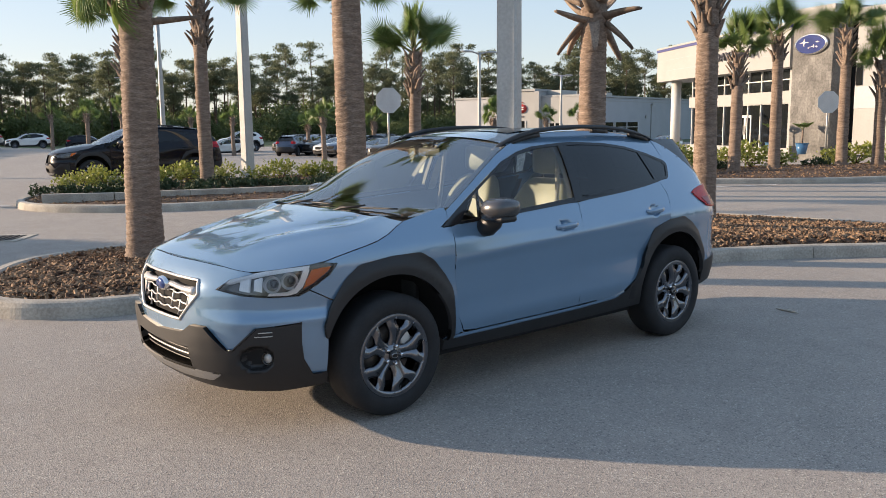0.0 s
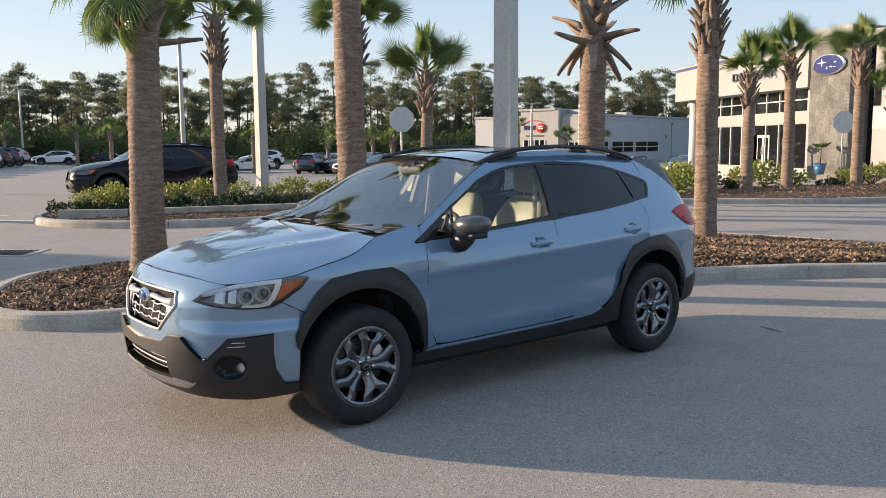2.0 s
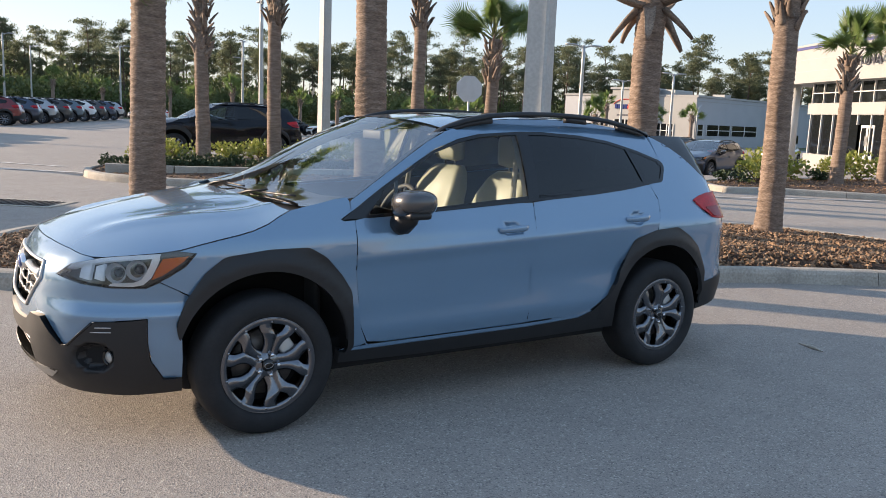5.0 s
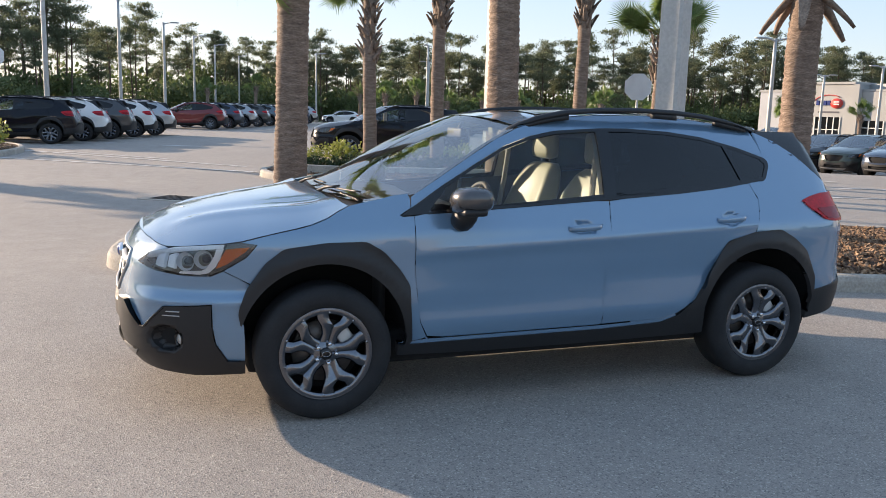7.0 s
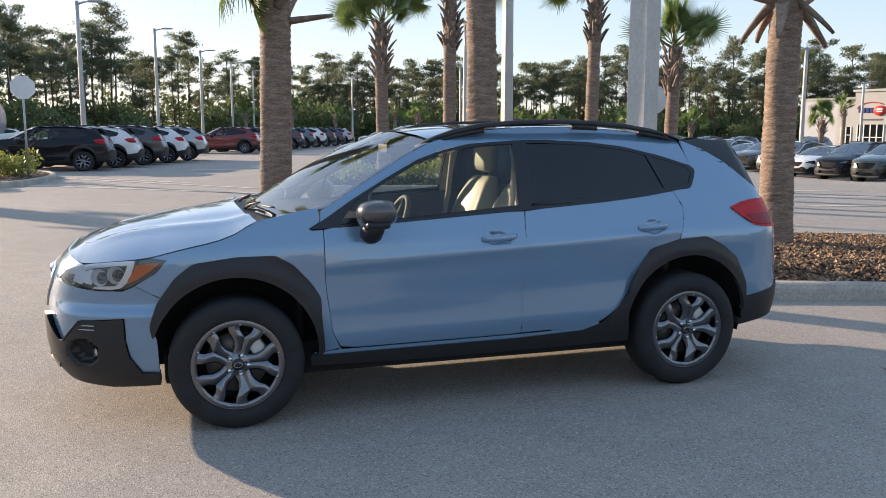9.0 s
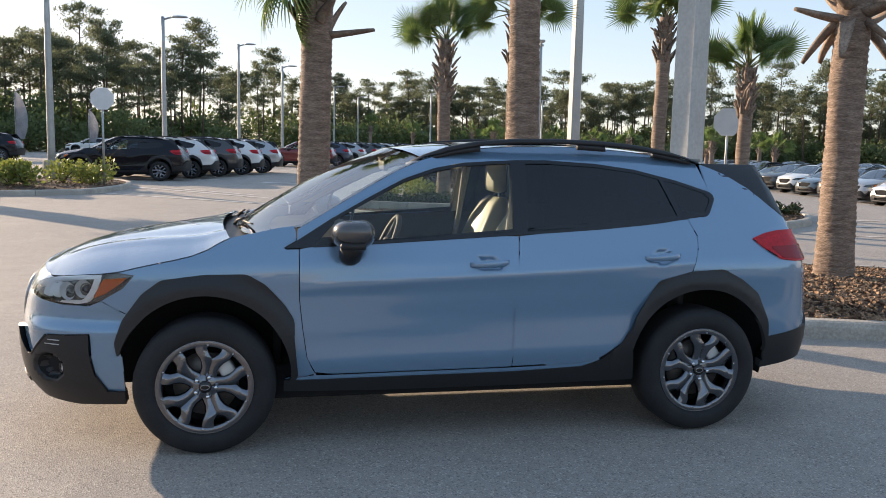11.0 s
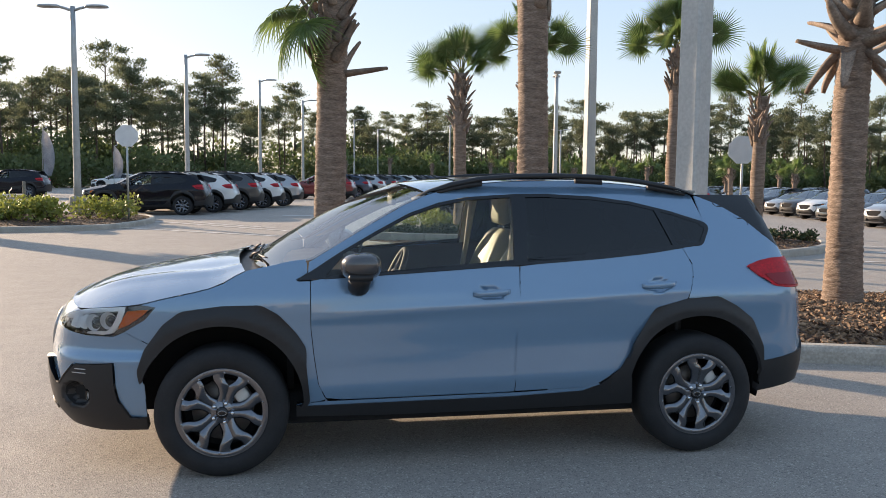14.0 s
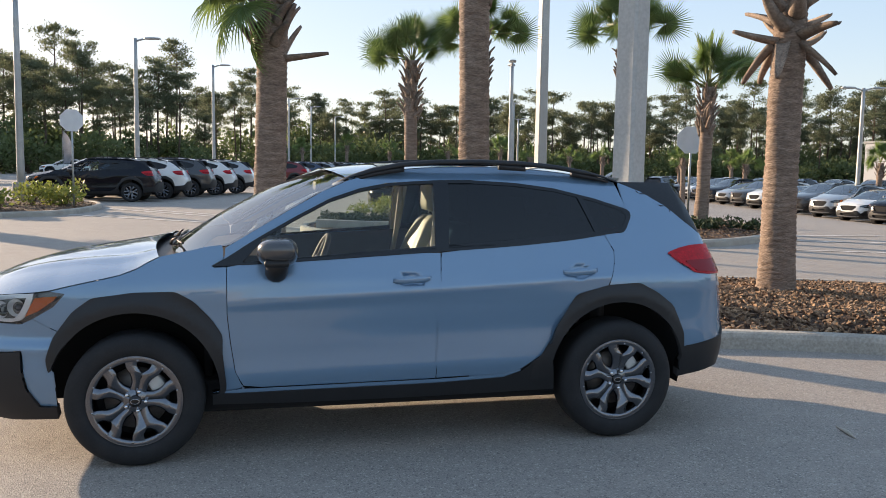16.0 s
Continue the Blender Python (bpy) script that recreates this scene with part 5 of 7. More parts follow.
FLARE_R = [(0.86, 0.510), (0.925, 0.600), (0.935, 0.655), (1.02, 0.785), (1.065, 0.850), (1.25, 0.900), (1.45, 0.910), (1.57, 0.850), (1.68, 0.770), (1.745, 0.610), (1.755, 0.500)]
HEADLAMP = [(0.517, 0.787), (0.600, 0.840), (0.745, 0.870), (0.96, 0.894), (1.13, 0.911), (1.207, 0.901), (1.155, 0.838), (1.043, 0.775), (0.981, 0.748), (0.834, 0.750), (0.684, 0.763)]


def dish(bm, prof, seg=40, y0=0.0):
    """A turned body about the y axis from (radius, y) pairs."""
    rows = []
    for r, y in prof:
        rows.append([bm.verts.new((r * math.cos(2 * math.pi * k / seg), y0 + y, r * math.sin(2 * math.pi * k / seg))) for k in range(seg)])
    for a, b in zip(rows, rows[1:]):
        for k in range(seg):
            bm.faces.new((a[k], a[(k + 1) % seg], b[(k + 1) % seg], b[k]))
    return bm


def prism(bm, poly, y0, y1, m=None, bevel=0.0):
    """A flat outline in x and z, drawn out along y."""
    a = [bm.verts.new((x, y0, z)) for x, z in poly]
    b = [bm.verts.new((x, y1, z)) for x, z in poly]
    k = len(poly)
    fs = [bm.faces.new(a), bm.faces.new(b[::-1])]
    for i in range(k):
        fs.append(bm.faces.new((a[i], b[i], b[(i + 1) % k], a[(i + 1) % k])))
    vs = a + b
    if bevel:
        r = bmesh.ops.bevel(bm, geom=[e for e in fs[0].edges], offset=bevel, segments=2, profile=0.6, affect="EDGES")
    return bm


def wheel(parent, x, y, side, turn, full):
    """A wheel with its outer face towards side * y."""
    w = new("wheel")
    w.empty_display_size = 0.1
    w.parent = parent
    flip = Matrix.Rotation(0 if side < 0 else math.pi, 4, "Z")
    w.matrix_basis = Matrix.Translation((x, y, 0.347)) @ flip
    seg = 56 if full else 24
    bm = bmesh.new()
    prof = [(0.232, 0.018), (0.240, 0.002), (0.252, -0.008), (0.275, -0.012), (0.300, -0.010), (0.322, -0.002), (0.338, 0.014), (0.3455, 0.030), (0.347, 0.05), (0.347, 0.16), (0.3455, 0.185), (0.335, 0.205), (0.30, 0.22), (0.232, 0.205)]
    dish(bm, prof, seg)
    part("tyre", bm, RUBBER, w)
    bm = bmesh.new()
    dish(bm, [(0.236, 0.010), (0.240, 0.004), (0.236, 0.0), (0.226, 0.006), (0.222, 0.03), (0.212, 0.05), (0.205, 0.12), (0.215, 0.20)], seg)
    part("rim", bm, RIM, w)
    bm = bmesh.new()
    ys = 0.030
    for k in range(5):
        a = 2 * math.pi * k / 5 + turn
        m = Matrix.Rotation(-a, 4, "Y")
        # forked spoke: a stem from the hub that parts into two arms
        rows_ = ((0.030, 0.0, 0.044), (0.062, 0.0, 0.042), (0.092, 0.0, 0.041), (0.118, 0.0, 0.050), (0.136, 0.0, 0.062), (0.150, 0.0, 0.076), (0.160, 0.013, 0.085), (0.176, 0.028, 0.093), (0.196, 0.036, 0.099), (0.216, 0.036, 0.098))
        for s_ in (-1, 1):
            prev = None
            for r_, xi, xo in rows_:
                y_ = ys - 0.004 - 0.20 * max(0.0, min(r_, 0.158) - 0.05)
                xe = xo - 0.010
                ring = [(xi, y_ + 0.024), (xi, y_ - 0.007 * max(0.0, 1 - xi / 0.04)), (xe, y_ + 0.001), (xo, y_ + 0.008), (xo, y_ + 0.026)]
                ring = [bm.verts.new(m @ Vector((s_ * px, py, r_))) for px, py in ring]
                if prev:
                    for q_ in range(4):
                        bm.faces.new((prev[q_], prev[q_ + 1], ring[q_ + 1], ring[q_]) if s_ > 0 else (prev[q_ + 1], prev[q_], ring[q_], ring[q_ + 1]))
                prev = ring
    dish(bm, [(0.0, 0.020), (0.056, 0.020), (0.066, 0.030), (0.070, 0.075)], 24)
    part("spokes", bm, RIM, w, "five forked dark grey alloy spokes", recalc=False)
    if full:
        # outer ring with bolts between the arms
        bm = bmesh.new()
        dish(bm, [(0.236, 0.004), (0.229, 0.001), (0.210, 0.004), (0.205, 0.009), (0.203, 0.03)], seg)
        part("rim_ring", bm, RIM, w)
        for k in range(10):
            a = 2 * math.pi * (k // 2) / 5 + turn + (0.16 if k % 2 else -0.16) * 2.0
            bm = bmesh.new()
            tube(bm, [(0, 0.002, 0), (0, 0.012, 0)], [0.0062, 0.0062], 8)
            b = part("bolt", bm, RIM_CUT, w)
            b.matrix_basis = Matrix.Translation((0.214 * math.sin(a), 0, 0.214 * math.cos(a)))
        for k in range(5):
            a = 2 * math.pi * (k + 0.5) / 5 + turn
            bm = bmesh.new()
            tube(bm, [(0, 0.004, 0), (0, 0.010, 0), (0, 0.035, 0)], [0.007, 0.0105, 0.0105], 10)
            b = part("wheel_nut", bm, CHROME, w)
            b.matrix_basis = Matrix.Translation((0.052 * math.sin(a), 0.0, 0.052 * math.cos(a)))
        bm = bmesh.new()
        tube(bm, [(0, 0.004, 0), (0, 0.010, 0), (0, 0.02, 0)], [0.026, 0.031, 0.031], 24)
        part("centre_cap", bm, GLOSS_BLACK, w, "black centre cap")
        bm = bmesh.new()
        dish(bm, [(0.019, 0.0025), (0.0215, 0.0015), (0.023, 0.0035)], 24)
        bmesh.ops.scale(bm, vec=(1.0, 1.0, 0.62), verts=bm.verts)
        part("cap_oval", bm, RIM_CUT, w)
        bm = bmesh.new()
        dish(bm, [(0.06, 0.085), (0.160, 0.082), (0.160, 0.105), (0.06, 0.108)], 40)
        part("brake_disc", bm, DISC, w)
        bm = bmesh.new()
        box(bm, -0.06, 0.06, 0.040, 0.12, 0.090, 0.165, 0.014, m=Matrix.Rotation(radians(56), 4, "Y"))
        part("brake_caliper", bm, CALIPER, w)
    bm = bmesh.new()
    dish(bm, [(0.0, 0.13), (0.21, 0.13)], 24)
    part("inner_face", bm, WELL, w)
    return w


def build_car(paint, full, label):
    """The crossover, nose towards -x, wheels on z = 0. full: with all its small parts and its cabin."""
    car = thing("car", label, "car")
    st = (0.045, 0.035) if full else (0.14, 0.12)
    k = 1.0 if full else 3.0
    ub = u_of_x

    for side, near in ((-1, True), (1, False)):
        fl = lambda u, z, o, s=side: flank(u, z, o, s)
        sx = lambda x, z, o, s=side: flank(ub(x), z, o, s)

        # front wing
        top = [(1.135, 0.914)] + [(u, z - 0.004) for u, z in HOOD_EDGE if u >= 1.13] + WING_TOP
        seam_x = -0.872
        wing = [(1.210, 0.903)] + top + [(ub(-0.90), 1.142), (ub(-0.890), 1.118), (ub(-0.890), 1.072), (ub(-0.950), 1.037), (ub(-0.935), 1.028), (ub(seam_x - 0.003), 1.030)]
        wing += [(ub(-0.874), 0.78), (ub(-0.858), 0.63), (ub(-0.835), 0.475), (ub(-0.795), 0.392), (ub(-0.86), 0.372), (ub(-0.95), 0.365)]
        wing += [(ub(a), b) for a, b in arch(-1.3325, 5, 122, 18, 0.44, 0.05)] + [(1.210, 0.692), (1.050, 0.776), (1.155, 0.838)]
        panel("front_wing", [patch(wing, fl, st)], paint, car)

        # doors
        fd = [(-0.8705, 1.030), (-0.8700, 0.78), (-0.854, 0.63), (-0.8315, 0.475), (-0.792, 0.399), (-0.70, 0.388), (0.20, 0.396), (0.246, 0.398), (0.238, 0.54), (0.246, 0.73), (0.258, 0.92), (0.272, 1.093)]
        fd += [(x, win_low_z(x) + 0.004) for x in (0.1, -0.22, -0.53, -0.80)]
        crease = lambda x, z: 0.007 * math.exp(-((z - (0.885 + 0.055 * x)) / 0.035) ** 2) - 0.010 * math.exp(-((z - (0.600 + 0.05 * x)) / 0.10) ** 2) + 0.004 * math.exp(-((z - (0.455 + 0.03 * x)) / 0.05) ** 2)
        dip = lambda x, z, a, c: 0.013 * max(0.0, 1 - ((x - a) / 0.066) ** 2 - ((z - c - 0.004) / 0.040) ** 2) ** 0.7
        skin = lambda x, z: crease(x, z) - dip(x, z, 0.105, 0.952) - dip(x, z, 1.085, 0.980)
        dst = (0.030, 0.018) if full else st
        door = panel("front_door", [patch(fd, sx, dst, bulge=skin)], paint, car)
        rd = [(0.2790, 1.094), (0.2650, 0.92), (0.2530, 0.73), (0.2450, 0.54), (0.2530, 0.399), (0.45, 0.405), (0.64, 0.410), (0.745, 0.435), (0.86, 0.512), (0.93, 0.605), (0.94, 0.655), (1.03, 0.79), (1.07, 0.852), (1.21, 0.888), (1.252, 0.90), (1.305, 1.03), (1.312, 1.095), (1.268, 1.182)]
        rd += [(x, win_low_z(x) + 0.004) for x in (1.11, 0.76, 0.5)]
        rdoor = panel("rear_door", [patch(rd, sx, dst, bulge=skin)], paint, car)

        # near-black backing, which puts the shade into the door gaps
        inner_skin = [(-0.90, 1.02), (-0.90, 0.42), (0.70, 0.42), (0.90, 0.62), (1.06, 0.90), (1.33, 0.92), (1.34, 1.14), (0.3, 1.085)]
        panel("inner_skin", [patch(inner_skin, sx, (0.15, 0.12), out=-0.017, lip=0)], WELL, car)

        # rear quarter with the rear pillar, lamp cut out below
        q = [(ub(1.258), 0.897), (ub(1.311), 1.03), (ub(1.318), 1.095), (ub(1.276), 1.186), (ub(1.38), 1.196), (ub(1.405), 1.208), (ub(1.475), 1.292), (ub(1.47), 1.318)]
        q += [(ub(1.45), 1.338), (ub(1.45), 1.486), (ub(1.60), 1.432), (ub(1.74), 1.355), (ub(1.865), 1.258), (UE - 0.82, 1.175), (UE - 0.74, 1.135)]
        q += [(UE - 0.80, 1.122), (UE - 0.98, 1.118), (UE - 1.074, 1.104), (UE - 1.16, 1.080), (UE - 1.085, 1.024), (UE - 0.99, 0.972), (UE - 0.90, 0.958), (UE - 0.66, 0.948), (UE - 0.60, 0.90), (UE - 0.56, 0.75), (UE - 0.56, 0.66), (UE - 0.70, 0.565), (ub(1.76), 0.520), (ub(1.745), 0.61), (ub(1.68), 0.77), (ub(1.57), 0.85), (ub(1.45), 0.909)]
        panel("rear_quarter", [patch(q, fl, st)], paint, car)

        # pillar and roof side above the windows
        frame_ = [(x, roof_edge_z(x) - 0.001) for x in (-0.88, -0.72, -0.52, -0.36, -0.22, -0.10, 0.05, 0.28, 0.62, 0.95, 1.2, 1.42)] + [(1.45, 1.340)]
        frame_ += [(x, win_top_z(x) + 0.002) for x in (1.25, 0.99, 0.75, 0.50, 0.30, 0.0, -0.16, -0.33, -0.52, -0.71)] + [(-0.885, 1.073)]
        panel("roof_pillar", [patch(frame_, sx, st)], paint, car)

        # window surround, in black strips, and panes
        strips = []
        xs = [-0.80, -0.53, -0.22, 0.05, 0.29, 0.5, 0.76, 1.0, 1.11, 1.25, 1.39]
        strips.append([(x, win_low_z(x)) for x in xs] + [(x, win_low_z(x) + 0.013) for x in xs[::-1]])
        xs = [-0.71, -0.52, -0.33, -0.16, 0.0, 0.15, 0.30, 0.50, 0.75, 0.99, 1.25, 1.44]
        strips.append([(x, win_top_z(x)) for x in xs] + [(x, win_top_z(x) - 0.016) for x in xs[::-1]])
        strips.append([(-0.945, 1.034), (-0.71, 1.180), (-0.695, 1.160), (-0.79, 1.060), (-0.79, 1.042)])
        strips.append([(0.243, 1.112), (0.262, 1.474), (0.350, 1.476), (0.322, 1.118)])
        strips.append([(1.130, 1.405), (1.215, 1.190), (1.250, 1.192), (1.165, 1.397)])
        strips.append([(1.425, 1.341), (1.455, 1.330), (1.473, 1.314), (1.474, 1.294), (1.462, 1.272), (1.420, 1.214), (1.400, 1.200), (1.370, 1.194), (1.366, 1.214), (1.394, 1.222), (1.440, 1.284), (1.444, 1.300), (1.420, 1.316)])
        panel("window_surround", [patch(s, sx, (0.08, 0.05), out=0.003 if i != 3 else 0.005) for i, s in enumerate(strips)], TRIM_BLACK, car)
        fg = [(-0.80, 1.050), (-0.53, 1.062), (-0.22, 1.083), (0.255, 1.104), (0.272, 1.478), (0.0, 1.461), (-0.16, 1.431), (-0.33, 1.374), (-0.52, 1.277), (-0.70, 1.172)]
        g = panel("front_window", [patch(fg, sx, (0.12, 0.08), out=-0.004, lip=0)], GLASS_CLEAR, door)
        g.visible_shadow = False
        rg = [(0.325, 1.108), (0.76, 1.138), (1.11, 1.170), (1.225, 1.192), (1.145, 1.40), (0.99, 1.436), (0.75, 1.468), (0.50, 1.481), (0.345, 1.480)]
        g2 = panel("rear_window", [patch(rg, sx, (0.12, 0.08), out=-0.003, lip=0)], GLASS_DARK, rdoor)
        qg = [(1.24, 1.192), (1.38, 1.203), (1.405, 1.213), (1.470, 1.292), (1.462, 1.316), (1.25, 1.382), (1.16, 1.396)]
        g3 = panel("quarter_window", [patch(qg, sx, (0.1, 0.08), out=-0.002, lip=0)], GLASS_DARK, car)
        if full and near:
            sheet = [(0.47, 1.19), (0.80, 1.21), (0.79, 1.40), (0.46, 1.40)]
            panel("window_sheet", [patch(sheet, sx, (0.1, 0.1), out=-0.016, lip=0)], HEADLINER, rdoor, "white paper sheet behind the glass")
        # front quarter divider bar
        dv = [(-0.645, 1.055), (-0.605, 1.235), (-0.588, 1.235), (-0.628, 1.055)]
        panel("window_divider", [patch(dv, sx, (0.1, 0.1), out=-0.004)], TRIM_BLACK, car)

        # wheel arches and cladding
        grow = lambda pts, c: [(c + (x - c) * 1.010, 0.347 + (z - 0.347) * 1.010) for x, z in pts]
        for cx, outer, tag in ((-1.3325, FLARE_F, "front"), (1.3325, FLARE_R, "rear")):
            inner = arch(cx, 4, 157 if tag == "front" else 172)
            if tag == "front":
                poly = grow(outer, cx) + [(-0.905, 0.352), (-0.930, 0.352)] + inner
            else:
                poly = [(0.735, 0.425)] + grow(outer, cx) + [(1.735, 0.440), (1.745, 0.375)] + inner
                poly = poly + [(0.905, 0.36), (0.735, 0.36)]
            flare_lift = lambda x, z, c=cx: 0.026 - 0.022 * smooth01(0.49, 0.57, math.hypot(x - c, z - 0.347))
            panel("wheel_arch", [patch(poly, sx, (0.03, 0.03) if full else (0.1, 0.1), out=0.0, lip=0.03, ease=0.022, bulge=flare_lift)], CLAD, car, "rough black plastic arch")
        sill = [(-0.95, 0.360), (-0.86, 0.360), (-0.53, 0.364), (0.25, 0.371), (0.64, 0.388), (0.745, 0.424), (0.86, 0.508), (0.93, 0.46), (0.95, 0.30), (0.60, 0.295), (0.1, 0.290), (-0.47, 0.290), (-0.95, 0.300)]
        panel("sill", [patch(sill, sx, (0.08, 0.03) if full else (0.3, 0.1), out=0.014, lip=0.05)], CLAD, car, "black plastic sill")
        strip = [(-0.89, 0.372), (-0.80, 0.384), (-0.70, 0.384), (0.25, 0.394), (0.64, 0.405), (0.74, 0.428), (0.745, 0.416), (0.64, 0.384), (0.25, 0.368), (-0.53, 0.361), (-0.89, 0.358)]
        panel("rocker", [patch(strip, sx, (0.1, 0.1), out=0.010, lip=0.02)], paint, car)

        # front bumper: painted, black cladding, lamps
        painted = [(0, 0.9035), (0.12, 0.9045), (0.24, 0.9055), (0.38, 0.9015), (0.52, 0.8955), (0.64, 0.8845), (0.72, 0.8785), (0.745, 0.873), (0.600, 0.842), (0.513, 0.787), (0.684, 0.760), (0.834, 0.747), (0.981, 0.745), (1.043, 0.772), (1.204, 0.688),
                   (ub(-1.72), 0.66), (ub(-1.752), 0.575), (ub(-1.730), 0.50), (ub(-1.727), 0.40), (ub(-1.728), 0.315), (1.060, 0.319), (1.005, 0.41), (0.992, 0.50), (0.992, 0.614), (0.755, 0.598), (0.631, 0.483), (0.600, 0.481), (0.469, 0.597), (0.361, 0.596), (0.28, 0.548), (0, 0.528),
                   (0, 0.600), (0.25, 0.604), (0.395, 0.755), (0.372, 0.824), (0, 0.834)]
        nose = lambda u, z: -0.010 * math.exp(-((z - 0.69) / 0.05) ** 2) * smooth01(0.3, 0.6, abs(u)) + 0.010 * math.exp(-((z - 0.62) / 0.03) ** 2) * smooth01(0.5, 0.7, abs(u))
        panel("front_bumper", [patch(painted, fl, (0.035, 0.025) if full else (0.12, 0.1), bulge=nose)], paint, car)
        clad = [(0, 0.524), (0.28, 0.544), (0.361, 0.592), (0.469, 0.593), (0.600, 0.477), (0.631, 0.479), (0.755, 0.594), (0.988, 0.610), (0.988, 0.50), (1.001, 0.41), (1.056, 0.315), (ub(-1.728), 0.311), (ub(-1.728), 0.245), (0.88, 0.236), (0.755, 0.243), (0.52, 0.250), (0.0, 0.262), (0, 0.352), (0.345, 0.362), (0.330, 0.470), (0, 0.462)]

        def puff(u, z):
            d = math.hypot((abs(u) - 0.752) / 0.098, (z - 0.432) / 0.074)
            scoop = 0.062 * (1 - smooth01(0.62, 1.0, d))
            return 0.016 + 0.010 * smooth01(0.40, 0.55, z) * smooth01(0.25, 0.45, abs(u)) * (1 - smooth01(0.52, 0.62, abs(u))) - scoop
        fogbox = panel("bumper_cladding", [patch(clad, fl, (0.026, 0.019) if full else (0.2, 0.15), lip=0.045, bulge=puff)], CLAD, car, "black plastic bumper cladding")
        if full:
            # matt black oval over the scoop, its deep shade put into colour
            oval = [(0.752 + 0.086 * math.cos(radians(15 * k)), 0.432 + 0.064 * math.sin(radians(15 * k))) for k in range(24)]
            panel("fog_recess", [patch(oval, fl, (0.012, 0.010), lip=0.0, bulge=lambda u, z: puff(u, z) + 0.002)], WELL, fogbox)
        # head lamp
        lamp = panel("head_lamp", [patch(HEADLAMP, fl, (0.06, 0.04), out=-0.045, lip=0)], LAMP_DARK, car, "clear head lamp with an amber corner")
        panel("lens", [patch(HEADLAMP, fl, (0.04, 0.025) if full else (0.2, 0.1), out=-0.001, lip=0.03, ease=0.012)], LENS, lamp)
        am = [(1.060, 0.880), (1.110, 0.886), (1.172, 0.890), (1.150, 0.866), (1.062, 0.808), (1.010, 0.786), (1.032, 0.832)]
        panel("indicator", [patch(am, fl, (0.05, 0.03), out=-0.005, lip=0.02)], AMBER, lamp, "amber indicator")
        if full:
            def on(u, z, o, s=side):
                return Vector(flank(u, z, o, s))
            # bright brow along the top and hook round the outer end
            brow = [(0.552, 0.818), (0.62, 0.846), (0.72, 0.867), (0.82, 0.884), (0.95, 0.896), (1.054, 0.903), (1.046, 0.882), (0.94, 0.877), (0.82, 0.866), (0.70, 0.848), (0.60, 0.824)]
            hook = [(1.050, 0.8815), (1.034, 0.842), (1.010, 0.795), (0.975, 0.764), (0.93, 0.756), (0.82, 0.758), (0.83, 0.768), (0.93, 0.770), (0.960, 0.782), (0.984, 0.812), (1.002, 0.846), (1.014, 0.8795)]
            for guide in (brow, hook):
                panel("light_guide", [patch(guide, fl, (0.04, 0.03), out=-0.008, lip=0.03)], LAMP_BRIGHT, lamp)
            for uu, zz, rr in ((0.848, 0.812, 0.046), (0.945, 0.826, 0.046)):
                c = on(uu, zz, -0.030)
                n = (on(uu, zz, 0.0) - on(uu, zz, -0.05)).normalized()
                turn = n.to_track_quat("-Y", "Z").to_matrix().to_4x4()
                bm = bmesh.new()
                dish(bm, [(0.0, 0.030), (rr * 0.5, 0.024), (rr * 0.85, 0.008), (rr, -0.002)], 28)
                bmesh.ops.transform(bm, matrix=Matrix.Translation(c) @ turn, verts=bm.verts)
                part("reflector", bm, LAMP_BRIGHT, lamp)
                bm = bmesh.new()
                dish(bm, [(0.0, -0.014), (rr * 0.3, -0.010), (rr * 0.52, 0.004), (rr * 0.56, 0.02)], 24)
                bmesh.ops.transform(bm, matrix=Matrix.Translation(c + on(uu + 0.012, zz, 0) - on(uu, zz, 0)) @ turn, verts=bm.verts)
                part("projector", bm, PROJECTOR, lamp)
            for uu, w_ in ((0.690, 0.030), (0.768, 0.022)):
                fin = [(uu - w_, 0.785), (uu + w_, 0.776), (uu + w_ + 0.004, 0.852), (uu - w_ + 0.004, 0.838)]
                panel("reflector", [patch(fin, fl, (0.02, 0.03), out=-0.020, lip=0.02)], LAMP_BRIGHT, lamp)
            c = on(0.808, 0.425, -0.026)
            n = (on(0.55, 0.432, 0.0) - on(0.55, 0.432, -0.05)).normalized()
            turn = n.to_track_quat("-Y", "Z").to_matrix().to_4x4()
            bm = bmesh.new()
            dish(bm, [(0.026, 0.002), (0.032, -0.008), (0.037, -0.004), (0.039, 0.03)], 24)
            bmesh.ops.transform(bm, matrix=Matrix.Translation(c) @ turn, verts=bm.verts)
            part("fog_ring", bm, GLOSS_BLACK, fogbox)
            bm = bmesh.new()
            dish(bm, [(0.0, -0.006), (0.018, -0.003), (0.029, 0.006)], 24)
            bmesh.ops.transform(bm, matrix=Matrix.Translation(c) @ turn, verts=bm.verts)
            part("fog_lamp", bm, SILVER, fogbox, "small round fog lamp")
            for zz, u0 in ((0.574, 0.768), (0.553, 0.748)):
                bm = bmesh.new()
                tube(bm, [on(u0, zz, 0.015), on(0.80, zz + 0.001, 0.0165), on(0.838, zz + 0.001, 0.015)], 0.003, 6)
                part("cladding_slot", bm, SILVER, fogbox)
            bm = bmesh.new()
            tube(bm, [on(u, z, 0.016) for u, z in ((0.605, 0.482), (0.635, 0.484), (0.70, 0.545), (0.755, 0.595))], 0.006, 6)
            part("cladding_edge", bm, GLOSS_BLACK, fogbox)

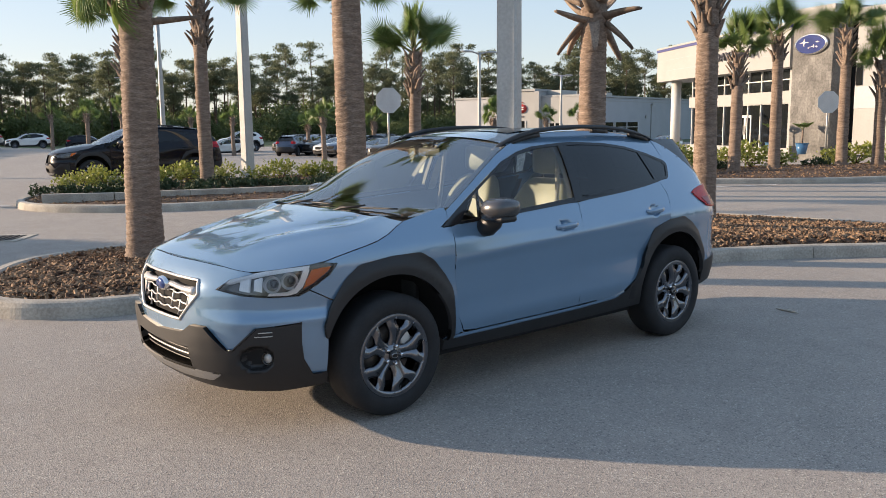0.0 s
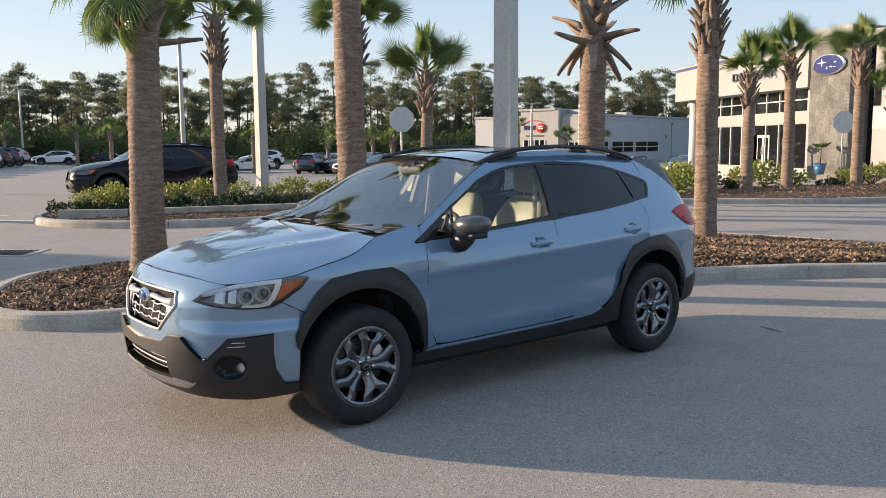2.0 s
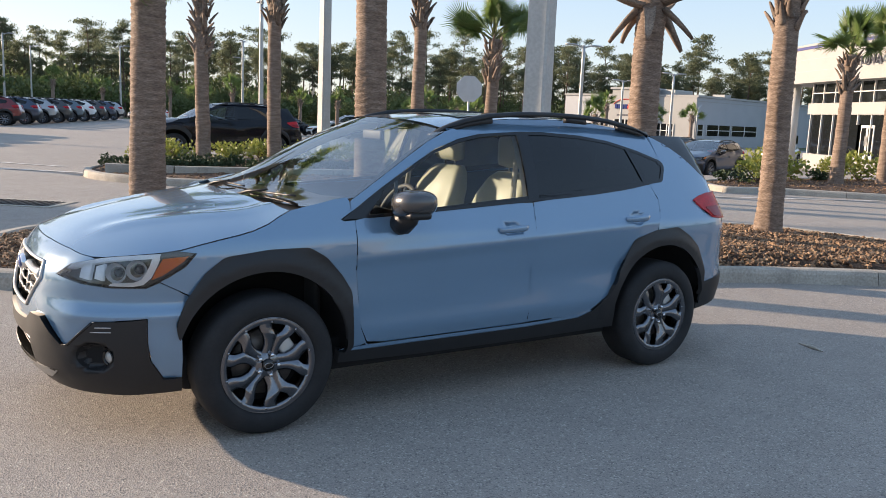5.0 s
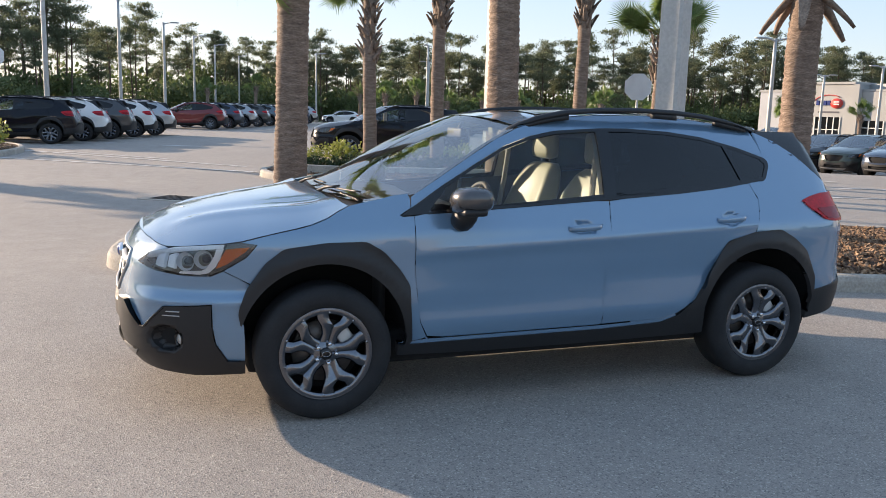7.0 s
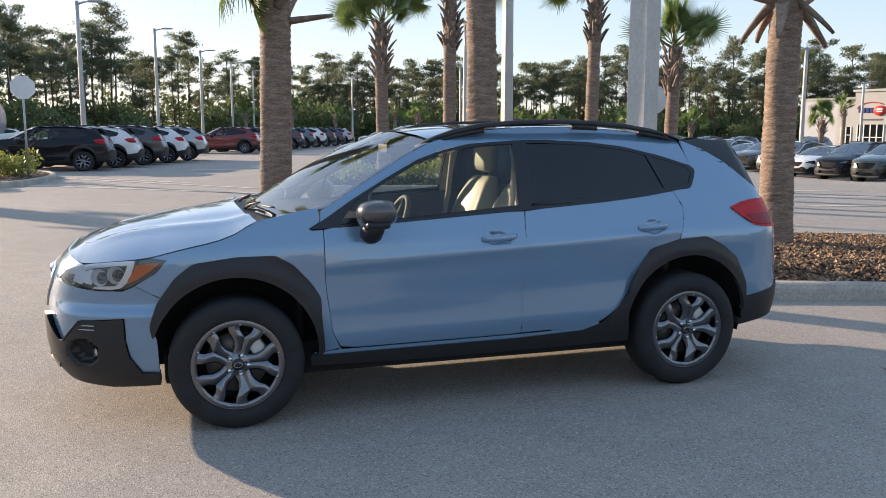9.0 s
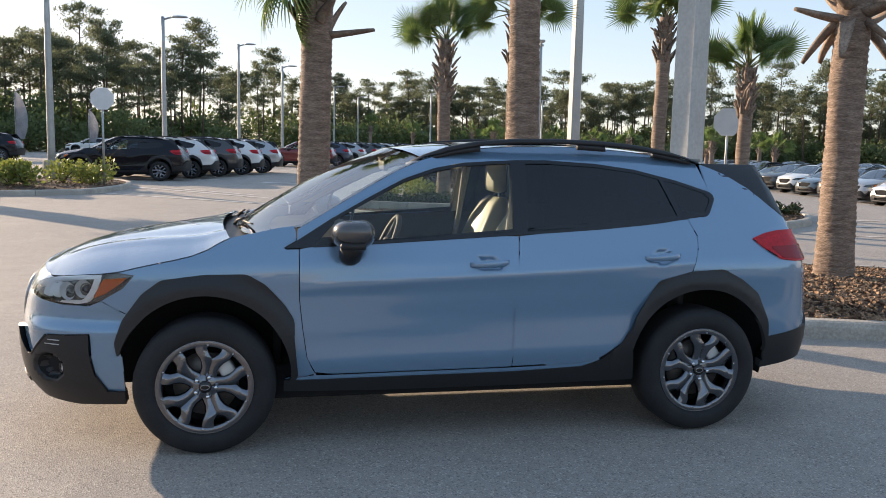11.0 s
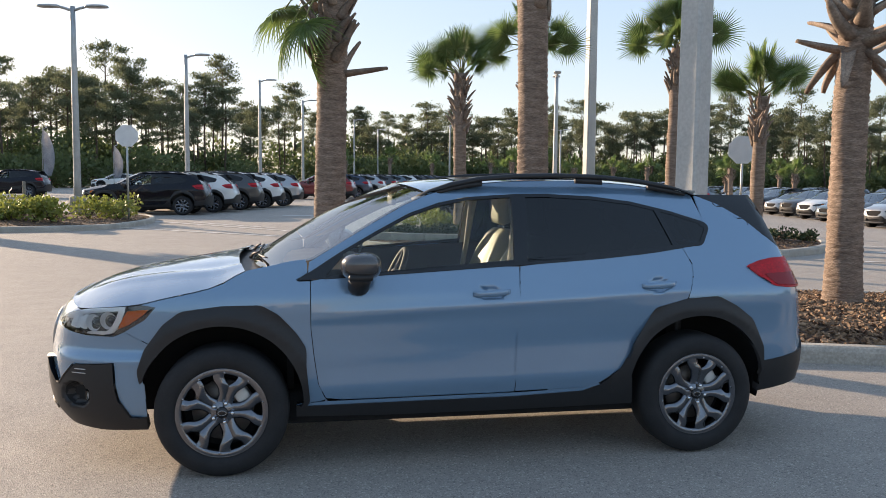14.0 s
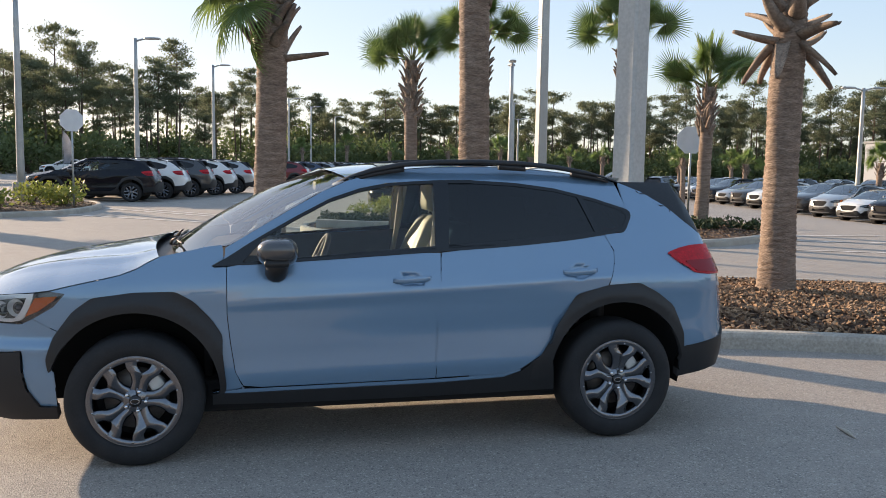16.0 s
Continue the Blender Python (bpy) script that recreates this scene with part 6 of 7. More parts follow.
        # rear lamp, rear bumper
        tl = [(UE - 1.166, 1.082), (UE - 1.074, 1.108), (UE - 0.98, 1.122), (UE - 0.80, 1.126), (UE - 0.60, 1.118), (UE - 0.50, 1.105), (UE - 0.50, 0.955), (UE - 0.66, 0.945), (UE - 0.90, 0.955), (UE - 1.00, 0.968), (UE - 1.09, 1.022)]
        tail = panel("tail_lamp", [patch(tl, fl, (0.06, 0.03), out=0.012, lip=0.03, ease=0.015)], RED, car, "red tail lamp")
        tl2 = [(UE - 0.99, 0.974), (UE - 0.66, 0.955), (UE - 0.52, 0.962), (UE - 0.52, 1.035), (UE - 0.80, 1.040), (UE - 1.06, 1.036)]
        panel("lower_lens", [patch(tl2, fl, (0.06, 0.03), out=0.016, lip=0.01, ease=0.015)], RED_DARK, tail)
        rb = [(ub(1.76), 0.515), (UE - 0.70, 0.560), (UE - 0.56, 0.655), (UE - 0.45, 0.70), (UE, 0.70), (UE, 0.33), (UE - 0.5, 0.36), (UE - 0.75, 0.375), (ub(1.745), 0.335), (ub(1.735), 0.43)]
        panel("rear_bumper", [patch(rb, fl, (0.06, 0.05) if full else (0.2, 0.15), out=0.014, lip=0.04)], CLAD, car, "black plastic rear bumper")
        tg = [(UE - 0.595, 0.90), (UE - 0.55, 0.75), (UE - 0.55, 0.665), (UE - 0.45, 0.705), (UE, 0.705), (UE, 1.13), (UE - 0.56, 1.13), (UE - 0.56, 0.99), (UE - 0.66, 0.968)]
        panel("tailgate", [patch(tg, fl, (0.08, 0.06) if full else (0.3, 0.2))], paint, car)
        rw = [(UE - 0.735, 1.135), (UE, 1.135), (UE, 1.47), (UE - 0.5, 1.487), (ub(1.46), 1.489), (ub(1.605), 1.434), (ub(1.745), 1.357), (ub(1.870), 1.260), (UE - 0.815, 1.177)]
        panel("rear_screen", [patch(rw, fl, (0.10, 0.06) if full else (0.3, 0.2), out=0.0)], GLOSS_BLACK, car)

        # handles
        if full:
            for hx, hz, d in ((0.105, 0.952, door), (1.085, 0.980, rdoor)):
                bm = bmesh.new()
                pts = []
                for i in range(9):
                    t = i / 8
                    x = hx - 0.105 + 0.21 * t
                    lift = 0.034 * (1 - (2 * t - 1) ** 4) + 0.004
                    pts.append(Vector(sx(x, hz + 0.010 * t, lift)))
                rings = []
                for i, p in enumerate(pts):
                    w = 0.013 + 0.006 * math.sin(math.pi * i / 8)
                    rings.append([bm.verts.new(p + Vector((0, side * 0.007 * math.cos(a), w * math.sin(a)))) for a in [2 * math.pi * q / 10 for q in range(10)]])
                for a, b in zip(rings, rings[1:]):
                    for q_ in range(10):
                        bm.faces.new((a[q_], a[(q_ + 1) % 10], b[(q_ + 1) % 10], b[q_]))
                bm.faces.new(rings[0])
                bm.faces.new(rings[-1])
                part("handle", bm, paint, d)

        # mirror
        mir = new("mirror")
        mir.empty_display_size = 0.05
        mir.parent = car
        bm = bmesh.new()
        n_u, n_v = (18, 12) if full else (8, 6)
        rows = []
        for i in range(n_v + 1):
            v = -math.pi / 2 + math.pi * i / n_v
            row = []
            for j in range(n_u):
                a = 2 * math.pi * j / n_u
                ca, sa, cv, sv = math.cos(a), math.sin(a), math.cos(v), math.sin(v)
                p = lambda c, e: math.copysign(abs(c) ** e, c)
                x = 0.122 * p(cv, 0.7) * p(ca, 0.75)
                y = 0.118 * p(cv, 0.7) * p(sa, 0.75)
                z = 0.072 * p(sv, 0.8)
                x *= 1.0 if x < 0 else 0.72
                z = z * (1.0 - 0.16 * (y / 0.118) * 1) + (0.016 * (y / 0.118))
                row.append(bm.verts.new((x, side * y, z)))
            rows.append(row)
        for a, b in zip(rows, rows[1:]):
            for j in range(n_u):
                bm.faces.new((a[j], a[(j + 1) % n_u], b[(j + 1) % n_u], b[j]))
        bmesh.ops.remove_doubles(bm, verts=bm.verts, dist=1e-4)
        bmesh.ops.translate(bm, verts=bm.verts, vec=(-0.600, side * 0.965, 1.120))
        part("mirror_shell", bm, MIRROR_GREY, mir, "grey mirror shell")
        bm = bmesh.new()
        box(bm, -0.685, -0.560, side * 0.975 - 0.085, side * 0.975 + 0.080, 1.050, 1.090, 0.018)
        part("mirror_base", bm, CLAD, mir)
        bm = bmesh.new()
        tube(bm, [(-0.625, side * 0.82, 1.00), (-0.62, side * 0.87, 1.012), (-0.615, side * 0.915, 1.045), (-0.61, side * 0.93, 1.08)], [0.055, 0.060, 0.056, 0.05], 12)
        part("mirror_arm", bm, CLAD, mir)
        if full:
            bm = bmesh.new()
            tube(bm, [(-0.694, side * 0.955, 1.106), (-0.676, side * 1.01, 1.107), (-0.64, side * 1.055, 1.109)], 0.006, 6)
            part("turn_signal", bm, SILVER, mir)

        # roof rail
        bm = bmesh.new()
        rail = [(-0.30, 1.465), (-0.20, 1.513), (-0.08, 1.555), (0.08, 1.588), (0.30, 1.607), (0.55, 1.612), (0.80, 1.606), (1.02, 1.588), (1.20, 1.560), (1.33, 1.528), (1.42, 1.500)]
        rows = []
        for x, z in rail:
            t = (x + 0.30) / 1.72
            yy = 0.575 + 0.035 * math.sin(math.pi * t) - 0.03 * t
            hgt = 0.028 if 0.06 < t < 0.94 else 0.012
            yb, zb = yy + 0.016, z - hgt
            rows.append([bm.verts.new((x, side * a, b)) for a, b in ((yy - 0.020, zb), (yy - 0.022, z - 0.008), (yy - 0.012, z), (yy + 0.010, z - 0.001), (yy + 0.022, z - 0.010), (yy + 0.024, zb))])
        for a, b in zip(rows, rows[1:]):
            for j in range(6):
                bm.faces.new((a[j], a[(j + 1) % 6], b[(j + 1) % 6], b[j]))
        bm.faces.new(rows[0])
        bm.faces.new(rows[-1])
        rl = part("roof_rail", bm, CLAD, car, "black roof rail")
        feet = [(-0.24, 0.10), (0.66, 0.82), (1.12, 1.36)]
        for x0, x1 in feet:
            bm = bmesh.new()
            pr = []
            for i in range(5):
                x = x0 + (x1 - x0) * i / 4
                zt = curve(rail)(x) - 0.02
                zb = roof_edge_z(x) - 0.015
                t = (x + 0.30) / 1.72
                yy = 0.575 + 0.035 * math.sin(math.pi * t) - 0.03 * t
                pr.append([bm.verts.new((x, side * a, b)) for a, b in ((yy - 0.016, zb), (yy - 0.016, zt), (yy + 0.018, zt), (yy + 0.026, zb))])
            for a, b in zip(pr, pr[1:]):
                for j in range(4):
                    bm.faces.new((a[j], a[(j + 1) % 4], b[(j + 1) % 4], b[j]))
            bm.faces.new(pr[0])
            bm.faces.new(pr[-1])
            part("rail_foot", bm, CLAD, rl)

        # inner wheel wells
        for cx in (-1.3325, 1.3325):
            bm = bmesh.new()
            ring = arch(cx, -8, 188, 24, 0.45, 0.04)
            a = [bm.verts.new((x, side * (abs(sx(x, min(max(z, 0.3), 0.85), 0.0)[1]) - 0.03), z)) for x, z in ring]
            b = [bm.verts.new((x, side * 0.50, z)) for x, z in ring]
            for i in range(len(ring) - 1):
                bm.faces.new((a[i], a[i + 1], b[i + 1], b[i]))
            bm.faces.new(b)
            part("wheel_well", bm, WELL, car)
        wheel(car, -1.3325, side * 0.868, side, radians(-14) if near else 0.5, full)
        wheel(car, 1.3325, side * 0.868, side, radians(-9) if near else 0.2, full)

    # bonnet
    rows = []
    dense = []
    for (u0, z0), (u1, z1) in zip(HOOD_EDGE, HOOD_EDGE[1:]):
        m = 3 if full else 1
        dense += [(u0 + (u1 - u0) * i / m, z0 + (z1 - z0) * i / m) for i in range(m)]
    dense.append(HOOD_EDGE[-1])
    nt = 28 if full else 8
    for u, z in dense:
        ex, ey, ez = flank(max(u, 0.004), z + 0.001)
        zc = max(hood_z(ex), ez)
        row = []
        for j in range(-nt, nt + 1):
            t = j / nt
            y = -ey * t
            a = abs(t)
            zz = zc + (ez - zc) * a ** 2.6
            yr = 0.40 + 0.24 * smooth01(-2.0, -1.1, ex)
            zz += (0.010 * math.exp(-((abs(y) - yr) / 0.055) ** 2) - 0.006 * math.exp(-((abs(y) - yr + 0.12) / 0.08) ** 2)) * smooth01(-2.1, -1.9, ex) * (1 - a ** 8)
            xc = ex if ex < -1.50 else -1.50 + 0.78 * (ex + 1.50)
            row.append((xc + (ex - xc) * a ** 2.4, y, zz))
        rows.append(row)
    v, f, n = grid_surface(rows)
    n = [q if q.z > 0 else -q for q in n]
    panel("bonnet", [(v, f, n)], paint, car)

    # cowl below the windscreen
    rows = []
    for s in range(3):
        row = []
        for j in range(-10, 11):
            t = j / 10
            row.append((-1.36 + 0.10 * s + 0.09 * abs(t) ** 3, 0.775 * t, 1.058 + 0.014 * s))
        rows.append(row)
    v, f, n = grid_surface(rows)
    panel("cowl", [(v, f, [q if q.z > 0 else -q for q in n])], CLAD, car)

    def screen(t, s):
        """The windscreen's point across t (-1 to 1) and up s (0 to 1); its sides meet the pillars."""
        xe = -1.12 + 0.91 * s
        ze = roof_edge_z(xe) if xe > -0.86 else 1.100 + 0.040 * (xe + 1.12) / 0.26
        e = flank(ub(xe), ze, -0.003)
        c = Vector((-1.195 + 0.860 * s, 0.0, 1.090 + 0.450 * s))
        a = abs(t)
        bow = 0.035 * math.sin(math.pi * s) * (1 - 0.6 * t * t)
        return (c.x + (e[0] - c.x) * a ** 2.3 - bow * 0.5 * (1 - a ** 4), -e[1] * t, c.z + (e[2] - c.z) * a ** 2.3 + bow * 0.85 * (1 - a ** 4))

    # windscreen
    rows = []
    ns = 14 if full else 5
    for i in range(ns + 1):
        rows.append([screen(j / ns, i / ns) for j in range(-ns, ns + 1)])
    v, f, n = grid_surface(rows)
    ws = panel("windscreen", [(v, f, [q if q.z > 0 else -q for q in n])], GLASS_SCREEN, car)
    ws.visible_shadow = False
    if full:
        # black band at the glass edge
        for t0, t1, s0, s1 in ((-1, 1, 0.93, 1.0), (-1, 1, 0.0, 0.05), (-1, -0.955, 0, 1), (0.955, 1, 0, 1)):
            m = 24
            rows = []
            for i in range(m + 1):
                row = []
                for j in range(m + 1):
                    p = screen(t0 + (t1 - t0) * j / m, s0 + (s1 - s0) * i / m)
                    row.append((p[0] + 0.003, p[1], p[2] - 0.004))
                rows.append(row)
            v, f, n = grid_surface(rows)
            panel("screen_band", [(v, f, [q if q.z > 0 else -q for q in n])], TRIM_BLACK, car)

    # roof
    roof_c = curve([(-0.34, 1.541), (-0.15, 1.563), (0.1, 1.580), (0.45, 1.588), (0.8, 1.583), (1.15, 1.560), (1.5, 1.518)])
    rows = []
    nx = 30 if full else 8
    for i in range(nx + 1):
        s = i / nx
        row = []
        for j in range(-12, 13):
            t = j / 12
            x0 = -0.335 + 0.125 * abs(t) ** 2.2
            x = x0 + (1.46 - x0) * s
            xe = max(x, -0.21)
            ey = abs(flank(ub(xe), roof_edge_z(xe))[1]) + 0.002
            z = roof_c(x) + (roof_edge_z(xe) + 0.001 - roof_c(x)) * abs(t) ** 2.8
            row.append((x, ey * t, z))
        rows.append(row)
    v, f, n = grid_surface(rows)
    panel("roof", [(v, f, [q if q.z > 0 else -q for q in n])], paint, car)
    rows = []
    for i in range(9):
        x = -0.02 + 0.80 * i / 8
        rows.append([(x, 0.43 * j / 6, roof_c(x) + (roof_edge_z(x) - roof_c(x)) * abs(0.43 * j / 6 / 0.6) ** 2.8 + 0.004) for j in range(-6, 7)])
    v, f, n = grid_surface(rows)
    panel("sunroof", [(v, f, [q if q.z > 0 else -q for q in n])], GLOSS_BLACK, car)
    # spoiler over the rear screen
    rows = []
    for x, z, w in ((1.36, 1.522, 0.50), (1.50, 1.508, 0.505), (1.60, 1.488, 0.49), (1.665, 1.466, 0.47), (1.655, 1.452, 0.47), (1.58, 1.448, 0.48), (1.50, 1.446, 0.49)):
        rows.append([(x - 0.05 * abs(j / 6) ** 3, w * j / 6, z - 0.018 * abs(j / 6) ** 3) for j in range(-6, 7)])
    v, f, n = grid_surface(rows)
    panel("rear_spoiler", [(v, f, n)], GLOSS_BLACK, car, "black roof spoiler")

    # nose: grille, badge, lower intake
    fl = lambda u, z, o: flank(u, z, o, -1)
    hexa = [(-0.372, 0.826), (0.372, 0.826), (0.396, 0.755), (0.25, 0.602), (-0.25, 0.602), (-0.396, 0.755)]
    gr = panel("grille", [patch(hexa, fl, (0.06, 0.05), out=-0.050, lip=0)], WELL, car, "dark hexagonal grille with chrome bars")
    if full:
        def on(u, z, o):
            return Vector(flank(u, z, o, -1))
        loop = []
        for a, b in zip(hexa, hexa[1:] + hexa[:1]):
            loop += [(a[0] + (b[0] - a[0]) * i / 6, a[1] + (b[1] - a[1]) * i / 6) for i in range(6)]
        bm = bmesh.new()
        tube(bm, [on(u * 0.985, 0.714 + (z - 0.714) * 0.975, 0.002) for u, z in loop + loop[:1]], 0.0085, 8, False)
        part("grille_frame", bm, SILVER, gr, "satin silver frame")
        for s in (-1, 1):
            bm = bmesh.new()
            rows = []
            for i in range(9):
                u = 0.055 + 0.295 * i / 8
                h = 0.014 + 0.010 * smooth01(0.2, 0.35, u)
                zc = 0.772 - 0.012 * smooth01(0.05, 0.3, u)
                rows.append([bm.verts.new(on(s * u, zc + dz * h, o)) for dz, o in ((1, -0.03), (1, -0.006), (0.3, 0.004), (-0.5, 0.0), (-1, -0.012), (-1, -0.03))])
            for a, b in zip(rows, rows[1:]):
                for j in range(6):
                    bm.faces.new((a[j], a[(j + 1) % 6], b[(j + 1) % 6], b[j]))
            bm.faces.new(rows[0])
            bm.faces.new(rows[-1])
            part("grille_wing", bm, SILVER, gr)
            cheek = [(s * 0.296, 0.752), (s * 0.386, 0.757), (s * 0.262, 0.622), (s * 0.300, 0.690)]
            panel("grille_cheek", [patch(cheek, fl, (0.05, 0.05), out=-0.010, lip=0.02)], SILVER, gr)
            for zz, ue in ((0.728, 0.335), (0.683, 0.292), (0.640, 0.25)):
                pts, n_ = [], 5
                for i in range(n_ + 1):
                    u = ue * i / n_
                    dz = 0.016 if (i % 2) else -0.004
                    pts += [on(s * u, zz + dz * (1 if (i // 1) % 2 else -1) * 0.7, -0.020), on(s * (u + ue / n_ * 0.5), zz + dz * (1 if (i // 1) % 2 else -1) * 0.7, -0.020)]
                bm = bmesh.new()
                tube(bm, pts[:-1], 0.0048, 6)
                part("grille_bar", bm, SILVER, gr)
            for uu, z0, z1 in ((0.10, 0.655, 0.745), (0.19, 0.615, 0.70), (0.27, 0.66, 0.745)):
                bm = bmesh.new()
                tube(bm, [on(s * uu, z0, -0.022), on(s * (uu + 0.012), z1, -0.022)], 0.006, 6)
                part("grille_bar", bm, SILVER, gr)
        c = on(0, 0.765, 0.0)
        for nm, rr, dx, ma in (("badge_rim", 1.0, 0.0, CHROME), ("badge", 0.86, -0.006, BADGE)):
            bm = bmesh.new()
            dish(bm, [(0.0, -0.010), (0.05, -0.006), (0.066, 0.004), (0.068, 0.02)], 28)
            bmesh.ops.scale(bm, vec=(rr, 1, 0.60 * rr), verts=bm.verts)
            bmesh.ops.transform(bm, matrix=Matrix.Translation(c + Vector((-0.012 + dx, 0, 0))) @ Matrix.Rotation(-math.pi / 2, 4, "Z") @ Matrix.Rotation(0.12, 4, "X"), verts=bm.verts)
            part(nm, bm, ma, gr)
    low = [(-0.36, 0.345), (0.36, 0.345), (0.34, 0.48), (-0.34, 0.48)]
    lg = panel("lower_intake", [patch(low, fl, (0.08, 0.06), out=-0.045, lip=0)], WELL, car)
    if full:
        for zz in (0.385, 0.415, 0.442):
            bm = bmesh.new()
            tube(bm, [on(-0.345 + 0.69 * i / 10, zz, -0.022) for i in range(11)], 0.006, 6)
            part("intake_bar", bm, SILVER if zz == 0.415 else CLAD, lg)
    sk = [(-0.56, 0.345), (-0.36, 0.348), (0, 0.340), (0.36, 0.348), (0.56, 0.345), (0.48, 0.300), (0.20, 0.290), (-0.20, 0.290), (-0.48, 0.300)]
    panel("skid_plate", [patch(sk, fl, (0.05, 0.03) if full else (0.2, 0.1), out=0.024, lip=0.03, ease=0.02)], SKID, car, "silver skid strip under the nose")

    # floor pan
    bm = bmesh.new()
    box(bm, -1.70, 1.72, -0.70, 0.70, 0.220, 0.40, 0.03)
    part("floor_pan", bm, WELL, car)
    return car


MIRROR_GREY = mat("mirror_grey", (0.085, 0.083, 0.085), 0.25, 0.5, vary=0.04, coat=0.8, bump=0.0)


def seat(car, x, y, material, label):
    s = new("seat")
    s.empty_display_size = 0.1
    s.parent = car
    s.matrix_basis = pose(x, y, 0.55)
    tagged(s, label)
    bm = bmesh.new()
    box(bm, -0.30, 0.22, -0.25, 0.25, 0.0, 0.16, 0.05)
    part("cushion", bm, material, s)
    bm = bmesh.new()
    rows = []
    for t, w, th in ((0.0, 0.25, 0.09), (0.25, 0.265, 0.085), (0.5, 0.27, 0.075), (0.75, 0.25, 0.065), (0.93, 0.20, 0.05), (1.0, 0.15, 0.03)):
        xc, zc = 0.20 + 0.20 * t, 0.08 + 0.60 * t
        rows.append([bm.verts.new((xc + dx * th, dy * w, zc)) for dx, dy in ((-0.9, -0.35), (-1.4, -0.75), (-1.3, -0.95), (0.2, -1), (1, -0.7), (1, 0.7), (0.2, 1), (-1.3, 0.95), (-1.4, 0.75), (-0.9, 0.35))])
    for a, b in zip(rows, rows[1:]):
        for j in range(10):
            bm.faces.new((a[j], a[(j + 1) % 10], b[(j + 1) % 10], b[j]))
    bm.faces.new(rows[0])
    bm.faces.new(rows[-1])
    part("backrest", bm, material, s)
    bm = bmesh.new()
    box(bm, 0.33, 0.43, -0.135, 0.135, 0.71, 0.91, 0.045)
    part("headrest", bm, material, s)
    for dy in (-0.06, 0.06):
        bm = bmesh.new()
        tube(bm, [(0.39, dy, 0.62), (0.385, dy, 0.76)], 0.007, 6)
        part("headrest_post", bm, CHROME, s)
    return s


def cabin(car):
    """Seats, dashboard, wheel and linings."""
    seat(car, 0.08, -0.37, LEATHER, "cream leather front seat")
    seat(car, 0.08, 0.37, LEATHER, "cream leather front seat")
    seat(car, 0.92, -0.36, LEATHER_GREY, "rear seat")
    seat(car, 0.92, 0.36, LEATHER_GREY, "rear seat")
    bm = bmesh.new()
    rows = []
    for x, z in ((-1.02, 1.06), (-0.90, 1.075), (-0.72, 1.075), (-0.58, 1.045), (-0.52, 0.98), (-0.55, 0.80), (-0.62, 0.60)):
        rows.append([bm.verts.new((x + 0.05 * abs(j / 6) ** 2, 0.70 * j / 6, z + (0.02 * math.exp(-((j / 6 + 0.5) / 0.3) ** 2) if z > 1.0 else 0))) for j in range(-6, 7)])
    for a, b in zip(rows, rows[1:]):
        for j in range(12):
            bm.faces.new((a[j], a[j + 1], b[j + 1], b[j]))
    part("dashboard", bm, TRIM_DARK, car)
    sw = new("steering_wheel")
    sw.empty_display_size = 0.1
    sw.parent = car
    sw.matrix_basis = Matrix.Translation((-0.38, -0.37, 0.985)) @ Matrix.Rotation(radians(-66), 4, "Y")
    bm = bmesh.new()
    tube(bm, [(0.185 * math.cos(2 * math.pi * i / 32), 0.185 * math.sin(2 * math.pi * i / 32), 0) for i in range(33)], 0.016, 8, False)
    part("rim", bm, TRIM_DARK, sw)
    bm = bmesh.new()
    tube(bm, [(0, 0, -0.03), (0, 0, 0.02)], [0.07, 0.055], 16)
    for a in (0, 2.2, -2.2):
        tube(bm, [(0.05 * math.cos(a), 0.05 * math.sin(a), 0), (0.18 * math.cos(a), 0.18 * math.sin(a), 0)], 0.016, 6)
    part("hub", bm, TRIM_DARK, sw)
    bm = bmesh.new()
    box(bm, -0.20, 1.45, -0.52, 0.52, 1.500, 1.515, 0.0)
    part("headliner", bm, HEADLINER, car)
    bm = bmesh.new()
    box(bm, -0.05, 0.30, -0.07, 0.07, 0.6, 0.84, 0.03)
    part("console", bm, TRIM_DARK, car)
    bm = bmesh.new()
    tube(bm, [(-0.30, 0, 1.505), (-0.33, 0, 1.455)], 0.010, 6)
    box(bm, -0.36, -0.33, -0.12, 0.12, 1.405, 1.465, 0.012)
    part("inside_mirror", bm, TRIM_DARK, car)
    for side in (-1, 1):
        lining = [(-0.80, 1.046), (-0.22, 1.078), (0.29, 1.106), (0.76, 1.134), (1.25, 1.175), (1.22, 0.92), (1.02, 0.86), (0.88, 0.60), (-0.80, 0.60)]
        panel("door_lining", [patch(lining, lambda x, z, o, s=side: flank(u_of_x(x), z, o, s), (0.2, 0.15), out=-0.055, lip=0)], TRIM_DARK, car)
        bp = [(0.245, 1.10), (0.264, 1.47), (0.348, 1.47), (0.322, 1.11)]
        panel("pillar_lining", [patch(bp, lambda x, z, o, s=side: flank(u_of_x(x), z, o, s), (0.2, 0.15), out=-0.05, lip=0)], HEADLINER, car)
        ap = [(x, roof_edge_z(x) - 0.018) for x in (-0.80, -0.52, -0.22, 0.05)] + [(x, win_top_z(x) + 0.0) for x in (0.05, -0.16, -0.52, -0.74)]
        panel("pillar_lining", [patch(ap, lambda x, z, o, s=side: flank(u_of_x(x), z, o, s), (0.2, 0.15), out=-0.035, lip=0)], HEADLINER, car)
        bm = bmesh.new()
        tube(bm, [(0.30, side * 0.60, 1.42), (0.27, side * 0.62, 1.1), (0.22, side * 0.63, 0.8)], 0.018, 6)
        part("seat_belt", bm, HEADLINER, car)
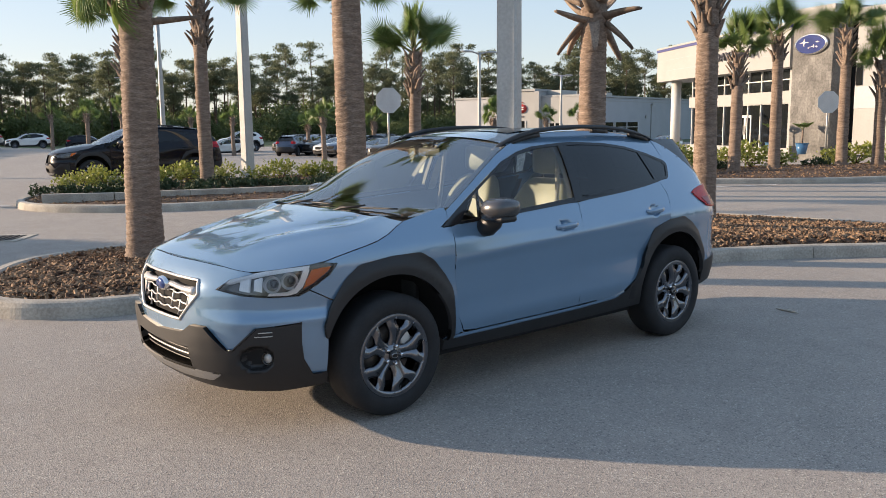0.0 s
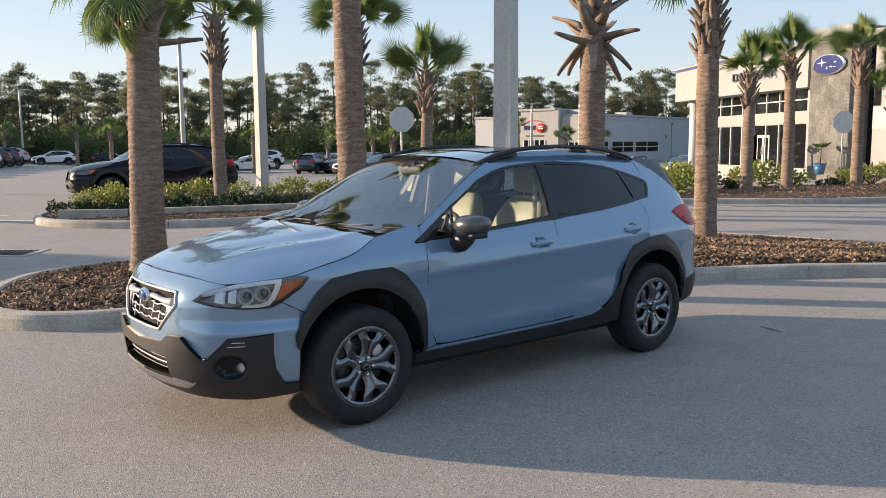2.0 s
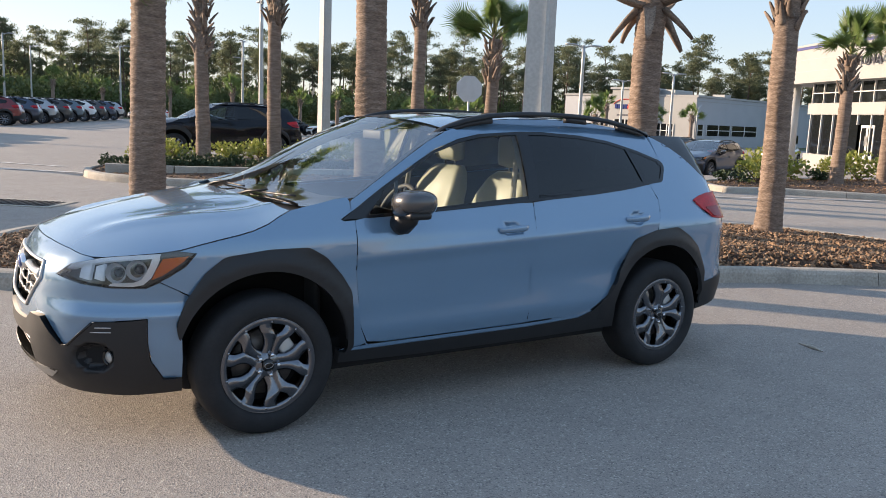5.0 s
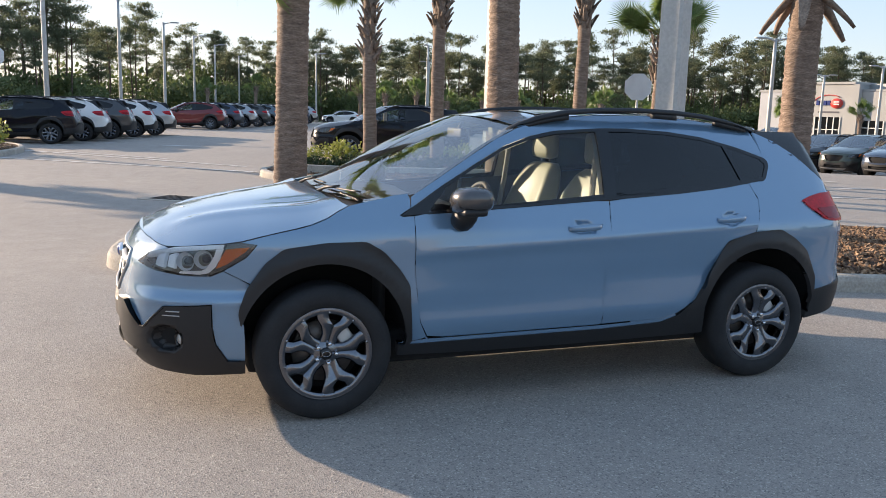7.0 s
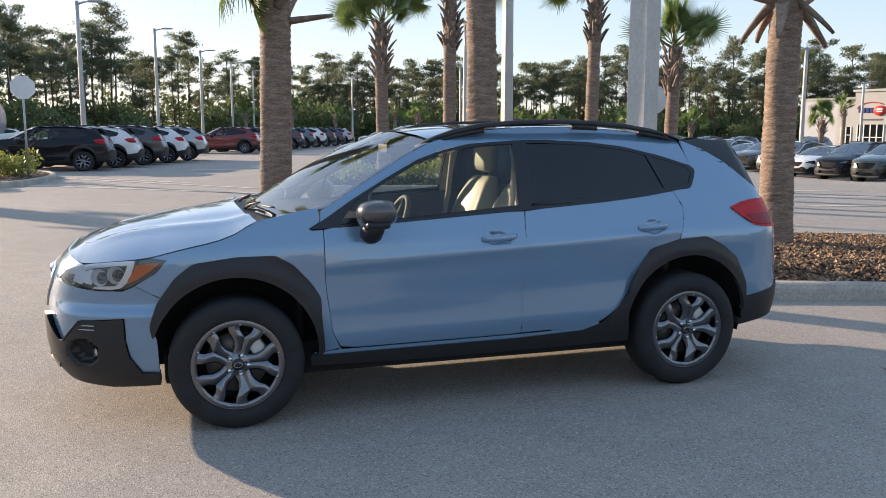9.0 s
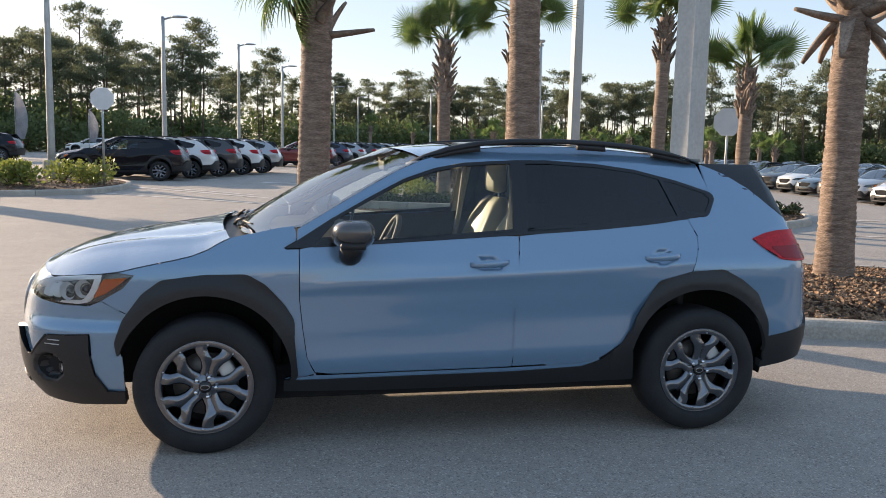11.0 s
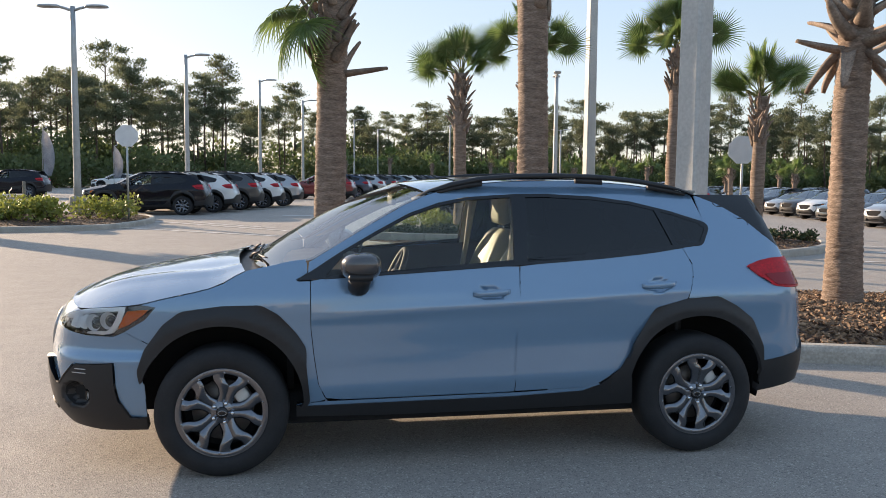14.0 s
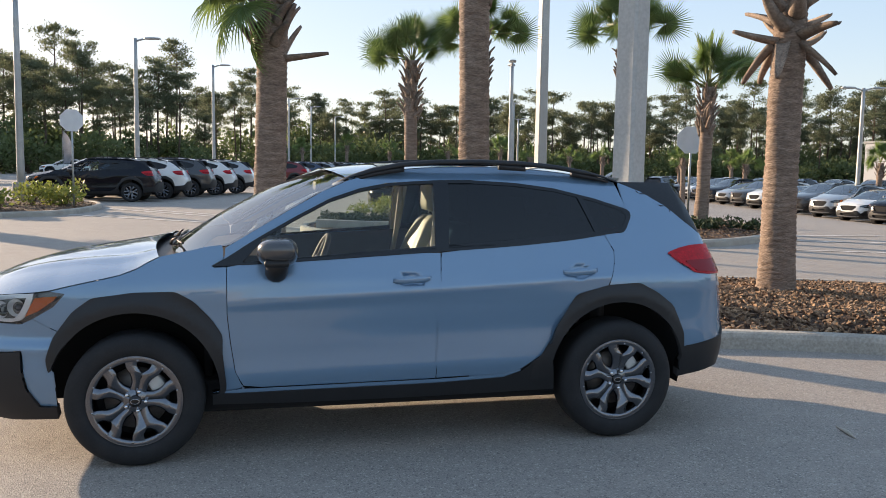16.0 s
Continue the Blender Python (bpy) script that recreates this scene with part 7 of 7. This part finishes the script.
    # lower walls added across the cabin, unseen, to shut out the light
    for x0, x1, h in ((1.30, 1.34, 1.15), (-1.0, -0.96, 1.05)):
        bm = bmesh.new()
        box(bm, x0, x1, -0.62, 0.62, 0.4, h)
        part("bulkhead", bm, TRIM_DARK, car)


def wipers(car):
    for y0, y1, r in ((-0.10, -0.62, 0.012), (0.46, 0.0, 0.012)):
        w = new("wiper")
        w.empty_display_size = 0.05
        w.parent = car
        def glass_at(y, s):
            t = y / 0.735
            b = Vector((-1.195 + 0.075 * abs(t) ** 2.3, y, 1.090 + 0.010 * abs(t) ** 2.3))
            e = Vector((-0.335 + 0.125 * abs(t) ** 2.2, 0.81 * y, 1.540))
            return b.lerp(e, s) + Vector((-0.008, 0, 0.015))
        base = Vector((-1.215, y0 + 0.05, 1.085))
        bm = bmesh.new()
        tube(bm, [base, base + Vector((0.02, -0.10, 0.03)), glass_at((y0 + y1) / 2, 0.05) + Vector((-0.01, 0, 0.015))], [0.011, 0.008, 0.005], 6)
        part("arm", bm, CLAD, w)
        bm = bmesh.new()
        tube(bm, [glass_at(y0 + (y1 - y0) * i / 6, 0.035 + 0.02 * i / 6) for i in range(7)], 0.0055, 6)
        part("blade", bm, CLAD, w)


# ---- the car ----
main_car = build_car(PAINT_BLUE, True, "pale blue-grey compact crossover with black cladding, parked on asphalt")
cabin(main_car)
wipers(main_car)


# ---- parked cars ----
def paint_of(name, color, rough=0.3, metal=0.3):
    return mat(name, color, rough, metal, vary=0.03, scale=3.0, fine=300.0, bump=0.0, coat=1.0, rough_vary=0.02)


PAINTS = {"white": paint_of("white_paint", (0.72, 0.72, 0.70), 0.3, 0.0), "black": mat("black_paint", (0.003, 0.005, 0.011), 0.22, 0.0, vary=0.03, bump=0.0, coat=0.25, spec=0.25, rough_vary=0.02), "grey": paint_of("dark_grey_paint", (0.045, 0.047, 0.05)),
          "silver": paint_of("silver_paint", (0.40, 0.41, 0.42), 0.3, 0.6), "red": paint_of("dark_red_paint", (0.16, 0.012, 0.014)), "blue": paint_of("dark_blue_paint", (0.03, 0.05, 0.09)),
          "green": paint_of("dark_green_paint", (0.03, 0.045, 0.038)), "bronze": paint_of("bronze_paint", (0.030, 0.024, 0.021)), "teal": paint_of("grey_blue_paint", (0.10, 0.14, 0.17))}
WORDS = {"white": "white", "black": "black", "grey": "dark grey", "silver": "silver", "red": "dark red", "blue": "dark blue", "green": "dark green", "bronze": "dark bronze", "teal": "grey-blue"}
row_car = build_car(PAINTS["grey"], False, "dark grey crossover parked in the row")
cabin_box = bmesh.new()
box(cabin_box, -0.6, 1.3, -0.60, 0.60, 0.5, 1.0, 0.05)
part("cabin_floor", cabin_box, TRIM_DARK, row_car)
BASE_PAINT = PAINTS["grey"]


def recolour(ob, key):
    for o in (ob, *ob.children_recursive):
        if o.type == "MESH" and o.data.materials and o.data.materials[0] == BASE_PAINT:
            o.material_slots[0].link = "OBJECT"
            o.material_slots[0].material = PAINTS[key]


def park(x, y, heading, key, tall=1.0, long=1.0, word="crossover", extra="parked in the row"):
    """A parked car with the middle of its wheels at (x, y); heading: where its nose points, in degrees."""
    ob = copy_thing(row_car, pose(x, y, gz(x, y), 0, 0, heading - 180) @ Matrix.Diagonal((long, 1.04, tall, 1)))
    recolour(ob, key)
    tagged(ob, "%s %s %s" % (WORDS[key], word, extra), "car", "cars parked on the lot")
    return ob


# west row, tails to the lane
for i, (key, tall) in enumerate((("black", 1.05), ("white", 1.05), ("grey", 1.08), ("white", 1.05), ("silver", 1.05))):
    rx, ry = -5.0 + 0.92 * i, 28.9 + 2.35 * i
    a = radians(174)
    park(rx + 1.42 * math.cos(a), ry + 1.42 * math.sin(a), 174, key, tall, 1.09, "estate crossover")
for i, key in enumerate(("red", "blue", "silver", "grey", "teal", "white", "grey", "blue", "silver")):
    park(1.0 + 1.35 * i, 50.0 + 3.1 * i, 165, key, 1.04, 1.04)
# east row, noses to the lane
east = ("blue", "green", "black", "white", "silver", "bronze", "teal", "white", "grey", "silver", "black", "blue", "white", "grey", "silver")
for i, key in enumerate(east):
    fx, fy = 24.02 + 0.68 * i, 18.68 + 2.82 * i
    a = radians(14)
    park(fx + 1.4 * math.cos(a), fy + 1.4 * math.sin(a), 194, key, 1.06 if i % 3 else 0.94, 1.0, "crossover" if i % 3 else "saloon")
for i, key in enumerate(("black", "white", "grey", "blue", "silver", "grey")):
    park(37.5 + 2.3 * i, 62.0 - 1.7 * i, 200, key, 1.04)
# the black one by the bed, and cars far off
park(5.55, 21.2, 172, "black", 1.06, 1.12, "large crossover", "parked beside the planting bed")
park(29.0, 63.0, 156, "white", 0.90, 1.02, "saloon", "parked far across the lot")
park(34.5, 71.5, 160, "white", 1.25, 1.0, "van", "parked far across the lot")
park(31.8, 56.8, 40, "blue", 1.06, 1.0, "crossover", "parked far across the lot")
park(25.5, 64.5, 30, "black", 1.0, 1.0, "crossover", "parked far across the lot")
park(20.4, 92.0, 166, "white", 1.02, 1.0, "crossover", "parked far across the lot")
park(25.6, 89.5, 346, "black", 1.0, 1.0, "saloon", "parked far across the lot")
park(47.0, 31.0, 200, "silver", 0.92, 1.0, "saloon", "parked by the showroom")
park(-18.5, 52.0, 175, "black", 1.12, 1.1, "pickup-like crossover", "on the road beyond the beds")
park(-17.5, 80.0, 185, "white", 1.0, 1.0, "saloon", "on the road beyond the beds")
# the model car itself takes its place at the end of the east row
row_car.matrix_basis = pose(25.5 + 0.68 * 14.5, 21.8 + 2.82 * 14.5, gz(35.0, 61.3), 0, 0, 14) @ Matrix.Diagonal((1, 1.04, 1.05, 1))
tagged(row_car, group="cars parked on the lot")


# ---- markings and small things on the ground ----
def stripe(x0, y0, x1, y1, w=0.10, label="worn white parking line"):
    d = Vector((x1 - x0, y1 - y0))
    s = Vector((-d.y, d.x)).normalized() * w / 2
    bm = bmesh.new()
    n = max(2, int(d.length / 0.25))
    rows = []
    r = random.Random(int(x0 * 100 + y0))
    for i in range(n + 1):
        p = Vector((x0, y0)) + d * i / n
        j = [r.uniform(0.88, 1.05), r.uniform(0.88, 1.05)]
        rows.append([bm.verts.new((p.x - s.x * j[0], p.y - s.y * j[0], gz(p.x, p.y) + 0.010)), bm.verts.new((p.x + s.x * j[1], p.y + s.y * j[1], gz(p.x, p.y) + 0.010))])
    for a, b in zip(rows, rows[1:]):
        bm.faces.new((a[0], b[0], b[1], a[1]))
    solid("parking_line", bm, PAINT_LINE, label, "road marking")


stripe(-6.6, 20.95, 0.6, 15.1, 0.14)
stripe(-6.2, 24.6, 0.43, 17.0, 0.14)
stripe(-4.3, 23.3, -1.4, 19.95, 0.12)
stripe(9.6, 9.3, 16.5, 6.4)
stripe(11.0, 11.15, 17.5, 9.2)
stripe(11.8, 12.6, 15.0, 12.2)
for i in range(7):
    stripe(22.9 + 0.68 * i, 19.8 + 2.82 * i, 27.5 + 0.68 * i, 20.9 + 2.82 * i)
for i in range(7):
    stripe(-3.9 + 0.92 * i, 27.2 + 2.35 * i, -8.4 + 0.92 * i, 29.0 + 2.35 * i)
stripe(-1.3, 27.9, 0.1, 27.4, 0.35, "worn white arrow stem")
stripe(5.2, 26.0, 7.0, 25.5, 0.2, "worn white arrow stem")

# drain grate by the lane
IRON = mat("cast_iron", (0.06, 0.055, 0.05), 0.7, 0.5, vary=0.3)
gr = thing("drain_grate", "rusty iron drain grate set in concrete", "drain", pose(-1.36, 9.50, 0.0, 0, 0, -36))
bm = bmesh.new()
box(bm, -0.75, 0.75, -0.42, -0.31, 0.0, 0.012)
box(bm, -0.75, 0.75, 0.31, 0.42, 0.0, 0.012)
box(bm, -0.75, -0.64, -0.308, 0.308, 0.0, 0.012)
box(bm, 0.64, 0.75, -0.308, 0.308, 0.0, 0.012)
part("surround", bm, CONCRETE, gr, smooth=False)
for i in range(13):
    bm = bmesh.new()
    x = -0.60 + 0.1 * i
    box(bm, x - 0.028, x + 0.028, -0.30, 0.30, 0.0, 0.016)
    part("bar", bm, IRON, gr, smooth=False)
# flat black sheet between the bars, the drain's shade as colour
bm = bmesh.new()
box(bm, -0.635, 0.635, -0.305, 0.305, 0.0, 0.004)
part("pit", bm, WELL, gr, smooth=False)

# pale leaf litter on the asphalt
LITTER = mat("pale_litter", (0.55, 0.50, 0.42), 0.8, vary=0.2)
rl = random.Random(9)
for x, y in ((2.75, -1.05), (-2.4, -1.8), (1.0, -3.4), (-3.3, 1.2)):
    bm = bmesh.new()
    a = rl.uniform(0, 3)
    tube(bm, [(x - 0.11 * math.cos(a), y - 0.11 * math.sin(a), 0.006), (x, y, 0.012), (x + 0.12 * math.cos(a), y + 0.12 * math.sin(a), 0.006)], [0.003, 0.014, 0.003], 5)
    ob = new("twig", mesh_of("twig", bm, LITTER))
    tagged(ob, "pale dry twig lying on the asphalt", "twig")

# short post, feather flags
WOOD = mat("weathered_wood", (0.30, 0.27, 0.22), 0.9, vary=0.3)
bm = bmesh.new()
tube(bm, [(0, 0, 0), (0, 0, 1.15), (0, 0, 1.18)], [0.055, 0.055, 0.04], 8)
ob = new("post", mesh_of("post", bm, WOOD))
ob.matrix_basis = pose(-9.45, 23.8, 0.12)
tagged(ob, "short weathered wooden post in the bed", "post")
CLOTH = mat("white_cloth", (0.42, 0.42, 0.44), 0.8, vary=0.3, scale=1.5)
for x, y, h in ((-17.2, 54.5, 4.6), (-15.8, 70.2, 4.0)):
    f = thing("feather_flag", "white feather flag on a bent pole", "flag", pose(x, y, 0))
    bm = bmesh.new()
    tube(bm, [(0, 0, 0), (0, 0, h * 0.8), (0.1, 0, h * 0.97), (0.35, 0, h)], 0.03, 6)
    part("pole", bm, STEEL, f)
    bm = bmesh.new()
    rows = []
    for i in range(9):
        t = i / 8
        w = 0.75 * math.sin(math.pi * min(1.0, 0.18 + t * 0.82)) ** 0.7
        rows.append([bm.verts.new((0.04 + w * q, 0.06 * math.sin(5 * t + 3 * q), h * (0.3 + 0.68 * t))) for q in (0, 0.5, 1)])
    for a, b in zip(rows, rows[1:]):
        for q in (0, 1):
            bm.faces.new((a[q], a[q + 1], b[q + 1], b[q]))
    bmesh.ops.solidify(bm, geom=bm.faces[:], thickness=0.01)
    part("cloth", bm, CLOTH, f)
